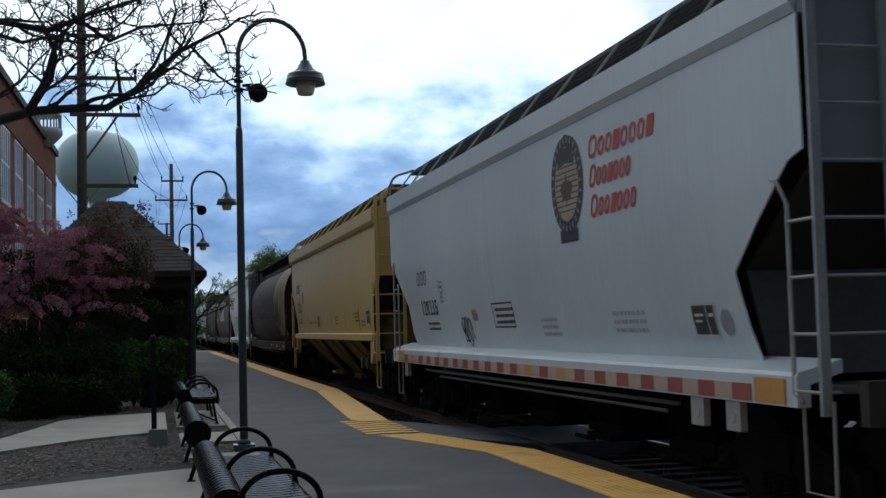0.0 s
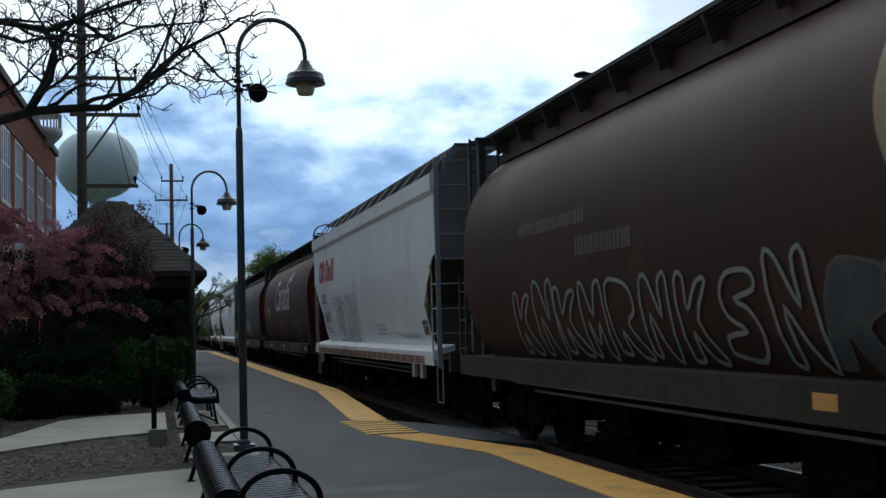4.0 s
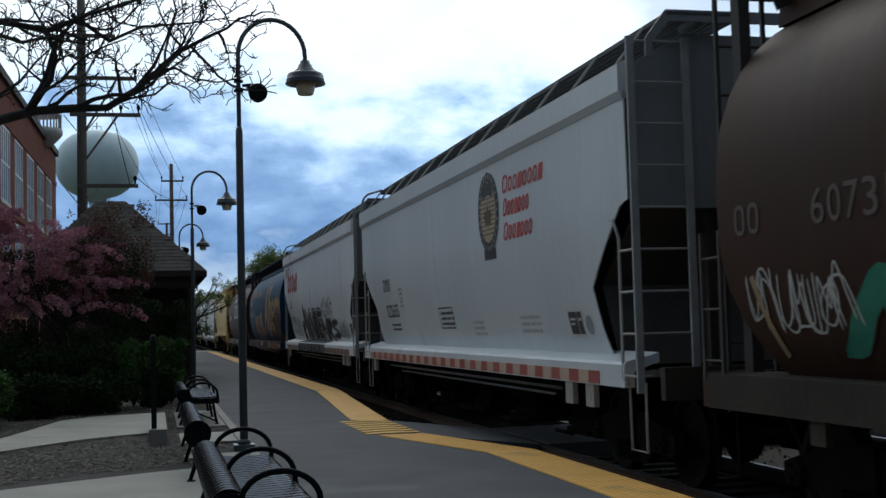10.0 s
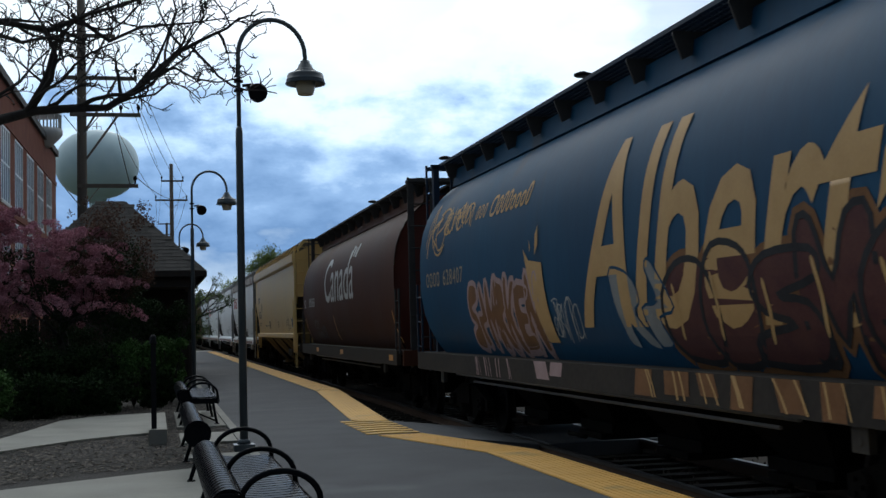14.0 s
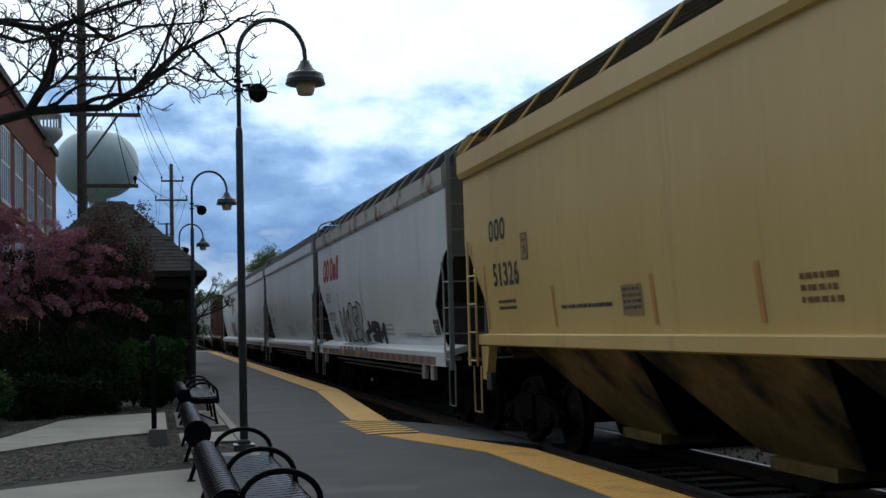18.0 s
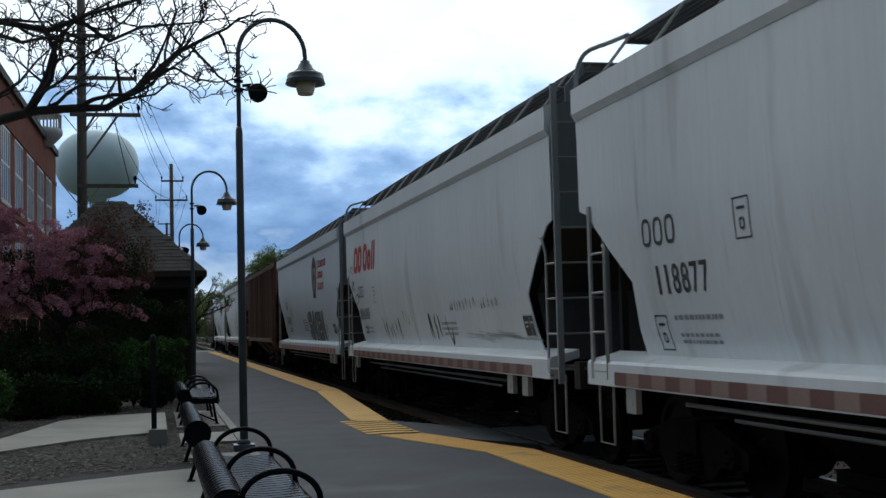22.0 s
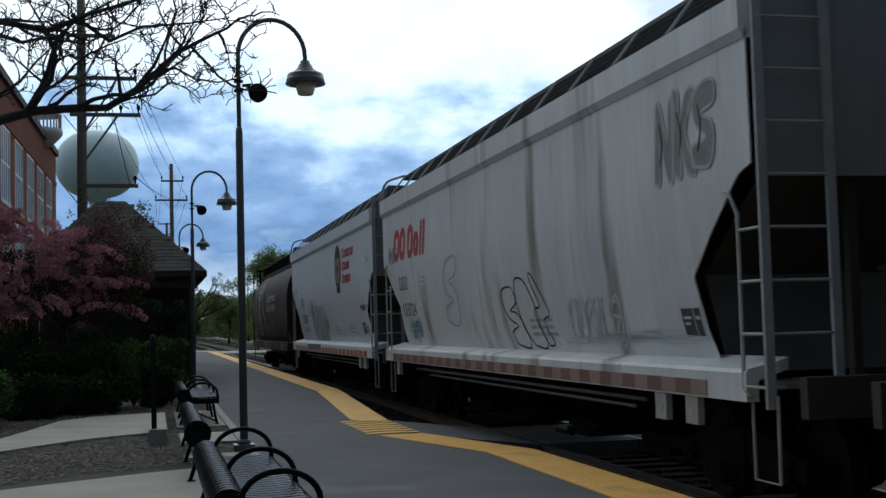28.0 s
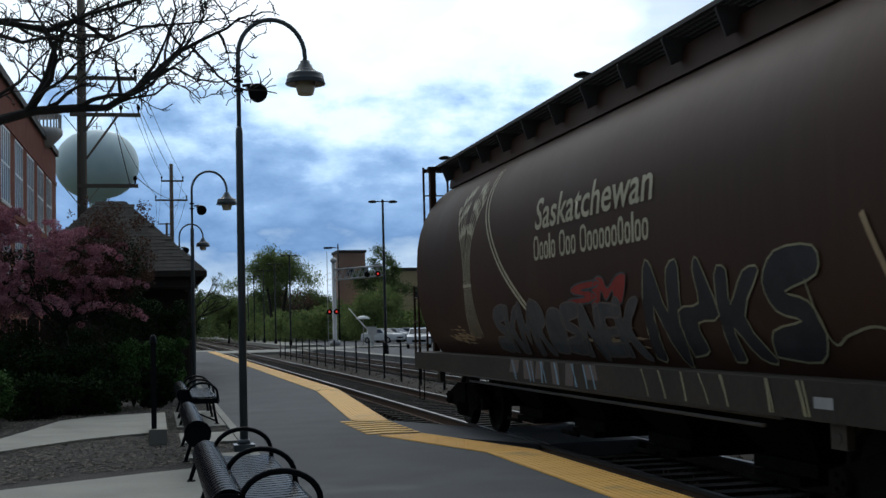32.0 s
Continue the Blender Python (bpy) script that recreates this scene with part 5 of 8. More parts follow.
            uy = ((q0 + q1) / 2 - (p0 + p1) / 2)
            uy = (uy - ux * uy.dot(ux)).normalized()
            uz = ux.cross(uy)
            n = int((r - l).length / 0.305)
            for k in range(n):
                o = l + ux * (((k + 0.5) + (0.5 if i % 2 else 0) * 0.6) * 0.305)
                m = Matrix((ux, uy, uz)).transposed().to_4x4()
                m.translation = o + uz * (0.012 + rnd.uniform(0, 0.006))
                piece("shingle", sh, roof, m=m)
    rnd = random.Random(3)
    course(a, b, e, f, 21)


station()


def brick_building():
    t = thing("brick_building", "tall red brick building with white-mullioned windows", "building", at=(0, 0, 0))
    X, top = -5.86, 12.9
    pivot = Matrix.Translation((-5.86, 78.0, 0))
    t.matrix_basis = pivot @ pose(0, 0, 0, 0, 0, -1.0) @ pivot.inverted()
    y0, y1 = 38.0, 78.0
    bm = bmesh.new()
    wins = []
    y = 40.2
    while y < 76:
        for z0, z1 in ((3.4, 6.7), (7.3, 10.6)):
            wins.append((y, y + 2.9, z0, z1))
        y += 4.6
    # wall as piers and bands so that the openings go through
    ys = sorted({y0, y1, *[w[0] for w in wins], *[w[1] for w in wins]})
    zs = [-0.5, 3.4, 6.7, 7.3, 10.6, top]
    for ya, yb in zip(ys, ys[1:]):
        for za, zb in zip(zs, zs[1:]):
            if any(abs(ya - w[0]) < 1e-6 and abs(za - w[2]) < 1e-6 for w in wins):
                continue
            panel = bmesh.new()
            box(panel, X - 0.35, X, ya, yb, za, zb)
            part("brick_panel", panel, M["brick"], t)
    box(bm, X - 9, X - 0.5, y0 + 0.1, y1 - 0.1, -0.5, top - 0.2)
    part("wall", bm, M["brick"], t)
    for z, h, o in ((10.65, 0.25, 0.05), (6.85, 0.3, 0.06), (12.5, 0.35, 0.16)):
        bm = bmesh.new()
        box(bm, X, X + o, y0, y1 + o, z, z + h)
        part("string_course", bm, M["brick" if o < 0.1 else "dark_wood"], t)
    fr = bmesh.new()
    w, h = 2.9, 3.3
    for k in range(5):
        yy = k * (w - 0.1) / 4
        box(fr, 0.03, 0.06, yy + 0.01, yy + 0.10, 0, h)
    for z in (0, h * 0.5, h - 0.09):
        for k in range(4):
            yy = k * (w - 0.1) / 4 + 0.10
            box(fr, 0.03, 0.055, yy, yy + (w - 0.1) / 4 - 0.09, z, z + 0.08)
    fr = mesh_of("window_frame", fr, M["white_paint"])
    gl = bmesh.new()
    box(gl, 0, 0.02, 0.02, w - 0.02, 0.02, h - 0.02)
    glass = material("dark window glass", (0.012, 0.016, 0.022), (0.02, 0.026, 0.034), 0.05, bump=0, spec=0.6)
    gl = mesh_of("pane", gl, glass)
    sl = bmesh.new()
    box(sl, 0.032, 0.08, -0.1, w + 0.1, -0.12, 0)
    sl = mesh_of("sill", sl, M["stone_trim"])
    for a, b, z0, z1 in wins:
        f = piece("window", fr, t, m=pose(X - 0.05, a, z0))
        piece("pane", gl, f, m=pose(0.008, 0, 0))
        piece("sill", sl, f, m=pose(0.03, 0, 0))
    # pale rounded balcony at the far top corner
    bal = bmesh.new()
    cx, cy = X - 0.2, y1 - 6.0
    lathe(bal, [(0.5, 12.2), (1.0, 12.7), (1.15, 12.9), (1.15, 13.2)], 20, (cx, cy, 0))
    bal = part("balcony", bal, M["stone_trim"], t, "pale rounded corner balcony")
    bm = bmesh.new()
    lathe(bm, [(1.1, 13.95), (1.1, 14.05)], 20, (cx, cy, 0))
    part("handrail", bm, M["stone_trim"], bal)
    bl = bmesh.new()
    tube(bl, [(0, 0, 13.2), (0, 0, 13.95)], 0.05, 5)
    bl = mesh_of("baluster", bl, M["stone_trim"])
    for k in range(16):
        a = k * math.tau / 16
        piece("baluster", bl, bal, m=pose(cx + 1.05 * math.cos(a), cy + 1.05 * math.sin(a), 0))


brick_building()

t = thing("water_tower", "pale blue-green spheroid water tower", "water tower", at=(-11.35, 260.0, 0))
bm = bmesh.new()
pr = [(1.6, 28.4)] + [(8.45 * math.cos(a) ** 0.85 if math.cos(a) > 0 else 0.05, 36.5 + (7.2 if a > 0 else 7.0) * math.sin(a)) for a in np.linspace(-1.38, 1.5, 22)]
lathe(bm, pr, 40)
part("tank", bm, M["tower"], t)
bm = bmesh.new()
lathe(bm, [(4.5, -1), (2.4, 4), (1.5, 9), (1.5, 26), (1.62, 28.5)], 24)
part("stem", bm, M["tower"], t)
bm = bmesh.new()
tube(bm, [(0, 0, 43.6), (0, 0, 45.4)], 0.12, 6)
tube(bm, [(-0.9, 0, 43.6), (-0.9, 0, 44.6), (0.9, 0, 44.6), (0.9, 0, 43.6)], 0.07, 5)
part("beacon", bm, M["galv"], t, "red-lensed warning light frame")


def utility_pole(x, y, h, arms, label, lean=0.0):
    t = thing("utility_pole", label, "utility pole", "utility poles", (x, y, -0.5))
    bm = bmesh.new()
    lathe(bm, [(0.19, 0), (0.13, h + 0.5), (0.05, h + 0.54)], 10)
    part("pole", bm, M["pole_wood"], t)
    tips = []
    for za, xa, xb, pins in arms:
        bm = bmesh.new()
        box(bm, xa - x, xb - x, -0.17, -0.05, za + 0.44, za + 0.56)
        arm = part("crossarm", bm, M["pole_wood"], t)
        bm = bmesh.new()
        for s in (0.62, -0.62):
            if abs(xb - xa) > 1.8:
                tube(bm, [(s * 0.9, -0.12, za + 0.46), (0, -0.13, za - 0.25)], 0.02, 4)
        if bm.verts:
            part("brace", bm, M["galv"], t)
        else:
            bm.free()
        for p in pins:
            bm = bmesh.new()
            px = xa + (xb - xa) * p - x
            lathe(bm, [(0.03, za + 0.56), (0.03, za + 0.68), (0.06, za + 0.70), (0.065, za + 0.78), (0.03, za + 0.84)], 8, (px, -0.11, 0))
            part("insulator", bm, M["under"], arm)
            tips.append((px + x, y - 0.11, za + 0.33))
    return t, tips


p1, tips1 = utility_pole(-2.3, 41.7, 15.0, [(11.42, -2.8, -1.2, (0.93,)), (10.0, -2.8, -0.5, (0.72, 0.97)), (8.77, -2.67, -0.4, (0.5, 0.72, 0.97)), (6.39, -2.45, -0.5, (0.95,))],
                            "tall weathered timber utility pole with several crossarms")
p2, tips2 = utility_pole(1.25, 90.0, 13.7, [(12.46, 0.52, 2.12, (0.03, 0.97)), (11.06, 0.07, 2.39, (0.03, 0.97))], "timber utility pole with two crossarms beyond the station")
p3, tips3 = utility_pole(1.38, 140.0, 13.8, [(13.7, 0.4, 2.1, (0.03, 0.97)), (12.5, 0.3, 2.2, (0.03, 0.97))], "distant timber utility pole with crossarms")
bm = bmesh.new()
box(bm, -0.35, 0.35, -0.2, 0.2, 0, 0.9)
bm.free()
for a, b, sag, r in ((tips1[1], tips2[0], 0.25, 0.012), (tips1[2], tips2[1], 0.25, 0.012), (tips1[3], tips2[2], 0.3, 0.012), (tips1[5], tips2[3], 0.3, 0.012), (tips1[0], tips2[0], 0.2, 0.012),
                     ((-1.8, 41.5, 11.6), (-0.75, 41.0, 6.35), 0.25, 0.02), ((-2.2, 41.6, 8.2), (-1.15, 41.6, 10.0), 0, 0.045), ((-2.15, 41.6, 7.3), (-1.1, 41.6, 8.8), 0, 0.045), ((-2.2, 41.6, 10.0), (-1.5, 41.6, 11.4), 0, 0.045),
                     (tips2[0], tips3[0], 0.5, 0.014), (tips2[1], tips3[1], 0.5, 0.014), (tips2[2], tips3[2], 0.5, 0.014), (tips2[3], tips3[3], 0.5, 0.014), (tips1[6], tips2[3], 0.5, 0.016)):
    bm = bmesh.new()
    a, b = Vector(a), Vector(b)
    n = 14 if sag else 1
    tube(bm, [a.lerp(b, k / n) - Vector((0, 0, 4 * sag * (k / n) * (1 - k / n))) for k in range(n + 1)], r, 4)
    solo("overhead_wire" if r != 0.045 else "pole_brace", bm, M["wire"] if r != 0.045 else M["pole_wood"], "thin black overhead wire between the poles" if r != 0.045 else "diagonal timber brace on the utility pole",
         "overhead wire" if r != 0.045 else "brace", "overhead wires" if r != 0.045 else "")


# ---- plants ----
def leaf_mesh(name, centres, size, mat, seed, droop=0.0):
    """Small bent two-triangle leaves at many places, in one mesh."""
    r = np.random.RandomState(seed)
    c = np.asarray(centres, dtype=float)
    n = len(c)
    s = size * r.uniform(0.6, 1.3, (n, 1))
    a = r.normal(size=(n, 3))
    a /= np.linalg.norm(a, axis=1, keepdims=True)
    b = r.normal(size=(n, 3))
    b -= a * np.sum(a * b, axis=1, keepdims=True)
    b /= np.linalg.norm(b, axis=1, keepdims=True)
    nn = np.cross(a, b)
    v = np.stack([c - a * s, c + b * s * 0.55 + nn * s * 0.15, c + a * s, c - b * s * 0.55 + nn * s * 0.15], axis=1).reshape(-1, 3)
    i = np.arange(n)[:, None] * 4
    f = np.concatenate([i + np.array([[0, 1, 2]]), i + np.array([[0, 2, 3]])], axis=0)
    me = bpy.data.meshes.new(name)
    me.from_pydata(v.tolist(), [], f.tolist())
    me.materials.append(mat)
    return me


def clump_points(blobs, per, seed, shell=0.55):
    r = np.random.RandomState(seed)
    out = []
    for x, y, z, rad, flat in blobs:
        n = int(per * rad * rad)
        d = r.normal(size=(n, 3))
        d /= np.linalg.norm(d, axis=1, keepdims=True)
        q = rad * (shell + (1 - shell) * r.rand(n, 1) ** 0.6)
        out.append(np.array([[x, y, z]]) + d * q * np.array([[1, 1, flat]]))
    return np.concatenate(out)


def shrub(x, y, rx, ry, h, seed, mat, label, per=900, size=0.035, category="shrub", group="shrubs"):
    r = random.Random(seed)
    t = thing("shrub", label, category, group, (x, y, -0.03))
    bm = bmesh.new()
    for k in range(7):
        a = r.uniform(0, 6.28)
        tube(bm, [(0, 0, 0), (rx * 0.3 * math.cos(a), ry * 0.3 * math.sin(a), h * 0.4), (rx * 0.7 * math.cos(a), ry * 0.7 * math.sin(a), h * 0.75)], 0.02, 5, 0.006)
    part("stems", bm, M["bark"], t)["kind"] = "stuff"
    blobs = []
    for k in range(26):
        a, q = r.uniform(0, 6.28), r.random() ** 0.5
        z = h * r.uniform(0.08, 0.85)
        w = math.sqrt(max(0.15, 1 - (z / h - 0.4) ** 2 * 1.6))
        blobs.append((rx * 0.75 * q * w * math.cos(a), ry * 0.75 * q * w * math.sin(a), z, r.uniform(0.22, 0.38) * min(rx, h), 0.85))
    piece("foliage", leaf_mesh("foliage", clump_points(blobs, per / max(0.05, min(rx, h) ** 2) * 2.2, seed, 0.2), size, mat, seed), t)
    return t


for k, (x, y, rx, ry, h) in enumerate(((0.33, 27.0, 0.45, 0.5, 1.62), (-0.45, 26.3, 0.7, 0.7, 1.45), (-1.35, 26.0, 0.8, 0.8, 1.35), (-2.3, 25.6, 0.85, 0.8, 1.25), (-3.2, 25.4, 0.9, 0.8, 1.5), (-0.95, 24.9, 0.6, 0.5, 0.85),
                                     (-1.9, 24.6, 0.7, 0.5, 0.75), (-2.9, 24.3, 0.8, 0.6, 0.8), (-3.9, 24.5, 0.8, 0.7, 1.1), (0.25, 28.8, 0.5, 0.6, 1.55), (0.05, 25.4, 0.4, 0.4, 0.8),
                                     (0.45, 33.0, 0.75, 0.7, 2.75), (-0.5, 32.4, 0.9, 0.7, 2.7), (-1.8, 30.2, 0.9, 0.6, 1.9), (-2.9, 29.5, 1.0, 0.6, 1.7), (-2.75, 21.7, 0.75, 0.6, 0.95), (-2.1, 23.4, 0.7, 0.5, 0.8), (-3.4, 22.6, 0.7, 0.6, 1.0), (-1.2, 24.2, 0.6, 0.4, 0.7))):
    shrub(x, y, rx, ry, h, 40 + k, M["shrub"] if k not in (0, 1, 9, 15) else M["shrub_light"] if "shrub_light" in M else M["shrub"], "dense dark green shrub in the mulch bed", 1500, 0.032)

t = thing("board_fence", "brown upright-board timber fence", "fence", at=(0, 31.0, 0))
bd = bmesh.new()
box(bd, -0.065, 0.065, 0, 0.022, 0, 1.9)
bd = mesh_of("board", bd, M["fence_wood"])
for k in range(24):
    piece("board", bd, t, m=pose(-4.6 + 0.15 * k, 0, 0))
for z in (0.35, 1.5):
    bm = bmesh.new()
    box(bm, -4.7, -1.0, 0.024, 0.07, z, z + 0.09)
    part("rail", bm, M["fence_wood"], t)


def limb_points(p, d, length, steps, wob, r, gravity=0.0):
    pts = [Vector(p)]
    d = Vector(d).normalized()
    for _ in range(steps):
        d = (d + Vector((r.gauss(0, wob), r.gauss(0, wob), r.gauss(0, wob) + gravity))).normalized()
        pts.append(pts[-1] + d * length / steps)
    return pts


def grow(bm, pts, rad, depth, r, tips, wob=0.22, gravity=0.02, density=3.0, spread=(0.4, 1.0), min_r=0.0022, shorten=(0.35, 0.7), taper=0.3, floor=-9.0, reach=99.0):
    """A limb along pts, and side shoots from it."""
    tube(bm, pts, rad, 6 if rad > 0.02 else 4 if rad > 0.006 else 3, max(min_r, rad * taper))
    tips.append(pts[-1])
    length = sum((b - a).length for a, b in zip(pts, pts[1:]))
    if depth == 0:
        return
    n = max(2, int(density * length ** 0.5 * 2.2))
    for k in range(n):
        f = 0.2 + 0.8 * (k + r.random()) / n
        i = min(len(pts) - 2, int(f * (len(pts) - 1)))
        o = pts[i].lerp(pts[i + 1], r.random())
        d = (pts[i + 1] - pts[i]).normalized()
        side = Vector((r.gauss(0, 1), r.gauss(0, 0.7), r.gauss(0.15, 0.8))).normalized()
        nd = (d + side * r.uniform(*spread)).normalized()
        l2 = length * r.uniform(*shorten) * (1.0 - 0.45 * f)
        l2 = max(0.12, l2)
        shoot = limb_points(o, nd, l2, 7 if depth > 1 else 5, wob, r, gravity)
        if min(p.z for p in shoot) < floor or max(p.x for p in shoot) > reach:
            continue
        grow(bm, shoot, max(min_r, rad * (1 - 0.6 * f) * r.uniform(0.40, 0.56)), depth - 1, r, tips, wob, gravity, density, spread, min_r, shorten, 0.3, floor, reach)


def bare_tree():
    t = thing("bare_tree", "nearly leafless dark tree with spreading crooked twigs", "tree", "", (0, 0, -0.05))
    bm = bmesh.new()
    tube(bm, [(-3.1, 11.6, 0), (-3.05, 11.6, 1.2), (-2.95, 11.65, 2.3), (-2.9, 11.7, 3.4), (-2.7, 11.8, 4.6), (-2.5, 12.0, 6.2)], 0.17, 12, 0.07)
    part("trunk", bm, M["bark"], t)
    r = random.Random(21)
    tips = []
    Y = 12.0
    limbs = [
        (0.050, [(-2.95, 11.7, 2.7), (-2.2, 11.9, 3.2), (-1.4, Y, 3.57), (-1.1, Y, 3.66), (-0.74, 12.05, 3.70), (-0.43, 12.05, 3.71), (-0.16, Y, 3.88), (0.08, 11.95, 4.08), (0.27, 11.9, 4.25), (0.50, 11.9, 4.38), (0.72, 11.9, 4.49), (0.84, 11.9, 4.60)]),
        (0.034, [(-1.15, Y, 3.66), (-1.02, 12.0, 3.9), (-0.97, 12.1, 4.08), (-0.91, 12.1, 4.33), (-0.72, 12.1, 4.58), (-0.46, 12.1, 4.72), (-0.2, 12.2, 4.9)]),
        (0.030, [(-1.12, Y, 3.68), (-0.93, 11.9, 3.95), (-0.88, 11.8, 4.15), (-1.0, 11.8, 4.45), (-1.2, 11.8, 4.8)]),
        (0.026, [(-0.43, 12.05, 3.71), (-0.20, 12.1, 3.86), (0.02, 12.15, 4.16), (0.13, 12.2, 4.42), (0.24, 12.2, 4.75)]),
        (0.015, [(0.06, 11.95, 4.06), (0.22, 11.9, 4.08), (0.40, 11.9, 3.98), (0.62, 11.9, 3.95), (0.85, 11.9, 4.0), (0.95, 11.9, 4.06)]),
        (0.014, [(-0.45, 12.0, 3.70), (-0.2, 11.9, 3.78), (0.02, 11.8, 3.80), (0.16, 11.8, 3.92), (0.3, 11.8, 3.88), (0.45, 11.8, 3.75)]),
        (0.035, [(-2.6, 11.9, 4.5), (-1.9, 11.9, 4.62), (-1.35, 12.0, 4.50), (-0.95, 12.0, 4.44), (-0.6, 12.0, 4.60), (-0.1, 12.0, 4.78), (0.4, 12.0, 4.82), (0.7, 12.0, 4.95)]),
        (0.022, [(-1.9, 11.9, 4.6), (-1.4, 11.6, 4.30), (-1.15, 11.5, 4.2), (-0.95, 11.5, 4.25), (-0.6, 11.5, 4.2), (-0.3, 11.5, 4.35)]),
        (0.022, [(-2.2, 11.9, 3.2), (-1.7, 12.2, 3.65), (-1.25, 12.3, 4.0), (-1.1, 12.3, 4.2), (-0.9, 12.3, 4.4)]),
        (0.02, [(-0.75, 12.0, 4.6), (-0.4, 12.0, 4.35), (-0.1, 12.0, 4.5), (0.35, 12.0, 4.55), (0.75, 12.0, 4.62)]),
    ]
    for rad, pts in limbs:
        bm = bmesh.new()
        grow(bm, [Vector(p) for p in pts], rad * 1.15, 3, r, tips, 0.29, 0.05, 3.1, (0.5, 1.15), 0.0050, (0.23, 0.42), 0.14, 3.6, 1.2)
        part("limb", bm, M["bark"], t)
    rr = random.Random(4)
    pts = [p + Vector((rr.gauss(0, 0.014), rr.gauss(0, 0.014), rr.gauss(0, 0.014))) for p in tips if rr.random() < 0.10 for _ in range(4)]
    piece("foliage", leaf_mesh("foliage", pts, 0.013, M["shrub"], 9), t, label="sparse small opening leaves")["kind"] = "stuff"


bare_tree()


def crab_apple():
    t = thing("crab_apple_tree", "flowering crab apple tree covered in pink blossom", "tree", "", (-1.95, 27.0, -0.05))
    r = random.Random(12)
    bm = bmesh.new()
    tube(bm, [(0.05, 0, 0), (0.0, 0, 0.7), (0.08, 0, 1.4), (0.0, 0.05, 2.0)], 0.10, 10, 0.07)
    part("trunk", bm, M["bark"], t)
    tips = []
    for k in range(9):
        a = k * math.tau / 9 + r.uniform(-0.2, 0.2)
        bm = bmesh.new()
        q = r.uniform(1.0, 1.5)
        grow(bm, limb_points((0, 0, r.uniform(1.3, 2.0)), (math.cos(a) * 0.8, math.sin(a) * 0.5, r.uniform(0.3, 0.9)), q * 1.25, 7, 0.2, r, 0.0), 0.035, 2, r, tips, 0.25, 0.0, 2.5)
        part("limb", bm, M["bark"], t)
    blobs = []
    for k in range(150):
        # short arching sprays, each a string of blossom balls
        a, q = r.uniform(0, 6.28), r.random() ** 0.42
        x, y = 2.0 * q * math.cos(a) - 0.55, 1.3 * q * math.sin(a)
        zt = 3.45 + 1.0 * (1 - q * q) - 0.3 * max(0, x)
        z = r.uniform(2.05, max(2.3, zt))
        dx, dz = r.uniform(-0.16, 0.16) + 0.06 * (1 if x > -0.5 else -1), r.uniform(-0.02, 0.10)
        for q in range(5):
            blobs.append((x + dx * q, y - 0.05 * q, z + dz * q - 0.02 * q * q, r.uniform(0.06, 0.13), 0.85))
    pts = clump_points(blobs, 15000, 6, 0.6)
    piece("blossom", leaf_mesh("blossom", pts, 0.021, M["blossom"], 3), t, label="dense dusky pink blossom")
    blobs = [(r.uniform(0.1, 1.9), r.uniform(-0.5, 0.5), r.uniform(2.4, 4.0 + 0.45 * r.random()), r.uniform(0.10, 0.24), 1.0) for _ in range(120)]
    piece("young_leaves", leaf_mesh("young_leaves", clump_points(blobs, 2300, 8, 0.2), 0.028, M["bud_leaf"], 5), t, label="bronze young leaves at the top")
    # dark leaves fill the crown's inside so that its gaps look shaded
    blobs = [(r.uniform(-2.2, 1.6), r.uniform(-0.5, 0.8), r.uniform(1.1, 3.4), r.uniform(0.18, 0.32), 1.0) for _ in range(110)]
    piece("lower_leaves", leaf_mesh("lower_leaves", clump_points(blobs, 2200, 18, 0.2), 0.03, M["shrub"], 15), t, label="dark leafy twigs filling in the shade under the blossom")


crab_apple()


# ---- across the tracks ----
polygon("far_platform", [(12.1, -20), (15.6, -20), (15.6, 92), (12.1, 92)], -0.9, -0.06, M["asphalt"], "asphalt platform beyond the far track", "platform")
bm = bmesh.new()
box(bm, 12.1, 12.7, -20, 92, -0.058, -0.045)
solo("far_platform_edge", bm, M["concrete"], "pale concrete edge of the far platform", "platform edge", kind="structure")
polygon("car_park", [(15.62, 30), (70, 30), (70, 100), (15.62, 100)], -0.9, -0.10, M["asphalt"], "grey asphalt car park behind the far platform", "car park")
polygon("car_park_two", [(15.62, 108), (75, 108), (75, 250), (15.62, 250)], -0.9, -0.11, M["asphalt"], "grey asphalt car park beyond the road", "car park")
polygon("far_platform_two", [(12.1, 118), (15.6, 118), (15.6, 330), (12.1, 330)], -0.9, -0.04, M["concrete"], "pale platform beyond the road crossing", "platform")
bm = bmesh.new()
box(bm, -60, 4.6, 94, 106, -0.9, -0.10)
box(bm, 4.6, 11.9, 94, 106, -0.55, RAIL + 0.01)
box(bm, 11.9, 200, 94, 106, -0.9, -0.10)
solo("road", bm, M["concrete"], "pale road crossing the tracks on the level", "road", kind="structure")

t = thing("track_fence", "thin black steel fence between the two tracks", "fence", at=(8.2, 0, -0.4))
ps = bmesh.new()
box(ps, -0.03, 0.03, -0.03, 0.03, -0.1, 1.35)
ps = mesh_of("fence_post", ps, M["black_metal"])
for k in range(20):
    piece("post", ps, t, m=pose(0, 22.0 + 3.2 * k, 0))
for z in (0.15, 0.7, 1.3):
    bm = bmesh.new()
    box(bm, -0.008, 0.008, 22.0, 22.0 + 3.2 * 19, z, z + 0.016)
    part("fence_wire", bm, M["black_metal"], t)


def far_lamp(y, x=12.95, h=8.95):
    t = thing("car_park_lamp", "tall black double-armed platform light", "street lamp", "far platform lights", (x, y, -0.06))
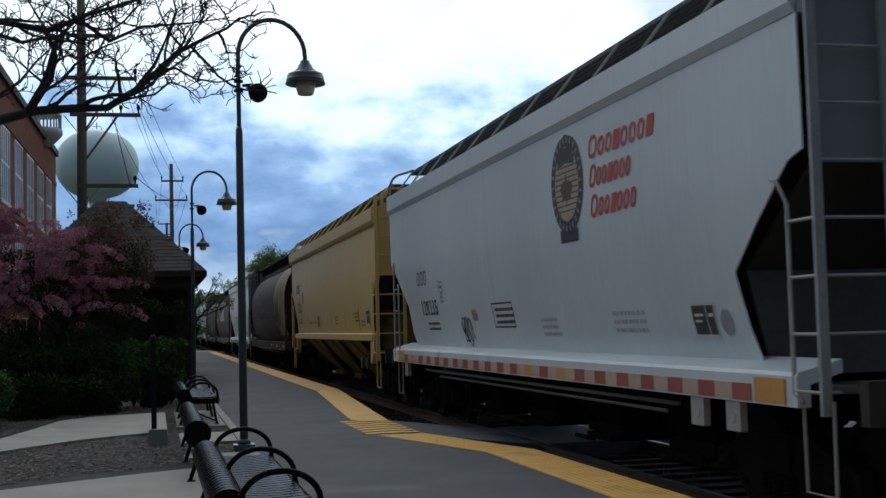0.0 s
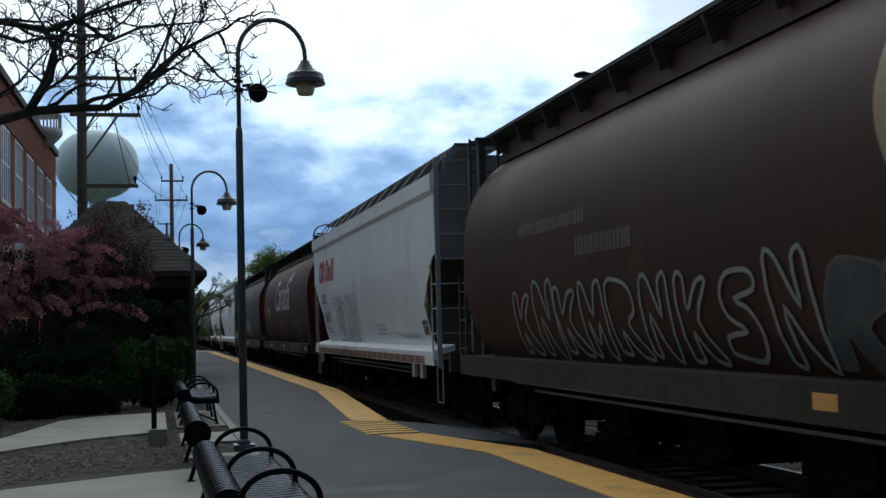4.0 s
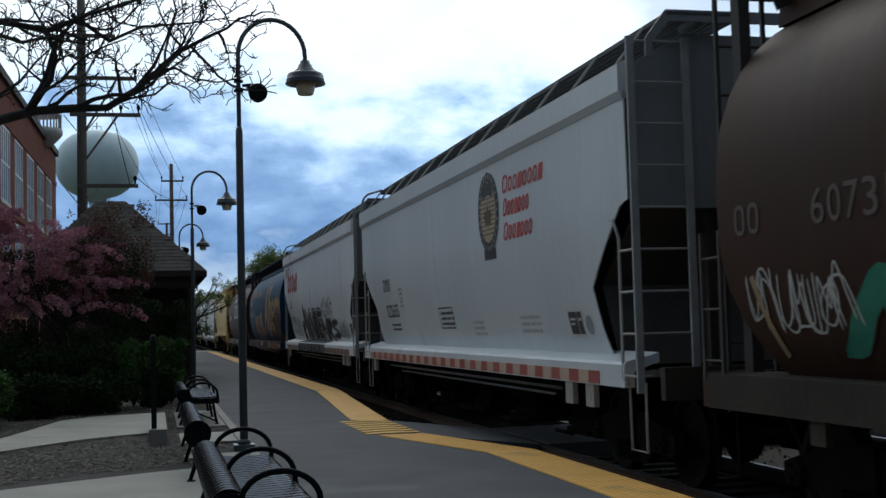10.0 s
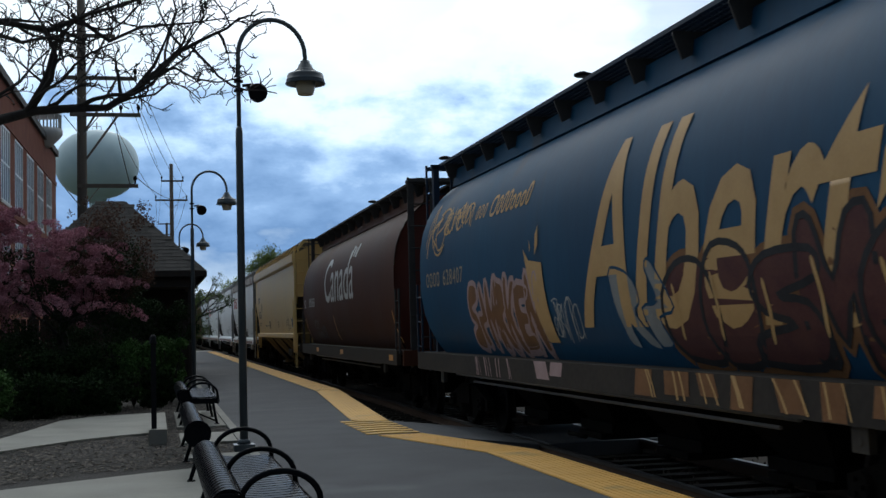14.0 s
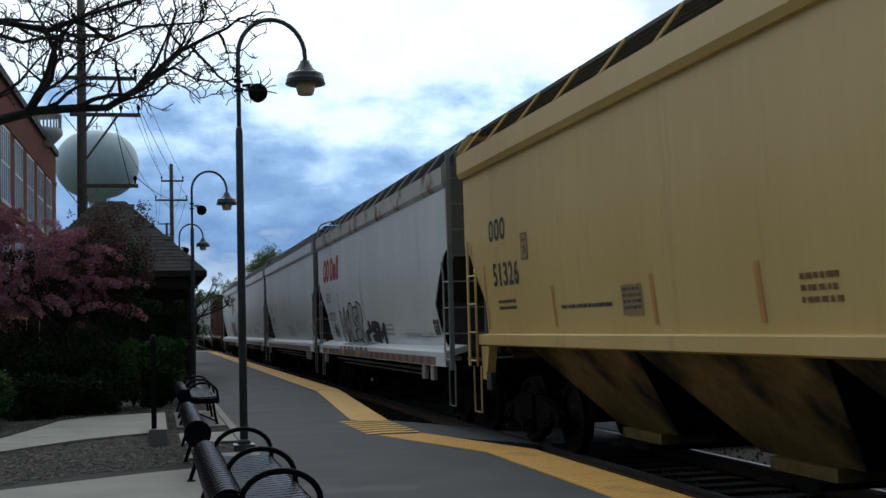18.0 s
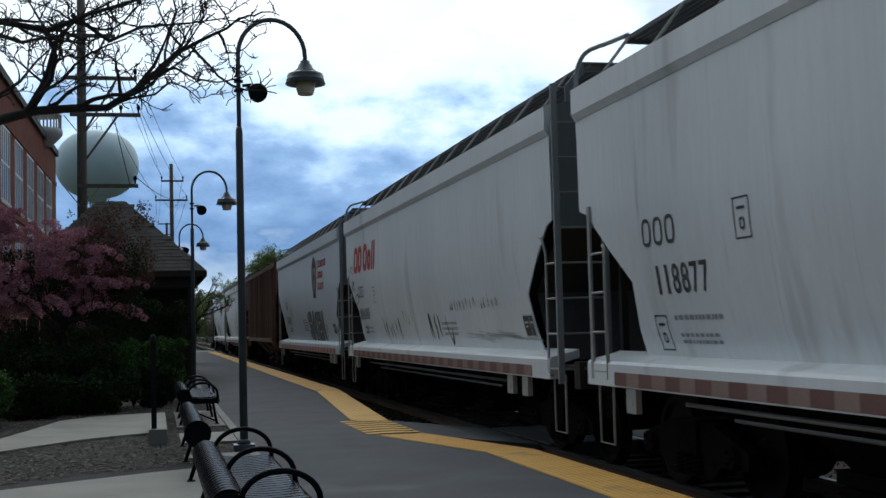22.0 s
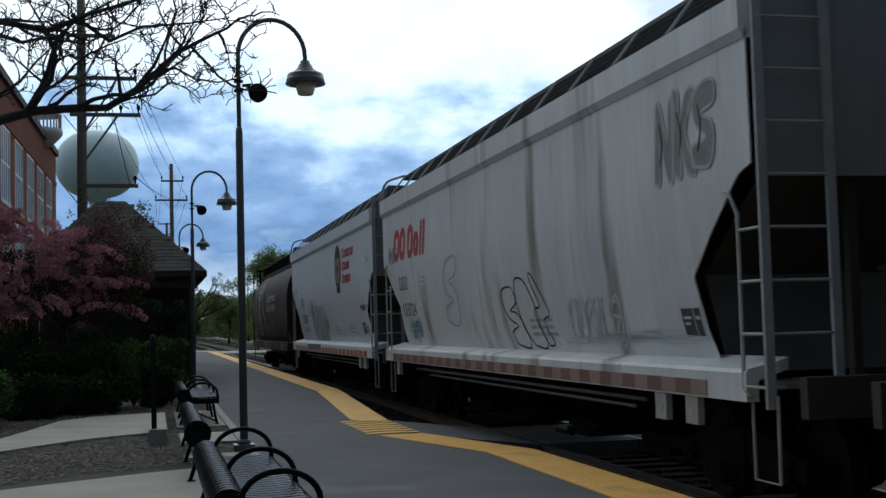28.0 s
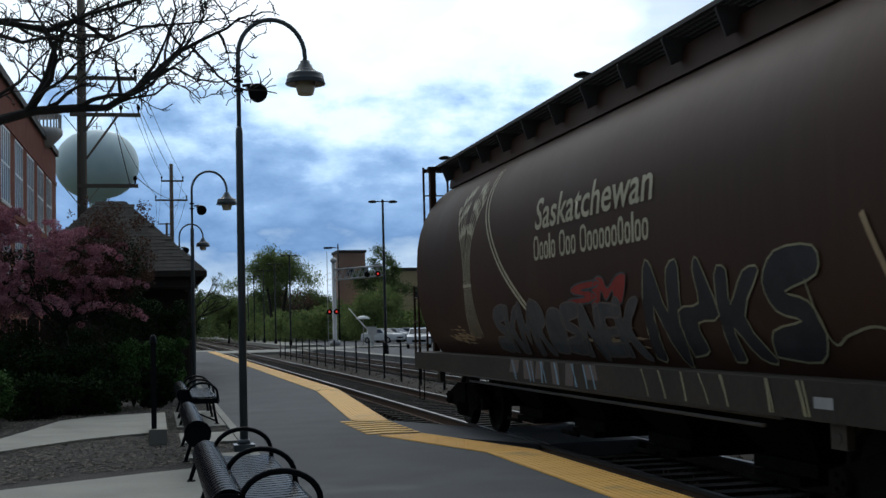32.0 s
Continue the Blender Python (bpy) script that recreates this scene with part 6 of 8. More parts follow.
    bm = bmesh.new()
    lathe(bm, [(0.16, 0), (0.16, 0.5), (0.09, 0.6), (0.065, h)], 8)
    part("pole", bm, M["black_metal"], t)
    for s in (-1, 1):
        bm = bmesh.new()
        tube(bm, [(0, 0, h - 0.12), (s * 0.35, 0, h - 0.10)], 0.035, 6)
        lathe(bm, [(0.10, 0.06), (0.26, 0.0), (0.27, -0.05), (0.2, -0.09)], 10, (s * 0.6, 0, h - 0.1))
        part("lamp_head", bm, M["black_metal"], t)


for y in (33.6, 51.2, 69.4, 120.2, 135.5, 150.0, 165.0, 176.0):
    far_lamp(y)


def parked_car(x, y, rz, paint, label):
    t = thing("parked_car", label, "car", "parked cars", (x, y, -0.10), rz)
    bm = bmesh.new()
    rows = []
    prof = [(-2.2, 0.35, 0.62), (-2.15, 0.3, 0.85), (-1.35, 0.28, 0.98), (-0.95, 0.28, 1.02), (-0.35, 0.28, 1.42), (0.9, 0.28, 1.46), (1.75, 0.28, 1.05), (2.1, 0.3, 0.98), (2.2, 0.35, 0.6)]
    for yv, zl, zt in prof:
        roofy = zt > 1.1
        pts = [(-0.85, zl), (-0.88, 0.6), (-0.86, min(zt, 0.95)), (-0.62 if roofy else -0.78, zt), (0.62 if roofy else 0.78, zt), (0.86, min(zt, 0.95)), (0.88, 0.6), (0.85, zl)]
        rows.append([bm.verts.new((px, yv, pz)) for px, pz in pts])
    for a, b in zip(rows, rows[1:]):
        for k in range(8):
            f = bm.faces.new((a[k], a[(k + 1) % 8], b[(k + 1) % 8], b[k]))
            f.smooth = False
    bm.faces.new(rows[0]), bm.faces.new(rows[-1][::-1])
    part("body", bm, paint, t)
    bm = bmesh.new()
    sheet(bm, [(-0.7, -0.92, 1.05), (0.7, -0.92, 1.05), (0.58, -0.42, 1.40), (-0.58, -0.42, 1.40)], (0, -0.012, 0.010))
    part("windscreen", bm, M["car_glass"], t)
    for s in (-1, 1):
        bm = bmesh.new()
        sheet(bm, [(s * 0.87, -0.75, 1.0), (s * 0.87, 1.6, 1.04), (s * 0.66, 0.95, 1.40), (s * 0.66, -0.25, 1.38)], (s * 0.014, 0, 0.006))
        part("side_window", bm, M["car_glass"], t)
        bm = bmesh.new()
        box(bm, s * 0.62 - 0.16, s * 0.62 + 0.16, -2.215, -2.10, 0.66, 0.80)
        part("headlight", bm, M["white_paint"], t)
        for yy in (-1.35, 1.35):
            bm = bmesh.new()
            tube(bm, [(s * 0.70, yy, 0.31), (s * 0.90, yy, 0.31)], 0.31, 14)
            w = part("wheel", bm, M["under"], t)
            bm = bmesh.new()
            tube(bm, [(s * 0.88, yy, 0.31), (s * 0.91, yy, 0.31)], 0.19, 10)
            part("rim", bm, M["galv"], w)
    bm = bmesh.new()
    box(bm, -0.5, 0.5, -2.212, -2.15, 0.45, 0.60)
    part("grille", bm, M["under"], t)


M["car_glass"] = material("tinted car glass", (0.02, 0.024, 0.03), (0.035, 0.04, 0.05), 0.08, bump=0)
car_white = material("white car paint", (0.66, 0.68, 0.70), (0.72, 0.74, 0.76), 0.2, bump=0)
car_silver = material("silver car paint", (0.35, 0.37, 0.40), (0.42, 0.44, 0.47), 0.25, 0.4, bump=0)
car_dark = material("dark blue car paint", (0.03, 0.04, 0.07), (0.05, 0.06, 0.09), 0.2, bump=0)
for x, y, rz, pt, lb in ((18.9, 88.0, -12, car_white, "white saloon parked nose-on by the platform"), (22.3, 121.0, 40, car_white, "white saloon parked at an angle beyond the road"), (24.6, 126.0, 48, car_silver, "silver saloon parked beside the white one"),
                         (27.2, 130.0, 62, car_white, "white estate parked by the shrubs"), (30.4, 125.0, 20, car_dark, "dark blue car by the waste container"), (21.9, 204.0, 55, car_white, "small white car far up the lot"),
                         (24.9, 212.0, 60, car_white, "white estate far up the lot"), (19.9, 196.0, 40, car_silver, "silver car far up the lot"), (28.2, 216.0, 70, car_silver, "pale silver car under the trees"), (34.5, 128.0, 15, car_white, "white car in the second row")):
    parked_car(x, y, rz, pt, lb)
bm = bmesh.new()
box(bm, -0.9, 0.9, -0.7, 0.7, 0, 1.5)
bmesh.ops.bevel(bm, geom=bm.edges[:], offset=0.06, segments=2)
solo("waste_container", bm, material("dark teal steel", (0.012, 0.03, 0.035), (0.02, 0.045, 0.05), 0.5), "dark teal steel waste container beside the cars", "waste container", at=(25.6, 116.0, -0.11))


def crossing_signal():
    t = thing("crossing_signal", "galvanised cantilever level-crossing signal with red lamps", "railway signal", at=(16.0, 111.0, -0.1))
    g = M["cant"] = material("galvanised steel", (0.34, 0.35, 0.36), (0.46, 0.47, 0.48), 0.5, 0.3)
    bm = bmesh.new()
    lathe(bm, [(0.5, 0), (0.5, 0.5), (0.2, 0.55), (0.19, 7.6)], 10)
    part("mast", bm, g, t)
    bm = bmesh.new()
    for yy in (-0.4, 0.4):
        for z in (6.0, 6.95):
            tube(bm, [(0, yy, z), (4.5, yy, z + 0.35)], 0.07, 6)
        for k in range(8):
            x = 0.55 * k
            tube(bm, [(x, yy, 6.0 + 0.078 * x), (x + 0.28, yy, 6.95 + 0.078 * x), (x + 0.55, yy, 6.0 + 0.078 * (x + 0.55))], 0.04, 5)
    part("truss_arm", bm, g, t)
    red = glow("red signal lamp", (0.85, 0.05, 0.04), 0.55)
    for x, z in ((4.0, 6.5), (3.0, 6.45), (-0.55, 3.1), (0.1, 3.1)):
        bm = bmesh.new()
        tube(bm, [(x, -0.55, z), (x, -0.62, z)], 0.26, 14)
        h = part("lamp_hood", bm, M["under"], t)
        if x not in (3.0,):
            bm = bmesh.new()
            tube(bm, [(x, -0.62, z), (x, -0.66, z)], 0.10, 12)
            part("lamp_lens", bm, red, h, "lit red lens")
    bm = bmesh.new()
    for k in range(12):
        tube(bm, [(-0.6, 0, 0.6 + 0.55 * k), (-0.25, 0, 0.6 + 0.55 * k)], 0.025, 4)
    tube(bm, [(-0.6, 0, 0.3), (-0.6, 0, 8.6)], 0.03, 5)
    part("service_ladder", bm, g, t)
    bm = bmesh.new()
    lathe(bm, [(0.15, 7.6), (0.3, 7.7), (0.3, 7.9), (0.1, 8.1)], 10)
    part("bell", bm, g, t)
    t2 = thing("crossing_gate", "white level-crossing gate machine with a raised arm", "crossing gate", at=(18.2, 104.0, -0.1))
    bm = bmesh.new()
    box(bm, -0.15, 0.15, -0.15, 0.15, 0, 1.2)
    box(bm, -0.38, 0.38, -0.3, 0.3, 0.95, 1.65)
    bmesh.ops.bevel(bm, geom=bm.edges[:], offset=0.05, segments=1)
    part("machine", bm, M["stone_trim"], t2)
    bm = bmesh.new()
    tube(bm, [(-0.38, 0, 1.4), (-2.0, 0, 3.3)], 0.06, 6, 0.035)
    part("gate_arm", bm, M["white_paint"], t2)
    t3 = thing("lot_parasol", "white domed cover on a thin post", "parasol", at=(18.3, 109.0, -0.1))
    bm = bmesh.new()
    lathe(bm, [(0.66, 2.35), (0.64, 2.42), (0.4, 2.6), (0.05, 2.68)], 14)
    part("cover", bm, M["white_paint"], t3)
    bm = bmesh.new()
    tube(bm, [(0, 0, 0), (0, 0, 2.5)], 0.04, 6)
    part("post", bm, M["galv"], t3)
    t4 = thing("street_light", "tall dark cobra-head street light", "street lamp", at=(17.62, 119.0, -0.1))
    bm = bmesh.new()
    tube(bm, [(0, 0, 0), (0, 0, 9.9)], 0.09, 7, 0.06)
    part("pole", bm, M["black_metal"], t4)
    bm = bmesh.new()
    tube(bm, [(0, 0, 9.5), (-0.7, 0, 9.55)], 0.04, 5)
    box(bm, -1.4, -0.6, -0.15, 0.15, 9.42, 9.6)
    part("lamp_head", bm, M["black_metal"], t4)


crossing_signal()


def far_building(name, x0, x1, y, depth, h, mat, label, wins):
    t = thing(name, label, "building", "", (x0, y, -0.5))
    bm = bmesh.new()
    box(bm, 0, x1 - x0, 0, depth, 0, h)
    part("wall", bm, mat, t)
    bm = bmesh.new()
    box(bm, -0.2, x1 - x0 + 0.2, -0.2, depth + 0.2, h, h + 0.5)
    part("roof", bm, M["sooty"], t)
    for wx, wz in wins:
        bm = bmesh.new()
        box(bm, wx, wx + 1.4, -0.06, 0.02, wz, wz + 1.6)
        part("window", bm, M["car_glass"], t)


tan_wall = material("tan rendered wall", (0.50, 0.385, 0.225), (0.58, 0.45, 0.28), 0.9, scale=0.3, fine=2)
dark_brick = material("brown brick wall", (0.31, 0.20, 0.155), (0.38, 0.255, 0.20), 0.9, scale=0.3, fine=3)
far_building("brick_block", 32.6, 37.6, 220, 7, 15.7, dark_brick, "brown brick block rising behind the trees", [(1.5 + 2.6 * k, 11.5) for k in range(3)])
far_building("tan_building", 36.0, 90.0, 185, 30, 10.6, tan_wall, "flat-roofed tan building behind the car park", [(3 + 4 * k, 6.5) for k in range(11)])


def leafy_tree(x, y, h, r_crown, seed, mat, label, per=700, size=0.16, bare=0.3, trunks=1, limbs=(0.3, 0.55), reach=(0.28, 0.42)):
    t = thing("tree", label, "tree", "trees across the tracks", (x, y, -0.4))
    r = random.Random(seed)
    tips = []
    for q in range(trunks):
        bm = bmesh.new()
        ox = (q - (trunks - 1) / 2) * 1.2
        tube(bm, limb_points((ox * 0.5, 0, 0), (ox * 0.1, 0, 1), h * max(0.55, limbs[1]), 6, 0.06, r), h * 0.02, 8, h * 0.012)
        part("trunk", bm, M["bark"], t)
        for k in range(7):
            bm = bmesh.new()
            a = r.uniform(0, 6.28)
            grow(bm, limb_points((ox, 0, h * r.uniform(*limbs)), (math.cos(a), math.sin(a), r.uniform(0.5, 1.4)), h * r.uniform(*reach), 6, 0.18, r), h * 0.009, 1, r, tips, 0.2, 0.0, 1.4, (0.4, 1.0), 0.02)
            part("limb", bm, M["bark"], t)
    blobs = [(p.x * 1.0, p.y, min(p.z, h), r.uniform(0.10, 0.2) * r_crown, 0.8) for p in tips]
    for k in range(26):
        a, q = r.uniform(0, 6.28), r.random() ** 0.5
        blobs.append((r_crown * q * math.cos(a), r_crown * 0.8 * q * math.sin(a), h * r.uniform(bare, 0.97 - 0.25 * q * q), r.uniform(0.16, 0.3) * r_crown, 0.75))
    g = np.random.RandomState(seed)
    pts = np.concatenate([np.array([[bx, by, bz]]) + g.normal(size=(int(per * 0.25 * (rad / (r_crown * 0.22)) ** 2), 3)) * rad * np.array([[0.62, 0.62, 0.5]]) for bx, by, bz, rad, _ in blobs])
    piece("crown", leaf_mesh("crown", pts, size, mat, seed), t)
    return t


M["spring_dark"] = material("mid green leaf", (0.05, 0.082, 0.026), (0.10, 0.14, 0.045), 0.7, island=True, object_random=0.9, bump=0, leaf=0.45)
leafy_tree(16.4, 170, 13.4, 5.0, 71, M["spring"], "tall spreading tree with thin spring foliage and bare trunks", 1300, 0.12, 0.62, 2, (0.60, 0.76), (0.22, 0.32))
leafy_tree(19.2, 205, 10.0, 4.6, 81, M["spring_dark"], "dense mid green tree beyond the far lights", 1100, 0.16, 0.05)
leafy_tree(26.0, 212, 10.6, 5.0, 82, M["spring_dark"], "dense mid green tree behind the parked cars", 1100, 0.16, 0.05)
leafy_tree(27.8, 150, 12.4, 3.4, 72, M["spring_dark"], "full green tree behind the car park", 1300, 0.12, 0.12)
leafy_tree(25.0, 140, 7.0, 3.6, 73, M["spring"], "fresh green tree by the car park", 1300, 0.11, 0.1)
leafy_tree(33.0, 138, 5.2, 3.6, 74, M["spring"], "fresh green tree by the tan building", 700, 0.18, 0.1)
leafy_tree(38.0, 142, 5.0, 3.6, 75, M["spring_dark"], "rounded green tree by the tan building", 700, 0.18, 0.1)
leafy_tree(22.0, 190, 9.5, 3.2, 76, M["bud_leaf"], "sparse budding tree with a bare crown", 60, 0.16, 0.4, 2)
leafy_tree(11.0, 190, 9.5, 4.0, 77, M["spring"], "green tree beside the tracks", 1200, 0.13, 0.06)
leafy_tree(14.0, 230, 8.5, 5.0, 78, M["spring_dark"], "mid green tree far along the line", 1200, 0.15, 0.05)
leafy_tree(1.75, 60, 5.4, 1.0, 79, M["spring_dark"], "small dark tree behind the station", 330, 0.045, 0.3)


def far_wood():
    r = random.Random(91)
    for nm, mat, rng, lab in (("woodland", M["spring_dark"], ((5, 70), (232, 330), (7, 12)), "belt of mixed green woodland far down the line"),
                              ("hedgerow", M["spring"], ((13, 75), (150, 180), (2.5, 6.0)), "bright green shrubs along the car park edge"),
                              ("lineside_scrub", M["spring_dark"], ((-8, 1.0), (108, 300), (2.0, 5.0)), "dark scrub beside the far track")):
        blobs = []
        for k in range(300):
            h = r.uniform(*rng[2])
            x, y = r.uniform(*rng[0]), r.uniform(*rng[1])
            for q in range(3):
                blobs.append((x + r.gauss(0, 1.0), y + r.gauss(0, 1), h * r.uniform(0.15, 0.85) - 0.4, r.uniform(0.8, 1.6), 0.9))
        bm = leaf_mesh(nm, clump_points(blobs, 60, 5, 0.2), 0.27, mat, 6)
        tagged(new(nm, bm), lab, "woodland" if nm == "woodland" else "shrubs", kind="stuff")


far_wood()


# ---- lettering and graffiti on the near side of the cars ----
def on_side(kind, y, z, off):
    return Vector((-(side_x(kind, z) + off), y, z))


def block(bm, kind, y0, y1, z0, z1, off=0.006, shear=0.0):
    """A filled patch on the side; y0 is the end away from the camera."""
    rows = max(1, int((z1 - z0) / 0.12))
    prev = None
    for k in range(rows + 1):
        z = z0 + (z1 - z0) * k / rows
        s = -shear * (z - z0)
        cur = [bm.verts.new(on_side(kind, y0 + s, z, off)), bm.verts.new(on_side(kind, y1 + s, z, off))]
        if prev:
            bm.faces.new((prev[0], prev[1], cur[1], cur[0]))
        prev = cur


def smooth_line(pts, n=6):
    out = []
    for i in range(len(pts) - 1):
        p0, p1, p2, p3 = (np.array(pts[j]) for j in (max(0, i - 1), i, i + 1, min(len(pts) - 1, i + 2)))
        for k in range(n):
            t = k / n
            out.append(0.5 * (2 * p1 + (p2 - p0) * t + (2 * p0 - 5 * p1 + 4 * p2 - p3) * t * t + (3 * p1 - p0 - 3 * p2 + p3) * t ** 3))
    out.append(np.array(pts[-1]))
    return out


def ribbon(bm, kind, pts, w, off=0.007, taper=True):
    prev = None
    m = len(pts)
    for i, p in enumerate(pts):
        d = np.array(pts[min(i + 1, m - 1)]) - np.array(pts[max(i - 1, 0)])
        q = np.hypot(*d) or 1.0
        nn = np.array((-d[1], d[0])) / q * w / 2
        if taper and (i == 0 or i == m - 1):
            nn = nn * 0.35
        cur = [bm.verts.new(on_side(kind, *(p + nn), off)), bm.verts.new(on_side(kind, *(p - nn), off))]
        if prev:
            bm.faces.new((prev[0], prev[1], cur[1], cur[0]))
        prev = cur


def marking(car, name, mat, draw, label=""):
    bm = bmesh.new()
    draw(bm)
    me = bpy.data.meshes.new(name)
    bm.to_mesh(me)
    bm.free()
    me.materials.append(mat)
    return piece(name, me, car, label=label)


def lettering(car, kind, text, y, z, height, mat, length=None, shear=0.0, name="lettering", bold=0.0, off=0.007):
    """Words painted on the side, starting at y and running towards the camera."""
    cu = bpy.data.curves.new("text", "FONT")
    cu.body, cu.size, cu.shear, cu.offset = text, 1.0, shear, bold
    cu.resolution_u = 3
    ob = bpy.data.objects.new("text", cu)
    me = bpy.data.meshes.new_from_object(ob)
    bpy.data.objects.remove(ob)
    bm = bmesh.new()
    bm.from_mesh(me)
    bpy.data.meshes.remove(me)
    us = [v.co.x for v in bm.verts]
    u0, u1 = min(us), max(us)
    k = height / 0.69
    ku = (length / (u1 - u0)) if length else k
    if kind != "slab" or height > 0.4:
        for i in range(1, int(height * 2 / 0.11)):
            bmesh.ops.bisect_plane(bm, geom=bm.verts[:] + bm.edges[:] + bm.faces[:], plane_co=(0, -0.25 + i * 0.11 / k, 0), plane_no=(0, 1, 0))
    for v in bm.verts:
        v.co = on_side(kind, y - (v.co.x - u0) * ku, z + v.co.y * k, off)
    me = bpy.data.meshes.new(name)
    bm.to_mesh(me)
    bm.free()
    me.materials.append(mat)
    return piece(name, me, car)


STROKES = [[(0, 1), (0.02, 0.25), (0.4, 0), (0.78, 0.25), (0.8, 1)], [(0, 0), (0.05, 0.75), (0.4, 1), (0.75, 0.75), (0.8, 0)],
           [(0.4, 1), (0.05, 0.75), (0.02, 0.3), (0.4, 0), (0.76, 0.3), (0.74, 0.75), (0.38, 1.02)],
           [(0.8, 0.85), (0.4, 1), (0.05, 0.78), (0.3, 0.52), (0.7, 0.4), (0.78, 0.15), (0.4, 0), (0, 0.12)],
           [(0, 0), (0.08, 1), (0.66, 0.05), (0.82, 1)], [(0, 0.1), (0.3, 1.1), (0.48, 0.4), (0.82, 0.95), (0.9, 0)],
           [(0.05, 1), (0.1, 0.02), (0.2, 0.5), (0.7, 0.85), (0.25, 0.5), (0.8, 0)]]


def scrawl(car, kind, y0, y1, z0, z1, letters, w, mat, seed, label, outline=None, ow=0.05, rough=0.35, off=0.007):
    """Sprayed strokes that mean nothing."""
    r = random.Random(seed)
    lines = []
    cw = (y0 - y1) / letters
    for k in range(letters):
        a = y0 - cw * k
        h = (z1 - z0) * r.uniform(0.8, 1.0)
        zb = z0 + (z1 - z0 - h) * r.random()
        for q in range(2 if w < 0.08 else 1):
            form = r.choice(STROKES)
            lean = r.uniform(-0.25, 0.45)
            flip = r.random() < 0.5
            wide = r.uniform(1.0, 1.9)
            pts = [(a - cw * (((0.8 - fx) if flip else fx) * wide + lean * fz + r.uniform(-rough, rough) * 0.35), max(1.33 if kind == "slab" else 1.27, zb + h * (fz + r.uniform(-0.15, 0.15)))) for fx, fz in form]
            lines.append(smooth_line(pts))
    for l in lines:
        if outline:
            marking(car, "graffiti_outline", outline, lambda bm: ribbon(bm, kind, l, w + 2 * ow, off - 0.0025), label)
        marking(car, "graffiti", mat, lambda bm: ribbon(bm, kind, l, w, off), label)


def slashes(car, kind, y0, y1, z0, z1, n, w, mat, seed, label, lean=0.25):
    """Quick sharp tag strokes: thin hooks and slashes that swell in the middle, with gaps between."""
    r = random.Random(seed)
    cw = (y0 - y1) / n
    for k in range(n):
        y, h = y0 - cw * (k + r.uniform(0.0, 0.25)), (z1 - z0) * r.uniform(0.55, 1.0)
        zb = z0 + (z1 - z0 - h) * r.random()
        d = cw * r.uniform(0.25, 0.55)
        form = r.choice(([(0, 1), (0.35, 0.1), (0.55, 0.0), (1.1, 0.55)], [(0, 0.9), (0.1, 0.1), (0.5, 0.0), (0.7, 0.95)], [(0.1, 0), (0.0, 0.95), (0.6, 0.45), (0.8, 0.0)],
                         [(0.0, 1), (0.5, 0.5), (0.9, 0.0)], [(0.7, 0.95), (0.1, 0.7), (0.65, 0.35), (0.1, 0.0)]))
        pts = smooth_line([(y - d * (fx + lean * fz) + r.uniform(-0.01, 0.01), zb + h * fz) for fx, fz in form], 5)

        def draw(bm):
            m, prev = len(pts), None
            for i, p in enumerate(pts):
                q = np.array(pts[min(i + 1, m - 1)]) - np.array(pts[max(i - 1, 0)])
                half_w = w * (0.18 + 0.82 * math.sin(math.pi * (i + 0.4) / m)) / 2
                nn = np.array((-q[1], q[0])) / (np.hypot(*q) or 1.0) * half_w
                cur = [bm.verts.new(on_side(kind, *(np.array(p) + nn), 0.007)), bm.verts.new(on_side(kind, *(np.array(p) - nn), 0.007))]
                if prev:
                    bm.faces.new((prev[0], prev[1], cur[1], cur[0]))
                prev = cur
        marking(car, "graffiti", mat, draw, label)


def stencils(car, kind, y, z, w, rows, mat, seed=0, gap=0.085):
    """Small rows of unreadable stencilling."""
    r = random.Random(seed)

    def draw(bm):
        for k in range(rows):
            yy = y
            while yy > y - w:
                q = r.uniform(0.03, 0.09)
                block(bm, kind, yy, yy - q, z - k * gap, z - k * gap + gap * 0.5)
                yy -= q + r.uniform(0.015, 0.04)
    marking(car, "stencil", mat, draw)["kind"] = "stuff"


def placard(car, kind, y, z, w=0.6, h=0.3):
    marking(car, "placard", M["mark_black"], lambda bm: block(bm, kind, y, y - w, z, z + h, 0.006), "black consolidated stencil panel with white rims")

    def rim(bm):
        for a in ((y, y - w, z + h - 0.02, z + h), (y, y - w, z, z + 0.03), (y, y - 0.02, z, z + h), (y - w + 0.02, y - w, z, z + h), (y - w * 0.62, y - w * 0.65, z, z + h), (y - 0.06, y - w * 0.5, z + h * 0.62, z + h * 0.7),
                  (y - 0.06, y - w * 0.4, z + h * 0.45, z + h * 0.52), (y - w * 0.72, y - w * 0.9, z + h * 0.6, z + h * 0.7)):
            block(bm, kind, *a, 0.0085)
    marking(car, "placard_rim", M["mark_white"], rim)


def crest(car, kind, y, z, rx, rz):
    """A round crest: dark ring, tan field and a few dark plain shapes."""
    def oval(bm, a, b, off, c=0.0):
        n, rows = 28, 18
        for k in range(rows):
            t0, t1 = -1 + 2 * k / rows, -1 + 2 * (k + 1) / rows
            q0, q1 = math.sqrt(max(0, 1 - t0 * t0)), math.sqrt(max(0, 1 - t1 * t1))
            vs = [bm.verts.new(on_side(kind, y + s * a * q, z + c + b * t, off)) for s, q, t in ((1, q0, t0), (-1, q0, t0), (-1, q1, t1), (1, q1, t1))]
            bm.faces.new(vs)
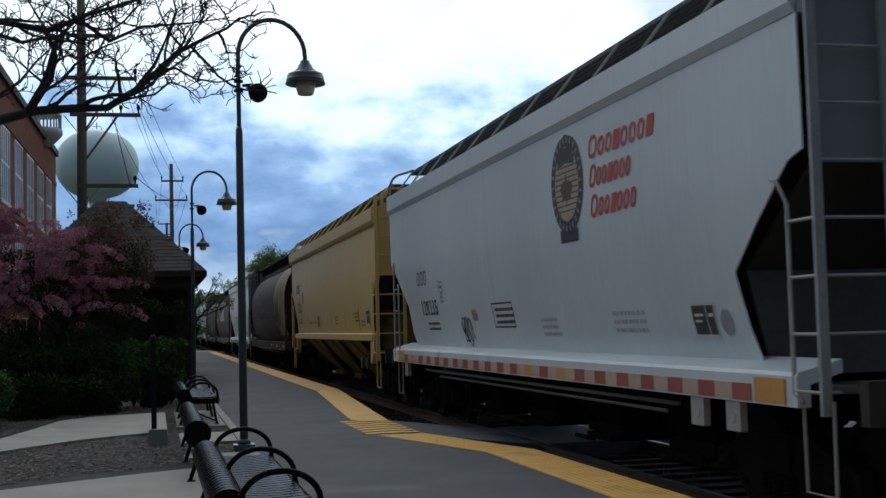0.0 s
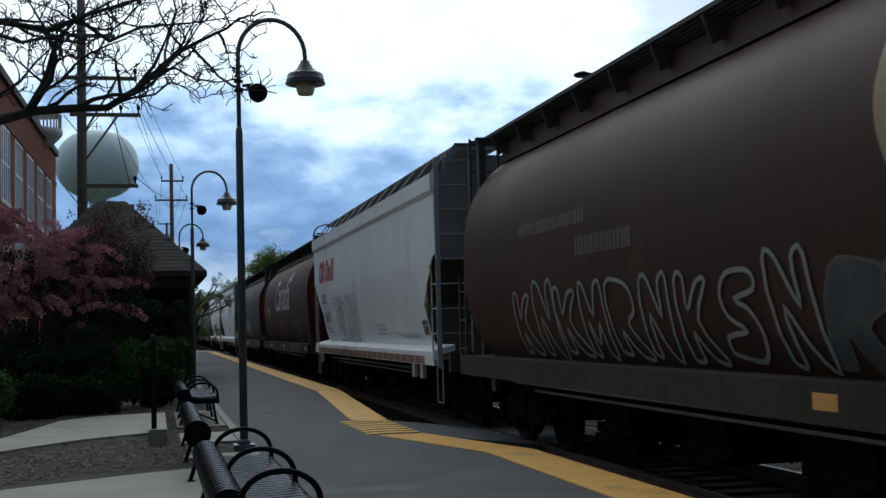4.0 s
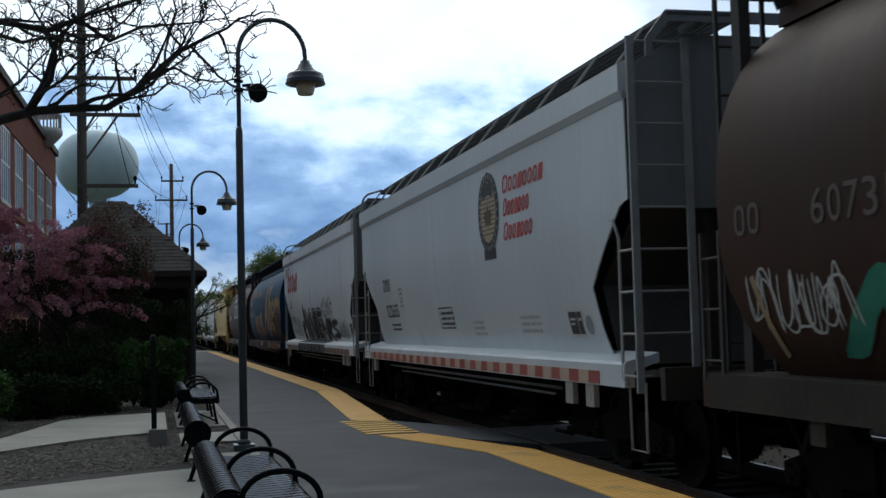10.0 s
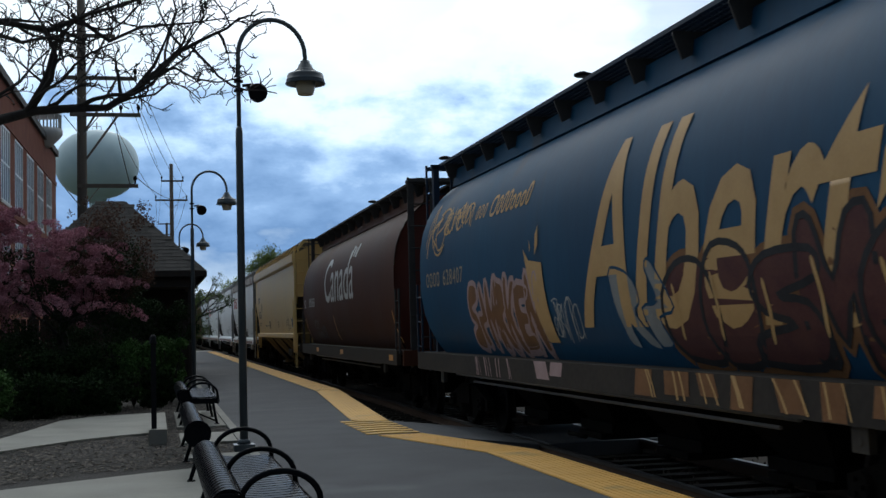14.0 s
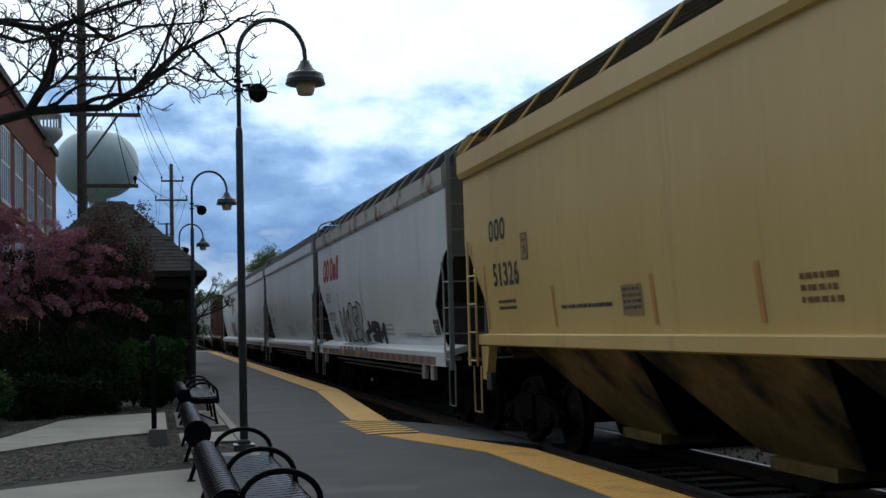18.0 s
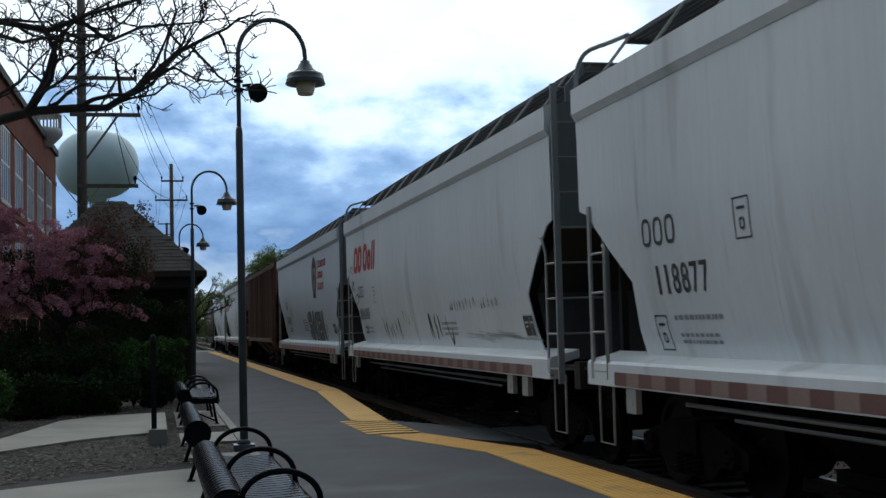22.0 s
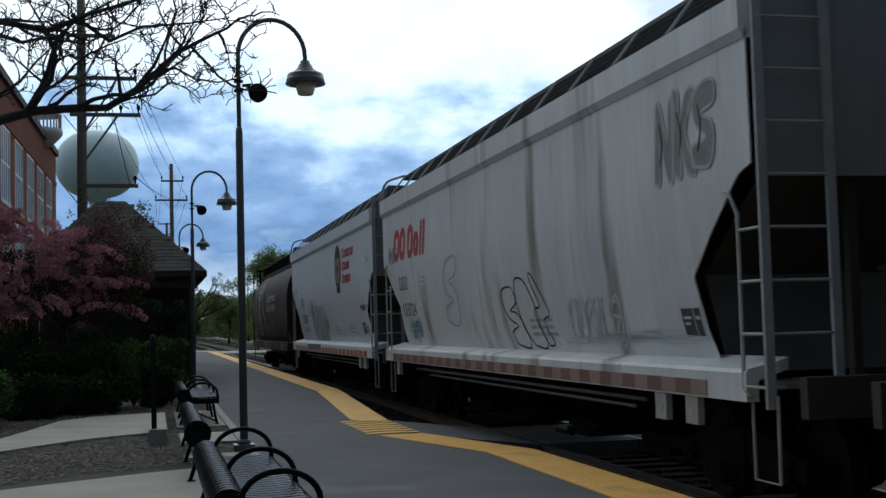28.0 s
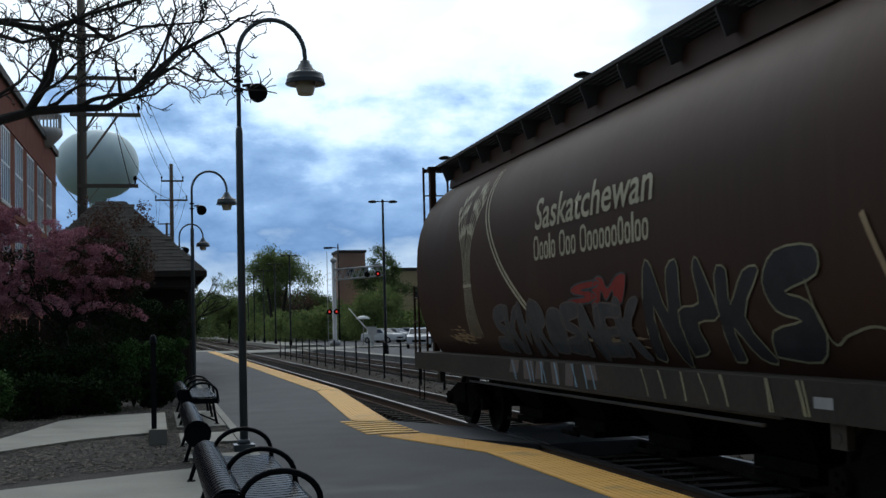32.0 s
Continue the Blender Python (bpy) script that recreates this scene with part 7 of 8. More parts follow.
    marking(car, "crest_ring", M["mark_black"], lambda bm: (oval(bm, rx, rz, 0.006), block(bm, kind, y + rx * 0.55, y - rx * 0.55, z - rz * 1.16, z - rz * 0.9, 0.006)), "dark oval crest")
    marking(car, "crest_field", M["crest_tan"], lambda bm: oval(bm, rx * 0.74, rz * 0.76, 0.0085), "tan field of the crest")

    def leaf(bm):
        half_leaf = [(0.0, -0.62), (0.05, -0.30), (0.36, -0.36), (0.30, -0.22), (0.50, -0.02), (0.40, 0.02), (0.42, 0.16), (0.24, 0.10), (0.22, 0.22), (0.10, 0.12), (0.0, 0.40)]
        full = half_leaf + [(-a, b) for a, b in half_leaf[-2:0:-1]]
        fill_shape(bm, kind, [(y - a * rx * 0.85, z - rz * 0.06 + b * rz * 0.75) for a, b in full], 0.011)
    marking(car, "crest_leaf", M["crest_brown"], leaf, "dark leaf on the crest")
    marking(car, "crest_device", M["mark_black"], lambda bm: fill_shape(bm, kind, [(y + rx * a, z + rz * b) for a, b in ((0.5, 0.34), (0.55, 0.55), (0.2, 0.74), (-0.3, 0.72), (-0.55, 0.5), (-0.5, 0.36), (0, 0.42))], 0.0112), "dark rounded figure over the leaf")

    def rules(bm):
        for k in range(9):
            q = -0.55 + 0.11 * k
            w = 0.70 * math.sqrt(1 - q * q)
            block(bm, kind, y + rx * w, y - rx * w, z + rz * q, z + rz * (q + 0.028), 0.0098)
    marking(car, "crest_rules", M["crest_brown"], rules, "fine level lines on the crest")["kind"] = "stuff"

    def ticks(bm):
        for k in range(26):
            a = k * math.tau / 26
            ribbon(bm, kind, [np.array((y + rx * 0.82 * math.cos(a), z + rz * 0.83 * math.sin(a))), np.array((y + rx * 0.94 * math.cos(a), z + rz * 0.95 * math.sin(a)))], 0.035, 0.0085, False)
    marking(car, "crest_letters", M["mark_grey"], ticks)["kind"] = "stuff"


def streaks(car, kind, mat, seed, count, y0=6.5, y1=-6.5):
    """Rain streaks and seam lines down the side."""
    r = random.Random(seed)

    def draw(bm):
        for k in range(count):
            y = r.uniform(y1, y0)
            zt = r.uniform(2.4, 3.8)
            zb = zt - r.uniform(0.4, 1.6)
            ribbon(bm, kind, [np.array((y + r.gauss(0, 0.012), zt + (zb - zt) * i / 6)) for i in range(7)], r.uniform(0.003, 0.009), 0.0045)
    marking(car, "rain_streak", mat, draw)["kind"] = "stuff"


def wheat(car, kind, y, z, h, w, mat, label):
    """A sheaf: thin stalks that gather at a waist, spread upwards and carry pointed grains."""
    def draw(bm):
        for s in (-1, 1):
            for k in range(4):
                f = (k + 0.5) / 4
                waist = y + s * w * 0.30 * f
                tip = (y + s * w * (0.25 + 0.75 * f), z + h * (1.0 - 0.16 * f * f))
                pts = smooth_line([(y + s * w * 0.55 * f, z), (waist, z + h * 0.36), (waist + s * w * 0.12 * f, z + h * 0.62), tip], 8)
                ribbon(bm, kind, pts, 0.022, 0.007)
                for q in range(3):
                    c = pts[-1 - 3 * q]
                    lens(bm, kind, (c[0], c[1] - 0.02), (c[0] + s * 0.10, c[1] + 0.16), 0.05, 0.0075)
                    lens(bm, kind, (c[0], c[1] - 0.02), (c[0] - s * 0.06, c[1] + 0.17), 0.05, 0.008)
        block(bm, kind, y + w * 0.32, y - w * 0.32, z + h * 0.35, z + h * 0.37, 0.008)
    marking(car, "wheat_emblem", mat, draw, label)


def plate_mark(car, kind, y, z, mat, back=None):
    if back:
        marking(car, "plate_field", back, lambda bm: block(bm, kind, y, y - 0.27, z, z + 0.33, 0.005), "brown backing of a small stencil")

    def rim(bm):
        for a in ((y, y - 0.27, z, z + 0.014), (y, y - 0.27, z + 0.316, z + 0.33), (y, y - 0.014, z + 0.014, z + 0.316), (y - 0.256, y - 0.27, z + 0.014, z + 0.316), (y - 0.06, y - 0.2, z + 0.23, z + 0.255)):
            block(bm, kind, *a)
        ring(bm, kind, y - 0.09, y - 0.18, z + 0.07, z + 0.17, 0.02)
    marking(car, "plate_mark", mat, rim, "small framed stencil")


def lens(bm, kind, p, q, wide, off):
    """A pointed leaf from p to q."""
    p, q = np.array(p), np.array(q)
    d = q - p
    nn = np.array((-d[1], d[0])) / np.hypot(*d)
    prev = None
    for i in range(11):
        f = i / 10
        c, w = p + d * f, wide * math.sin(math.pi * f) ** 0.8 / 2
        cur = [bm.verts.new(on_side(kind, *(c + nn * w), off)), bm.verts.new(on_side(kind, *(c - nn * w), off))]
        if prev:
            bm.faces.new((prev[0], prev[1], cur[1], cur[0]))
        prev = cur


def sheaf_panel(car):
    """A tan painted end with brown wheat leaves left bare."""
    k = "tank"

    def tan(bm):
        prev = None
        for i in range(25):
            z = 1.48 + (4.02 - 1.48) * i / 24
            f = (z - 1.48) / 2.54
            left = -4.6 + 1.5 * math.sin(min(1, f * 1.5) * math.pi / 2) - 0.25 * f
            cur = [bm.verts.new(on_side(k, left - (left + 7.24) * j / 6, z, 0.005)) for j in range(7)]
            if prev:
                for j in range(6):
                    bm.faces.new((prev[j], prev[j + 1], cur[j + 1], cur[j]))
            prev = cur
    marking(car, "sheaf_field", M["wheat_tan"], tan, "large faded tan painted field")
    for p, q, w in (((-4.32, 1.9), (-3.75, 2.95), 0.55), ((-4.38, 1.9), (-4.85, 2.95), 0.55), ((-4.3, 1.5), (-3.8, 2.1), 0.22), ((-4.4, 1.5), (-4.9, 2.1), 0.22)):
        marking(car, "sheaf_leaf", M["brown_b"], lambda bm: lens(bm, k, p, q, w, 0.008), "brown wheat leaf")
    marking(car, "sheaf_gap", M["brown_b"], lambda bm: ribbon(bm, k, smooth_line([(-5.05, 1.5), (-4.95, 2.4), (-4.75, 3.3), (-4.6, 4.0)], 8), 0.16, 0.008, False), "brown band between the sheaves")
    for s in (-1, 1):
        for n in range(3):
            y, z = -5.95, 1.75 + 0.55 * n
            marking(car, "sheaf_line", M["brown_b"], lambda bm: ribbon(bm, k, smooth_line([(y, z), (y + s * 0.45, z + 0.35), (y + s * 0.5, z + 0.75), (y + s * 0.2, z + 1.15)], 8), 0.045, 0.008), "brown outline of a wheat leaf")
    for y in (-4.35, -4.28, -5.98, -5.92):
        marking(car, "sheaf_stalk", M["brown_b"], lambda bm: ribbon(bm, k, [np.array((y + 0.1 * f, 1.6 + 2.3 * f)) for f in np.linspace(0, 1, 14)], 0.03, 0.008), "thin brown stalk line")


def ring(bm, kind, y0, y1, z0, z1, w, shear=0.0, off=0.006):
    """A plain hollow rounded shape; y0 is the end away from the camera."""
    cy, cz, a, b = (y0 + y1) / 2, (z0 + z1) / 2, abs(y0 - y1) / 2 - w / 2, (z1 - z0) / 2 - w / 2
    pts = []
    for k in range(25):
        c, s = math.cos(k * math.tau / 24), math.sin(k * math.tau / 24)
        q = (abs(c) ** 3.2 + abs(s) ** 3.2) ** (-1 / 3.2)
        dz = b * s * q
        pts.append(np.array((cy + a * c * q - shear * (dz + b), cz + dz)))
    ribbon(bm, kind, pts, w, off, False)


def mark_shapes(car, kind, cells, z, h, w, mat, shear=0.0, name="wordmark", label=""):
    """A company mark as plain shapes, one object each: (start, end, height share, hollow)."""
    for a, b, f, hollow in cells:
        if hollow:
            marking(car, name, mat, lambda bm: ring(bm, kind, a, b, z, z + h * f, w, shear), label)
        else:
            marking(car, name, mat, lambda bm: block(bm, kind, a, b, z, z + h * f, 0.006, shear), label)


def row_of(y, widths, gap, height=None, hollow=None):
    cells = []
    for k, w in enumerate(widths):
        cells.append((y, y - w, height[k] if height else 1.0, hollow[k] if hollow else True))
        y -= w + gap
    return cells


FORMS = dict(
    e=[(0.05, 0), (0.95, 0.02), (1.0, 0.24), (0.5, 0.26), (0.48, 0.4), (0.82, 0.42), (0.84, 0.6), (0.46, 0.6), (0.45, 0.76), (0.98, 0.78), (1.02, 1.0), (0.0, 1.0)],
    w=[(0.18, 0), (0.42, 0), (0.54, 0.42), (0.64, 0), (0.9, 0), (1.08, 1), (0.84, 1), (0.76, 0.45), (0.66, 0.9), (0.48, 0.9), (0.36, 0.42), (0.24, 1), (0, 1)],
    k=[(0, 0), (0.3, 0), (0.3, 0.38), (0.62, 0), (1.0, 0), (0.58, 0.52), (1.0, 1), (0.66, 1), (0.3, 0.64), (0.3, 1.05), (0, 1)],
    n=[(0, 0), (0.28, 0), (0.32, 0.55), (0.68, 0), (0.95, 0), (1.0, 1), (0.72, 1), (0.7, 0.5), (0.34, 1), (0.05, 1)],
    s=[(0.0, 0.05), (0.75, 0), (1, 0.28), (0.8, 0.55), (0.4, 0.66), (0.95, 0.76), (0.9, 1), (0.25, 1), (0.02, 0.76), (0.2, 0.5), (0.62, 0.36), (0.05, 0.28)],
    r=[(0, 0), (0.3, 0), (0.32, 0.32), (0.7, -0.02), (1.05, 0), (0.62, 0.42), (0.95, 0.62), (0.9, 0.92), (0.5, 1.05), (0, 1)],
    m=[(0, 0), (0.25, 0), (0.28, 0.5), (0.48, 0.15), (0.7, 0.5), (0.74, 0), (1, 0), (1.02, 1), (0.75, 1.05), (0.5, 0.6), (0.25, 1.05), (0, 1)],
    o=[(0.2, 0), (0.8, 0), (1, 0.3), (1, 0.75), (0.75, 1), (0.3, 1.02), (0, 0.7), (0, 0.25)],
    z=[(0.1, 0), (0.5, 0.05), (0.42, 0.4), (0.95, 0.5), (0.55, 1.1), (0.38, 1.0), (0.5, 0.62), (0, 0.55)])


def fill_shape(bm, kind, pts, off):
    """Fill a closed outline on the side; the sheet is cut level by level to follow the curve."""
    own = bmesh.new()
    own.faces.new([own.verts.new((y, z, 0)) for y, z in pts])
    zs = [p[1] for p in pts]
    n = int((max(zs) - min(zs)) / 0.13)
    for i in range(1, n + 1):
        bmesh.ops.bisect_plane(own, geom=own.verts[:] + own.edges[:] + own.faces[:], plane_co=(0, min(zs) + (max(zs) - min(zs)) * i / (n + 1), 0), plane_no=(0, 1, 0))
    twin = {v: bm.verts.new(on_side(kind, v.co.x, v.co.y, off)) for v in own.verts}
    for f in own.faces:
        bm.faces.new([twin[v] for v in f.verts])
    own.free()


def throw_up(car, kind, y0, y1, z0, z1, forms, fill, line, lw, label, lean=0.2, seed=1, shine=None, wide=1.12, halo=None):
    """Big sprayed letter-like bodies that spell nothing, each filled and outlined."""
    r = random.Random(seed)
    cw = (y0 - y1) / len(forms)
    for n, f in enumerate(forms):
        h, zb = (z1 - z0) * r.uniform(0.82, 1.0), z0 + r.uniform(0, 0.04)
        tilt, grow_w = lean + r.uniform(-0.1, 0.1), wide * r.uniform(0.92, 1.1)
        place = lambda x, z: (y0 - cw * (n + x * grow_w + tilt * (z - 0.5)) + 0.02, zb + h * z)
        pts = [place(x + r.uniform(-0.03, 0.03), z + r.uniform(-0.03, 0.03)) for x, z in FORMS[f]]
        pts = [tuple(p) for p in smooth_line(pts + pts[:1], 3)][:-1]
        base = 0.006 + 0.0008 * n
        edge = [np.array(p) for p in pts + pts[:1]]
        if halo:
            marking(car, "graffiti_halo", halo, lambda bm: ribbon(bm, kind, edge, lw * 3, base - 0.0015, False), label)
        if fill:
            marking(car, "graffiti", fill, lambda bm: fill_shape(bm, kind, pts, base), label)
        marking(car, "graffiti_edge", line, lambda bm: ribbon(bm, kind, edge, lw, base + 0.0025, False), label)
        if shine:
            a, b = place(0.25, 0.2), place(0.22, 0.8)
            marking(car, "graffiti_shine", shine, lambda bm: ribbon(bm, kind, smooth_line([a, ((a[0] + b[0]) / 2 - 0.06, (a[1] + b[1]) / 2), b], 5), lw * 0.8, base + 0.003), label)


def sill_paint(car, kind, y0, y1, n, mat, line, seed, label, solid=True):
    """Sprayed bodies that run down over the sill."""
    r = random.Random(seed)
    x, z0, z1 = (-1.618, 1.045, 1.262) if kind == "slab" else (-1.5895, 0.965, 1.235)
    cw = (y0 - y1) / n
    for k in range(n):
        a, b = y0 - cw * k, y0 - cw * (k + (1.0 if solid else r.uniform(0.45, 0.8)))
        low = z0 if solid else z0 + r.uniform(0, 0.12)
        s = r.uniform(-0.08, 0.12)

        def body(bm):
            bm.faces.new([bm.verts.new((x, y, z)) for y, z in ((a - s, low), (b - s, low), (b, z1), (a, z1))])
            if kind == "slab":
                bm.faces.new([bm.verts.new(p) for p in ((-1.60, a, 1.295), (-1.60, b, 1.295), (-1.34, b + 0.03, 1.352), (-1.34, a + 0.03, 1.352))])
        if mat:
            marking(car, "sill_graffiti", mat, body, label)

        def strokes(bm):
            for q in range(2):
                y, d = r.uniform(b, a), r.uniform(0.05, 0.2)
                w = r.uniform(0.010, 0.022)
                pts = [(y + w, z1), (y - w, z1), (y - d * 0.6 - w, (z0 + z1) / 2), (y - d - w, z0 + 0.02), (y - d + w, z0 + 0.02), (y - d * 0.6 + w, (z0 + z1) / 2)]
                vs = [bm.verts.new((x - 0.002, *p)) for p in pts]
                bm.faces.new((vs[0], vs[1], vs[2], vs[5])), bm.faces.new((vs[5], vs[2], vs[3], vs[4]))
        if line:
            marking(car, "sill_stroke", line, strokes, label)


def soft_patch(car, kind, y, z, ry, rz, mat, seed, n, label, w=0.02):
    """A rubbed, wind-drawn patch of short level scuffs."""
    r = random.Random(seed)

    def draw(bm):
        for k in range(n):
            a, q = r.gauss(0, 0.45), r.gauss(0, 0.45)
            l = ry * r.uniform(0.15, 0.6)
            ribbon(bm, kind, [np.array((y + ry * a + l * f, z + rz * q + 0.02 * f)) for f in (-0.5, 0, 0.5)], w * r.uniform(0.4, 1.2), 0.0058)
    marking(car, "scuff_patch", mat, draw, label)["kind"] = "stuff"


def reporting_mark(car, kind, y, z, mat, h=0.25, letters=3, width=0.19, gap=0.07, bold=0.035):
    mark_shapes(car, kind, row_of(y, [width] * letters, gap), z, h, bold, mat, 0, "reporting_mark")


def number(car, kind, text, y, z, h, mat, length, bold=0.0):
    """Each figure is a piece of its own."""
    step = length / len(text)
    for k, ch in enumerate(text):
        w = step * (0.30 if ch == "1" else 0.78)
        lettering(car, kind, ch, y - step * k - (step * 0.24 if ch == "1" else 0), z, h, mat, w, name="number", bold=bold)


def mark_cars():
    C = [c for c, _, _ in CARS]
    caps = lambda n: [1.0] + [0.82] * (n - 1)
    # crest cars
    for i, num, seed in ((0, "120235", 1), (6, "122635", 2), (14, "119259", 3), (17, "122367", 4)):
        c, k = C[i], "slab"
        crest(c, k, -2.68, 3.20, 0.52, 0.55)
        for n, y1, z in ((8, -5.15, 3.37), (7, -4.55, 3.07), (7, -4.66, 2.76)):
            step = (-3.38 - y1) / (n + 0.3)
            mark_shapes(c, k, row_of(-3.38, [step * 1.1] + [step * 0.78] * (n - 1), step * 0.2, caps(n), [q % 4 != 3 for q in range(n)]), z, 0.235, 0.042, M["mark_red"], 0.3, "wordmark", "red company lettering")
        reporting_mark(c, k, 5.38, 2.37, M["mark_black"])
        number(c, k, num, 5.33, 1.87, 0.245, M["mark_black"], 1.24, 0.008)
        placard(c, k, -5.46, 1.52, 0.46, 0.30)
        marking(c, "round_mark", M["mark_grey"], lambda bm: fill_shape(bm, k, [(-6.1 + 0.11 * math.cos(a), 1.65 + 0.11 * math.sin(a)) for a in np.linspace(0, 6.0, 14)], 0.006), "grey round mark beside the panel")
        for y, z, w, rows in ((5.05, 1.70, 0.8, 2), (0.75, 1.86, 0.8, 3), (-1.2, 1.70, 0.6, 3), (-3.6, 1.74, 0.8, 3)):
            stencils(c, k, y, z, w, rows, M["mark_black"] if w == 0.8 and y > 0 else M["stencil_faint"], seed + rows)
        marking(c, "notice_frame", M["mark_black"], lambda bm: (block(bm, k, 0.88, -0.1, 1.955, 1.975), block(bm, k, 0.88, -0.1, 1.635, 1.655), block(bm, k, 0.88, 0.86, 1.655, 1.955), block(bm, k, -0.08, -0.1, 1.655, 1.955)))
        plate_mark(c, k, 3.85, 2.06, M["mark_black"])
        streaks(c, k, M["streak"], seed, 10)
    scrawl(C[0], "slab", 2.75, 2.2, 1.42, 1.78, 3, 0.022, M["navy"], 5, "small dark blue scrawl")
    scrawl(C[0], "slab", 2.0, 1.8, 1.72, 1.9, 2, 0.03, M["mark_tan"], 8, "tiny yellow sprayed mark")
    throw_up(C[14], "slab", -0.45, -3.7, 1.36, 2.22, "smken", M["spray_mid"], M["spray_black"], 0.035, "grey graffiti with black edges and ochre lines", 0.1, 16, M["notice_tan"])
    throw_up(C[17], "slab", 3.2, 0.2, 1.36, 2.4, "nmorz", M["spray_pale"], M["spray_black"], 0.02, "pale graffiti with thin dark edges", 0.0, 6)
    marking(C[17], "sill_scrape", M["spray_grey"], lambda bm: bm.faces.new([bm.verts.new(p) for p in ((-1.618, 3.3, 1.10), (-1.618, 0.7, 1.12), (-1.618, 0.5, 1.262), (-1.618, 3.4, 1.262))]), "dark scraped stretch of the sill")
    soft_patch(C[17], "slab", -5.95, 2.14, 0.5, 0.09, M["spray_brown"], 61, 60, "rust-brown scuffs by the end")
    soft_patch(C[17], "slab", 6.6, 2.9, 0.7, 0.3, M["spray_grey"], 62, 30, "dark dragged scratches", 0.012)
    soft_patch(C[17], "slab", -6.9, 3.1, 0.3, 0.3, M["spray_black"], 63, 30, "dark scratches at the corner", 0.012)
    # red slanted wordmark cars
    word = [(6.62, 6.08, 1, True), (6.04, 5.56, 1, True), (5.36, 4.86, 1, True), (4.80, 4.40, 0.74, True), (4.33, 4.19, 1, False), (4.10, 3.96, 1, False)]
    for i, num, seed in ((3, "116055", 11), (7, "117891", 12), (11, "117129", 13), (13, "116487", 14), (16, "113724", 15)):
        c, k = C[i], "slab"
        mark_shapes(c, k, word, 2.90, 0.59, 0.15, M["mark_red"], 0.34, "wordmark", "bold red company lettering")
        reporting_mark(c, k, 6.2, 2.35, M["mark_black"], 0.25, 3, 0.20, 0.06, 0.03)
        number(c, k, num, 6.15, 1.87, 0.24, M["mark_black"], 1.15)
        placard(c, k, -6.0, 1.5, 0.42, 0.3)
        stencils(c, k, 5.9, 1.66, 0.9, 2, M["stencil_faint"], seed)
        stencils(c, k, -1.5, 1.7, 0.9, 3, M["stencil_faint"], seed + 1)
        plate_mark(c, k, 4.35, 2.2, M["mark_grey"])
        streaks(c, k, M["streak"], seed, 14)
        soft_patch(c, k, -4.6, 1.52, 1.6, 0.08, M["streak"], seed + 90, 40, "dark traffic grime low on the side")
    c = C[12]
    reporting_mark(c, "slab", 6.0, 2.36, M["mark_black"], 0.26, 3, 0.20, 0.06)
    number(c, "slab", "118877", 5.85, 1.92, 0.26, M["mark_black"], 1.15, 0.008)
    placard(c, "slab", -6.0, 1.5, 0.42, 0.3)
    streaks(c, "slab", M["streak"], 33, 14)
    stencils(c, "slab", 5.6, 1.68, 0.95, 1, M["mark_grey"], 34)
    stencils(c, "slab", 5.55, 1.53, 0.75, 2, M["mark_grey"], 35, 0.06)
    plate_mark(c, "slab", 6.05, 1.40, M["mark_black"])
    plate_mark(c, "slab", 4.15, 2.3, M["mark_black"])
    scrawl(c, "slab", 0.6, -1.4, 1.4, 1.8, 5, 0.014, M["spray_black"], 19, "thin line-drawn graffiti")
    scrawl(c, "slab", -2.0, -4.4, 1.6, 2.0, 6, 0.012, M["mark_grey"], 20, "faint thin scrawl")
    # looping black outline, and its drips
    throw_up(C[3], "slab", 3.95, 0.65, 1.38, 2.42, "swornz", None, M["spray_black"], 0.028, "looping black line graffiti", 0.0, 22, wide=0.95)
    sill_paint(C[3], "slab", 3.5, 1.0, 6, None, M["spray_black"], 23, "black drips over the sill")
    # large black piece with white edges
    throw_up(C[7], "slab", 3.35, -1.15, 1.36, 2.30, "zwnoe", M["spray_black"], M["spray_white"], 0.045, "large black graffiti with white edges", 0.25, 26, wide=1.2, halo=M["spray_black"])
    throw_up(C[7], "slab", -1.1, -4.1, 1.36, 1.95, "mrs", M["spray_black"], M["spray_white"], 0.04, "large black graffiti with white edges", 0.1, 27, wide=1.15)
    sill_paint(C[7], "slab", 3.4, -2.6, 9, M["spray_black"], M["spray_white"], 28, "black paint carried down over the sill")
    for y in (6.3, 3.32, 1.1, -1.08, -6.5):
        marking(C[7], "orange_strip", M["orange"], lambda bm: block(bm, "slab", y + 0.05, y - 0.06, 1.36, 1.82, 0.0125, -0.05), "tall orange reflective strip")
    scrawl(C[7], "slab", 5.2, 3.8, 1.5, 2.05, 4, 0.035, M["mark_grey"], 27, "grey graffiti tag")
    scrawl(C[7], "slab", -1.4, -3.4, 1.95, 2.5, 4, 0.02, M["spray_black"], 128, "thin black tag")
    scrawl(C[7], "slab", -4.2, -5.6, 1.45, 1.85, 7, 0.016, M["spray_black"], 28, "thin black tag")
    scrawl(C[7], "slab", 7.2, 6.1, 3.45, 3.75, 4, 0.022, M["tape_red"], 29, "thin red tag")
    # grey-green piece
    throw_up(C[11], "slab", 4.3, 0.95, 1.36, 2.2, "nkosr", M["spray_pale"], M["spray_dark"], 0.045, "grey-green sprayed graffiti with dark edges", 0.15, 31, M["spray_grey"], 1.25)
    sill_paint(C[11], "slab", 3.6, -0.5, 7, M["spray_mid"], M["spray_grey"], 32, "grey paint carried down over the sill", False)
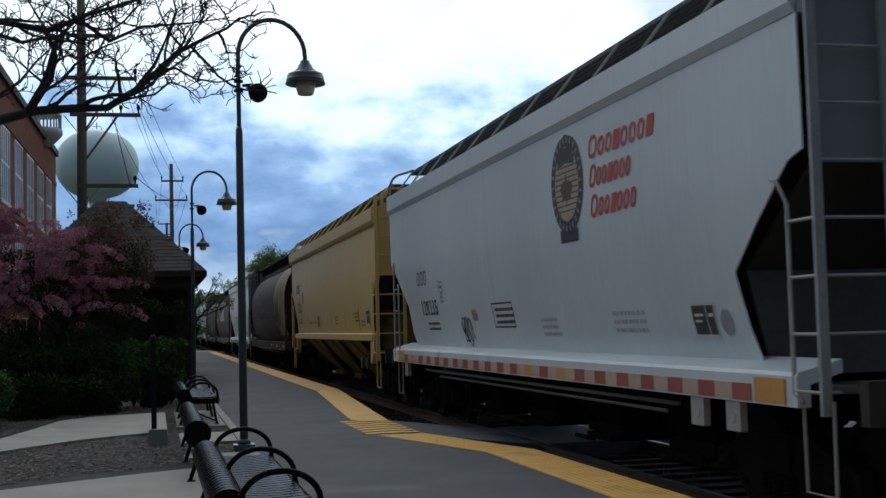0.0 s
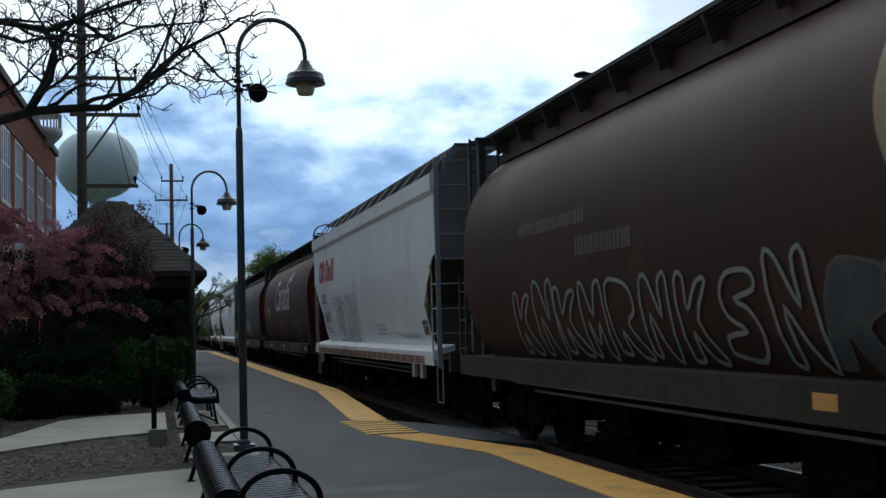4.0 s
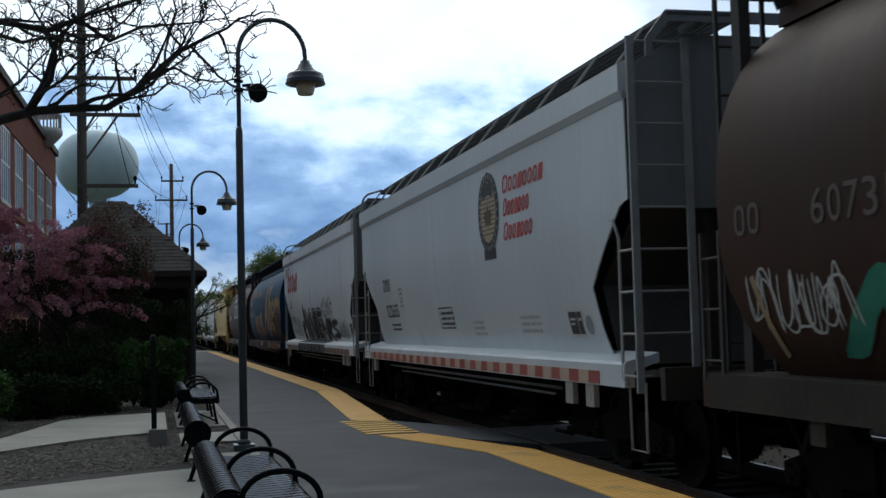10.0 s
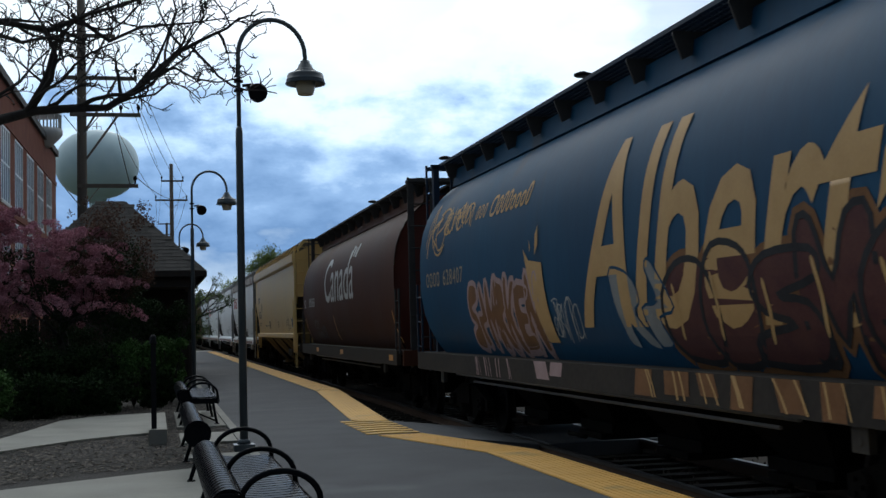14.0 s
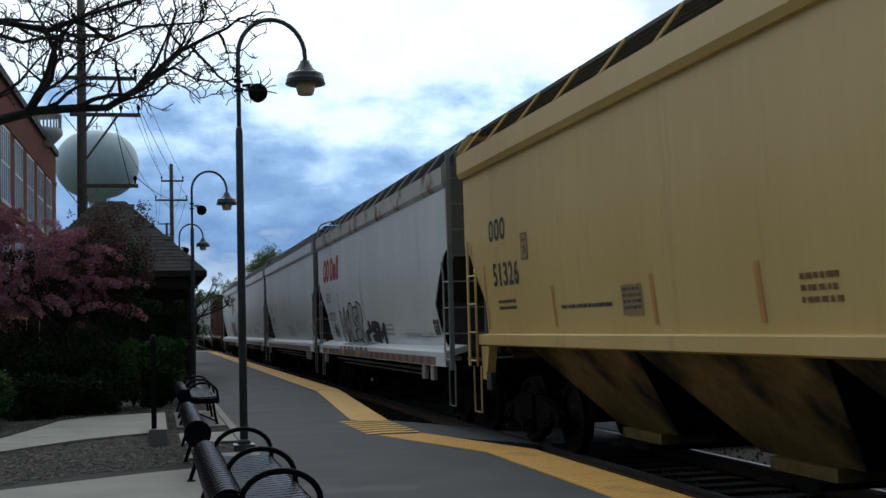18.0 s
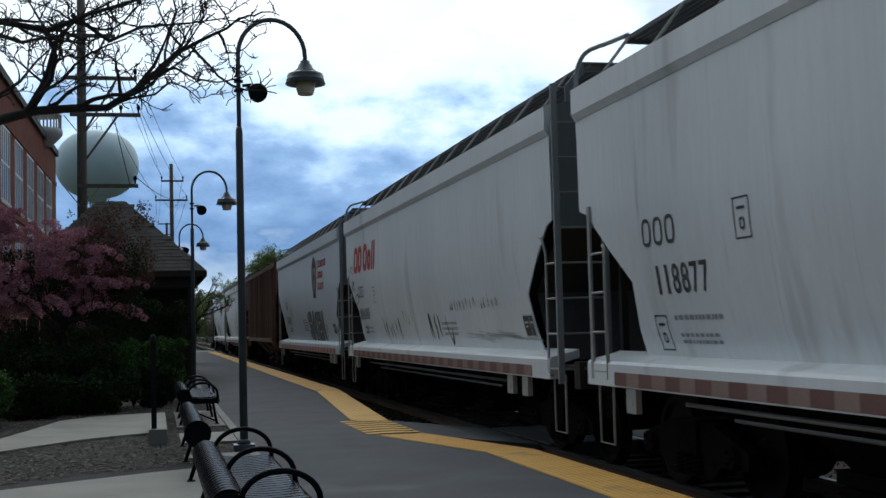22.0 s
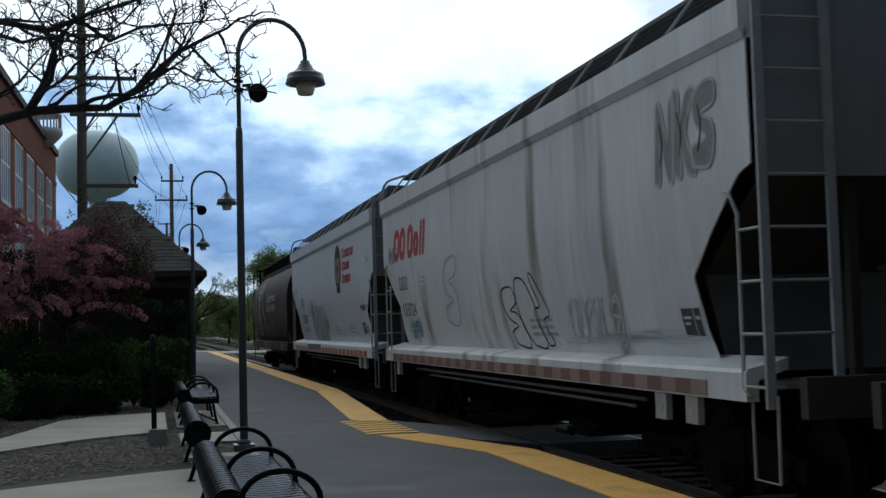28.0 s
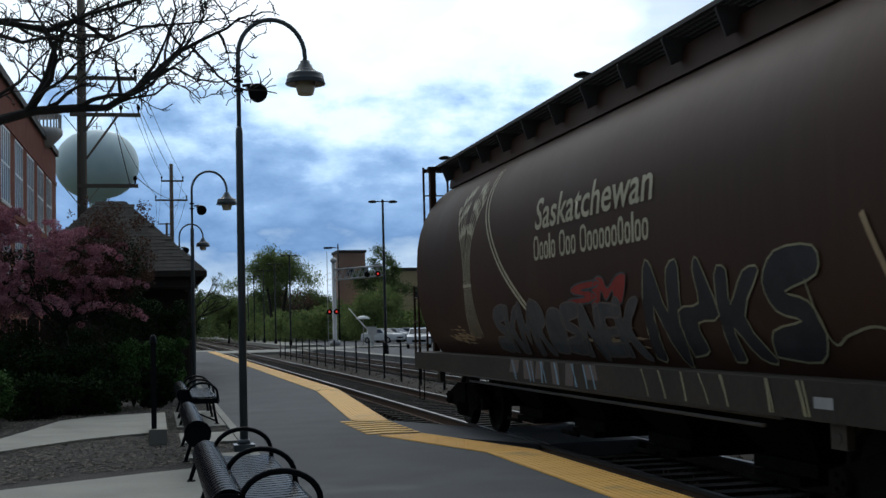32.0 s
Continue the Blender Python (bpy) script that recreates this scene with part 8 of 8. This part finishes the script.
    throw_up(C[11], "slab", 0.85, -1.4, 1.36, 1.8, "zsm", M["spray_dark"], M["spray_black"], 0.03, "slanting black tag", 0.3, 33)
    for y in (5.7, 3.08, 0.85):
        marking(C[11], "orange_tape", M["orange"], lambda bm: [bm.faces.new([bm.verts.new((-1.6225, yy, z)) for yy, z in ((y + 0.22, 1.06), (y - 0.22, 1.06), (y - 0.22, 1.19), (y + 0.22, 1.19))])], "orange reflective tape")
    scrawl(C[11], "slab", 5.6, 4.9, 1.45, 1.8, 4, 0.018, M["spray_grey"], 37, "faint grey tag")
    scrawl(C[11], "slab", 2.3, 2.0, 1.95, 2.1, 3, 0.012, M["tape_red"], 38, "small dark red tag")
    # thin tags
    for n in range(5):
        scrawl(C[13], "slab", 7.25 - 0.32 * n, 6.95 - 0.32 * n, 2.85 - 0.33 * n, 3.1 - 0.33 * n, 1, 0.018, M["spray_black"], 41 + n, "thin black tag near the end")
    slashes(C[13], "slab", 3.75, 1.9, 1.42, 1.90, 6, 0.045, M["spray_black"], 34, "black tag of sharp strokes")
    slashes(C[13], "slab", 1.6, 0.7, 1.72, 1.98, 4, 0.018, M["spray_grey"], 36, "small grey scrawl")
    slashes(C[13], "slab", -0.5, -1.55, 1.42, 1.92, 3, 0.065, M["spray_black"], 35, "black tag of sharp strokes")
    slashes(C[13], "slab", -1.7, -2.7, 1.40, 1.95, 1, 0.05, M["spray_black"], 45, "long black slash with a hook", 0.0)
    for y0, y1, n in ((-2.25, -3.0, 5), (-3.1, -3.4, 2), (-3.5, -3.85, 2), (-4.1, -5.05, 5)):
        slashes(C[13], "slab", y0, y1, 1.90, 2.12, n, 0.022, M["spray_black"], 37 + n, "row of small thin black strokes")
    throw_up(C[16], "slab", -5.9, -7.1, 2.9, 3.6, "nks", M["spray_mid"], M["spray_white"], 0.03, "grey and white graffiti near the end", 0.1, 38, M["spray_black"])
    throw_up(C[16], "slab", -0.55, -2.4, 1.36, 2.25, "soz", None, M["spray_black"], 0.022, "thin looping black drawing", -0.6, 39, wide=1.1)
    throw_up(C[16], "slab", 2.7, 1.9, 1.7, 2.8, "s", None, M["stencil_faint"], 0.03, "washed-out grey drawing", 0.3, 42)
    scrawl(C[16], "slab", -3.0, -4.6, 1.45, 1.95, 6, 0.03, M["streak"], 43, "washed-out grey drawing")
    scrawl(C[16], "slab", 5.8, 4.9, 1.45, 1.8, 4, 0.03, M["spray_blue"], 40, "pale blue tag")
    scrawl(C[16], "slab", 7.1, 6.4, 2.9, 3.2, 4, 0.016, M["spray_grey"], 44, "thin grey tag by the end")
    for i, seed in ((3, 51), (7, 52), (11, 53), (16, 54), (13, 55), (12, 56)):
        streaks(C[i], "slab", M["grey_c"], seed, 14)
    # tan cars
    for i, num, seed in ((1, "52010", 61), (10, "51326", 62)):
        c, k = C[i], "bay"
        reporting_mark(c, k, 6.6, 2.80, M["mark_black"], 0.29, 3, 0.22, 0.05, 0.06)
        number(c, k, num, 6.5, 2.20, 0.29, M["mark_black"], 1.22, 0.022)
        placard(c, k, -6.3, 1.75, 0.42, 0.32)
        for y, z, w, rows in ((6.35, 1.96, 0.75, 2), (3.8, 1.84, 1.6, 1), (-1.5, 1.95, 0.5, 3), (-4.6, 2.0, 0.7, 3), (-5.6, 1.8, 0.4, 2)):
            stencils(c, k, y, z, w, rows, M["mark_black"] if w > 0.7 else M["spray_brown"], seed + rows)
        marking(c, "notice_panel", M["notice_tan"], lambda bm: block(bm, k, 1.94, 1.42, 1.74, 2.04, 0.005), "brown worn notice panel")
        stencils(c, k, 1.9, 1.98, 0.4, 4, M["mark_black"], seed + 7, 0.06)
        for y in (4.05, 1.15, -0.9, -3.2, -5.3, -6.75):
            marking(c, "reflector_strip", M["orange"] if y > -4 else M["spray_brown"], lambda bm: block(bm, k, y + 0.04, y - 0.045, 1.64, 2.12, 0.006, -0.06), "dull orange reflective strip")
        marking(c, "reflector_strip", M["orange"], lambda bm: block(bm, k, 6.98, 6.92, 1.62, 2.5, 0.006, 0.0), "long dull orange strip along the cut-away")
        plate_mark(c, k, 5.16, 2.48, M["mark_black"], M["notice_tan"])
        streaks(c, k, M["tan_streak"], seed, 16)
    # cylindrical cars
    for i, num, mat, seed in ((4, "607487", M["mark_white"], 71), (5, "607312", M["mark_faded"], 72), (9, "604363", M["mark_white"], 73)):
        c, k = C[i], "tank"
        lettering(c, k, "Canada", 2.45, 2.38, 1.13, mat, 4.85, name="lettering", bold=0.004)
        for a, b in ((-1.5, -1.72), (-2.22, -2.44)):
            marking(c, "flag_bar", mat, lambda bm: block(bm, k, a, b, 3.32, 3.62, 0.006, 0.3), "bar of the small flag over the last letter")
        marking(c, "flag_leaf", mat, lambda bm: fill_shape(bm, k, [(-1.97 - 0.11 * math.sin(q) - 0.04, 3.46 + 0.12 * math.cos(q)) for q in np.linspace(0, 5.9, 10)], 0.006), "leaf of the small flag")
        reporting_mark(c, k, 7.0, 2.32, mat, 0.24, 2, 0.17, 0.05)
        number(c, k, num, 5.85, 2.32, 0.25, mat, 1.28)
        for y in (6.8, -6.95, 1.0):
            marking(c, "reflector_strip", M["orange"] if i != 5 else M["wheat_tan"], lambda bm: ribbon(bm, k, [np.array((y - 0.22 * f, 2.0 - 0.62 * f)) for f in np.linspace(0, 1, 6)], 0.07, 0.0125, False), "dull orange reflective strip")
        soft_patch(c, k, 0.0, 1.75, 3.0, 0.2, M["brown_worn"], seed, 50, "rubbed lighter paint along the side", 0.03)
        for y in (3.9, -0.6):
            marking(c, "orange_tape", M["orange"], lambda bm: bm.faces.new([bm.verts.new((-1.5895, yy, z)) for yy, z in ((y + 0.24, 1.06), (y - 0.24, 1.06), (y - 0.24, 1.17), (y + 0.24, 1.17))]), "orange reflective tape on the sill")
    throw_up(C[4], "tank", 3.3, -0.3, 1.32, 1.9, "snmkor", None, M["rub_tan"], 0.03, "rubbed brown tag", 0.1, 81)
    wheat(C[4], "tank", -4.2, 1.9, 2.0, 0.8, M["brown_worn"], "faint worn wheat sheaf")
    wheat(C[4], "tank", -6.0, 1.9, 2.0, 0.8, M["brown_worn"], "faint worn wheat sheaf")
    throw_up(C[4], "tank", -2.65, -5.35, 1.30, 2.0, "oesz", M["teal"], M["spray_mid"], 0.028, "dark teal graffiti with pale edges", 0.3, 82, wide=1.2)
    sill_paint(C[4], "tank", -2.8, -5.6, 4, M["teal"], M["spray_mid"], 83, "dark teal paint carried down over the sill", False)
    throw_up(C[5], "tank", 0.75, -1.4, 1.36, 2.2, "nmr", M["spray_mid"], M["spray_black"], 0.022, "pale grey graffiti with dark edges", 0.3, 84)
    sill_paint(C[5], "tank", 0.6, -1.2, 4, M["spray_mid"], None, 85, "pale drips over the sill", False)
    throw_up(C[5], "tank", 5.5, 3.7, 1.40, 2.0, "nr", M["spray_green"], M["brown_b"], 0.02, "green graffiti", 0.5, 86)
    sill_paint(C[5], "tank", 5.0, 3.4, 3, M["spray_green"], None, 87, "green paint over the sill", False)
    scrawl(C[5], "tank", 6.9, 5.5, 1.6, 2.0, 7, 0.02, M["spray_white"], 85, "thin white tag")
    scrawl(C[5], "tank", -1.5, -2.9, 1.5, 2.0, 4, 0.04, M["mark_faded"], 88, "worn pale graffiti")
    scrawl(C[9], "tank", 5.1, 4.0, 1.68, 1.95, 4, 0.022, M["mark_faded"], 86, "faint white tag")
    scrawl(C[9], "tank", 4.9, 3.9, 1.4, 1.62, 5, 0.022, M["mark_faded"], 89, "faint white tag")
    scrawl(C[9], "tank", 3.9, 3.0, 1.4, 1.8, 4, 0.025, M["spray_dark"], 90, "smeared dark tag")
    c = C[2]
    sheaf_panel(c)
    throw_up(c, "tank", 4.9, -2.6, 1.32, 2.12, "knkmrnksn", None, M["spray_mid"], 0.045, "tall thin white graffiti", 0.0, 87, wide=0.8)
    throw_up(c, "tank", -2.5, -3.9, 1.3, 2.1, "rs", M["spray_dark"], M["mark_faded"], 0.025, "grey sprayed graffiti", 0.3, 88)
    soft_patch(c, "tank", -5.2, 2.1, 0.7, 0.3, M["spray_dark"], 89, 120, "grey sprayed-over patch", 0.05)
    stencils(c, "tank", 4.5, 2.75, 2.4, 1, M["mark_faded"], 91, 0.3)
    stencils(c, "tank", 2.4, 2.4, 1.6, 1, M["mark_faded"], 92, 0.4)
    for y, w in ((-2.6, 0.16), (-4.6, 0.18)):
        marking(c, "orange_tape", M["orange"], lambda bm: bm.faces.new([bm.verts.new((-1.5895, yy, z)) for yy, z in ((y + w, 1.04), (y - w, 1.04), (y - w, 1.16), (y + w, 1.16))]), "orange reflective tape on the sill")
    # blue car
    c = C[8]
    lettering(c, "tank", "Alberta", -0.60, 1.66, 1.80, M["mark_tan"], 6.5, 0.42, bold=0.014)
    scrawl(c, "tank", 6.8, 5.6, 2.85, 3.62, 2, 0.035, M["mark_tan"], 191, "tan script strokes", rough=0.1)
    scrawl(c, "tank", 5.6, 4.0, 3.12, 3.5, 6, 0.03, M["mark_tan"], 192, "tan script strokes", rough=0.1)
    mark_shapes(c, "tank", row_of(3.7, [0.13] * 3, 0.07), 3.18, 0.2, 0.03, M["mark_tan"], 0.4, "slogan", "tan slogan")
    mark_shapes(c, "tank", row_of(2.95, [0.3] + [0.17] * 7, 0.05, [1, 0.9, 1, 1, 0.7, 0.7, 0.7, 1]), 3.15, 0.29, 0.045, M["mark_tan"], 0.35, "slogan", "tan slogan")
    reporting_mark(c, "tank", 6.8, 2.32, M["mark_faded_tan"], 0.23, 4, 0.19, 0.06)
    number(c, "tank", "628407", 5.6, 2.32, 0.24, M["mark_faded_tan"], 1.3)
    throw_up(c, "tank", 4.15, 0.85, 1.33, 2.22, "szmrken", M["spray_brown"], M["spray_pink"], 0.04, "dark brown graffiti with pale edges", 0.1, 93, None, 1.1, M["spray_pink"])
    sill_paint(c, "tank", 4.0, 1.9, 5, None, M["spray_pink"], 94, "pale drips over the sill")
    sill_paint(c, "tank", 0.9, -0.4, 2, M["spray_pink"], None, 95, "pale pink paint over the sill", False)
    for n, shape in enumerate(([(1.25, 2.6), (1.05, 2.45), (0.55, 2.4), (0.42, 1.45), (0.8, 1.45)], [(1.02, 2.72), (0.95, 2.6), (0.98, 2.55)], [(0.75, 2.75), (0.64, 2.85), (0.66, 2.62), (0.8, 2.5)])):
        marking(c, "flame_emblem", M["mark_tan"], lambda bm: fill_shape(bm, "tank", shape, 0.0125), "tan flame-like emblem")
    scrawl(c, "tank", 0.4, -0.5, 1.5, 1.95, 4, 0.016, M["spray_white"], 96, "thin pale tag")
    throw_up(c, "tank", -2.85, -6.9, 1.30, 2.28, "oosmo", M["spray_plum"], M["spray_black"], 0.06, "plum and brown graffiti over the lower side", 0.1, 97, M["mark_tan"], 1.2, M["spray_brown"])
    throw_up(c, "tank", -1.7, -3.0, 1.4, 2.2, "rz", M["spray_mid"], M["blue"], 0.03, "pale grey sprayed bodies", -0.3, 98)
    sill_paint(c, "tank", -2.3, -6.9, 7, M["spray_brown"], M["mark_tan"], 99, "brown and tan paint over the sill", False)
    # last car
    c = C[18]
    lettering(c, "tank", "Saskatchewan", 0.5, 2.80, 0.36, M["cream"], 3.55, 0.12, bold=0.012)
    heights = [1, .72, .72, 1, .72] + [1, .72, .72] + [1, .72, .72, .72, .72, .72, .95, .72, 1, .72, .72]
    cells, y = [], 0.58
    for n, f in enumerate(heights):
        w = 0.20 if f == 1 and n in (0, 5, 8) else 0.15
        slim = n in (3, 16)
        cells.append((y, y - (0.06 if slim else w), f, not slim))
        y -= (0.06 if slim else w) + (0.14 if n in (4, 7) else 0.025)
    mark_shapes(c, "tank", cells, 2.43, 0.29, 0.04, M["cream"], 0.05, "wordmark", "cream company lettering")
    wheat(c, "tank", 3.85, 1.5, 2.1, 0.72, M["cream"], "cream wheat sheaf emblem")
    for o in (0, 0.14):
        marking(c, "curved_line", M["cream"], lambda bm: ribbon(bm, "tank", smooth_line([(3.1 - o, 3.85), (2.85 - o, 3.2), (2.2 - o, 2.5), (1.1 - o, 1.85)], 8), 0.045, 0.006, False), "thin cream curve")
    throw_up(c, "tank", -2.6, -5.75, 1.32, 2.15, "nzks", M["spray_black"], M["cream_thin"], 0.018, "black graffiti with thin cream outline", 0.2, 103, wide=1.0)
    marking(c, "graffiti_tail", M["cream_thin"], lambda bm: ribbon(bm, "tank", smooth_line([(-5.6, 1.95), (-5.75, 1.5), (-6.0, 1.55), (-6.4, 1.6), (-6.9, 1.42)], 6), 0.02, 0.0125), "trailing thin cream line")
    sill_paint(c, "tank", -2.6, -6.2, 5, None, M["cream_thin"], 104, "thin cream strokes on the sill")
    throw_up(c, "tank", 2.75, -2.4, 1.30, 1.92, "skmrosnek", M["spray_dark"], M["mark_faded"], 0.022, "faded grey graffiti", 0.2, 105, wide=1.1)
    sill_paint(c, "tank", 1.6, -1.6, 6, M["mark_faded"], M["spray_blue"], 106, "faded paint on the sill", False)
    throw_up(c, "tank", -0.6, -2.1, 1.85, 2.12, "sm", M["fade_red"], M["spray_dark"], 0.02, "faded red graffiti", 0.2, 107)
    soft_patch(c, "tank", -1.8, 1.5, 0.8, 0.12, M["wheat_tan"], 108, 40, "ochre grime low on the side", 0.03)
    soft_patch(c, "tank", 4.6, 1.5, 0.7, 0.14, M["wheat_tan"], 109, 40, "ochre grime low on the side", 0.03)
    marking(c, "sill_label", M["mark_grey"], lambda bm: bm.faces.new([bm.verts.new((-1.5905, y, z)) for y, z in ((-5.75, 1.05), (-6.0, 1.05), (-6.0, 1.13), (-5.75, 1.13))]), "small pale label on the sill")
    marking(c, "reflector_strip", M["wheat_tan"], lambda bm: ribbon(bm, "tank", [np.array((-6.4 - 0.5 * f, 2.35 - 0.95 * f)) for f in np.linspace(0, 1, 8)], 0.06, 0.0125, False), "dull yellow reflective strip")
    # rusty car
    c = C[15]
    reporting_mark(c, "ribbed", 5.4, 2.2, M["mark_faded"], 0.3)
    placard(c, "ribbed", -4.6, 1.5, 0.4, 0.3)


mark_cars()


# ---- what moves ----
def motions():
    times = [2.0 * k for k in range(17)]
    for car, kind, mid in CARS:
        walk(car, [(t, pose(TRACK, mid - travelled(t), RAIL)) for t in times])
    steps = [k / 15 for k in range(481)]
    for w, d in [s for s in SPIN if isinstance(s, tuple)]:
        walk(w, [(t, pose(0, d, 0.46, math.degrees(travelled(t) / 0.46), 0, 0)) for t in steps])


motions()
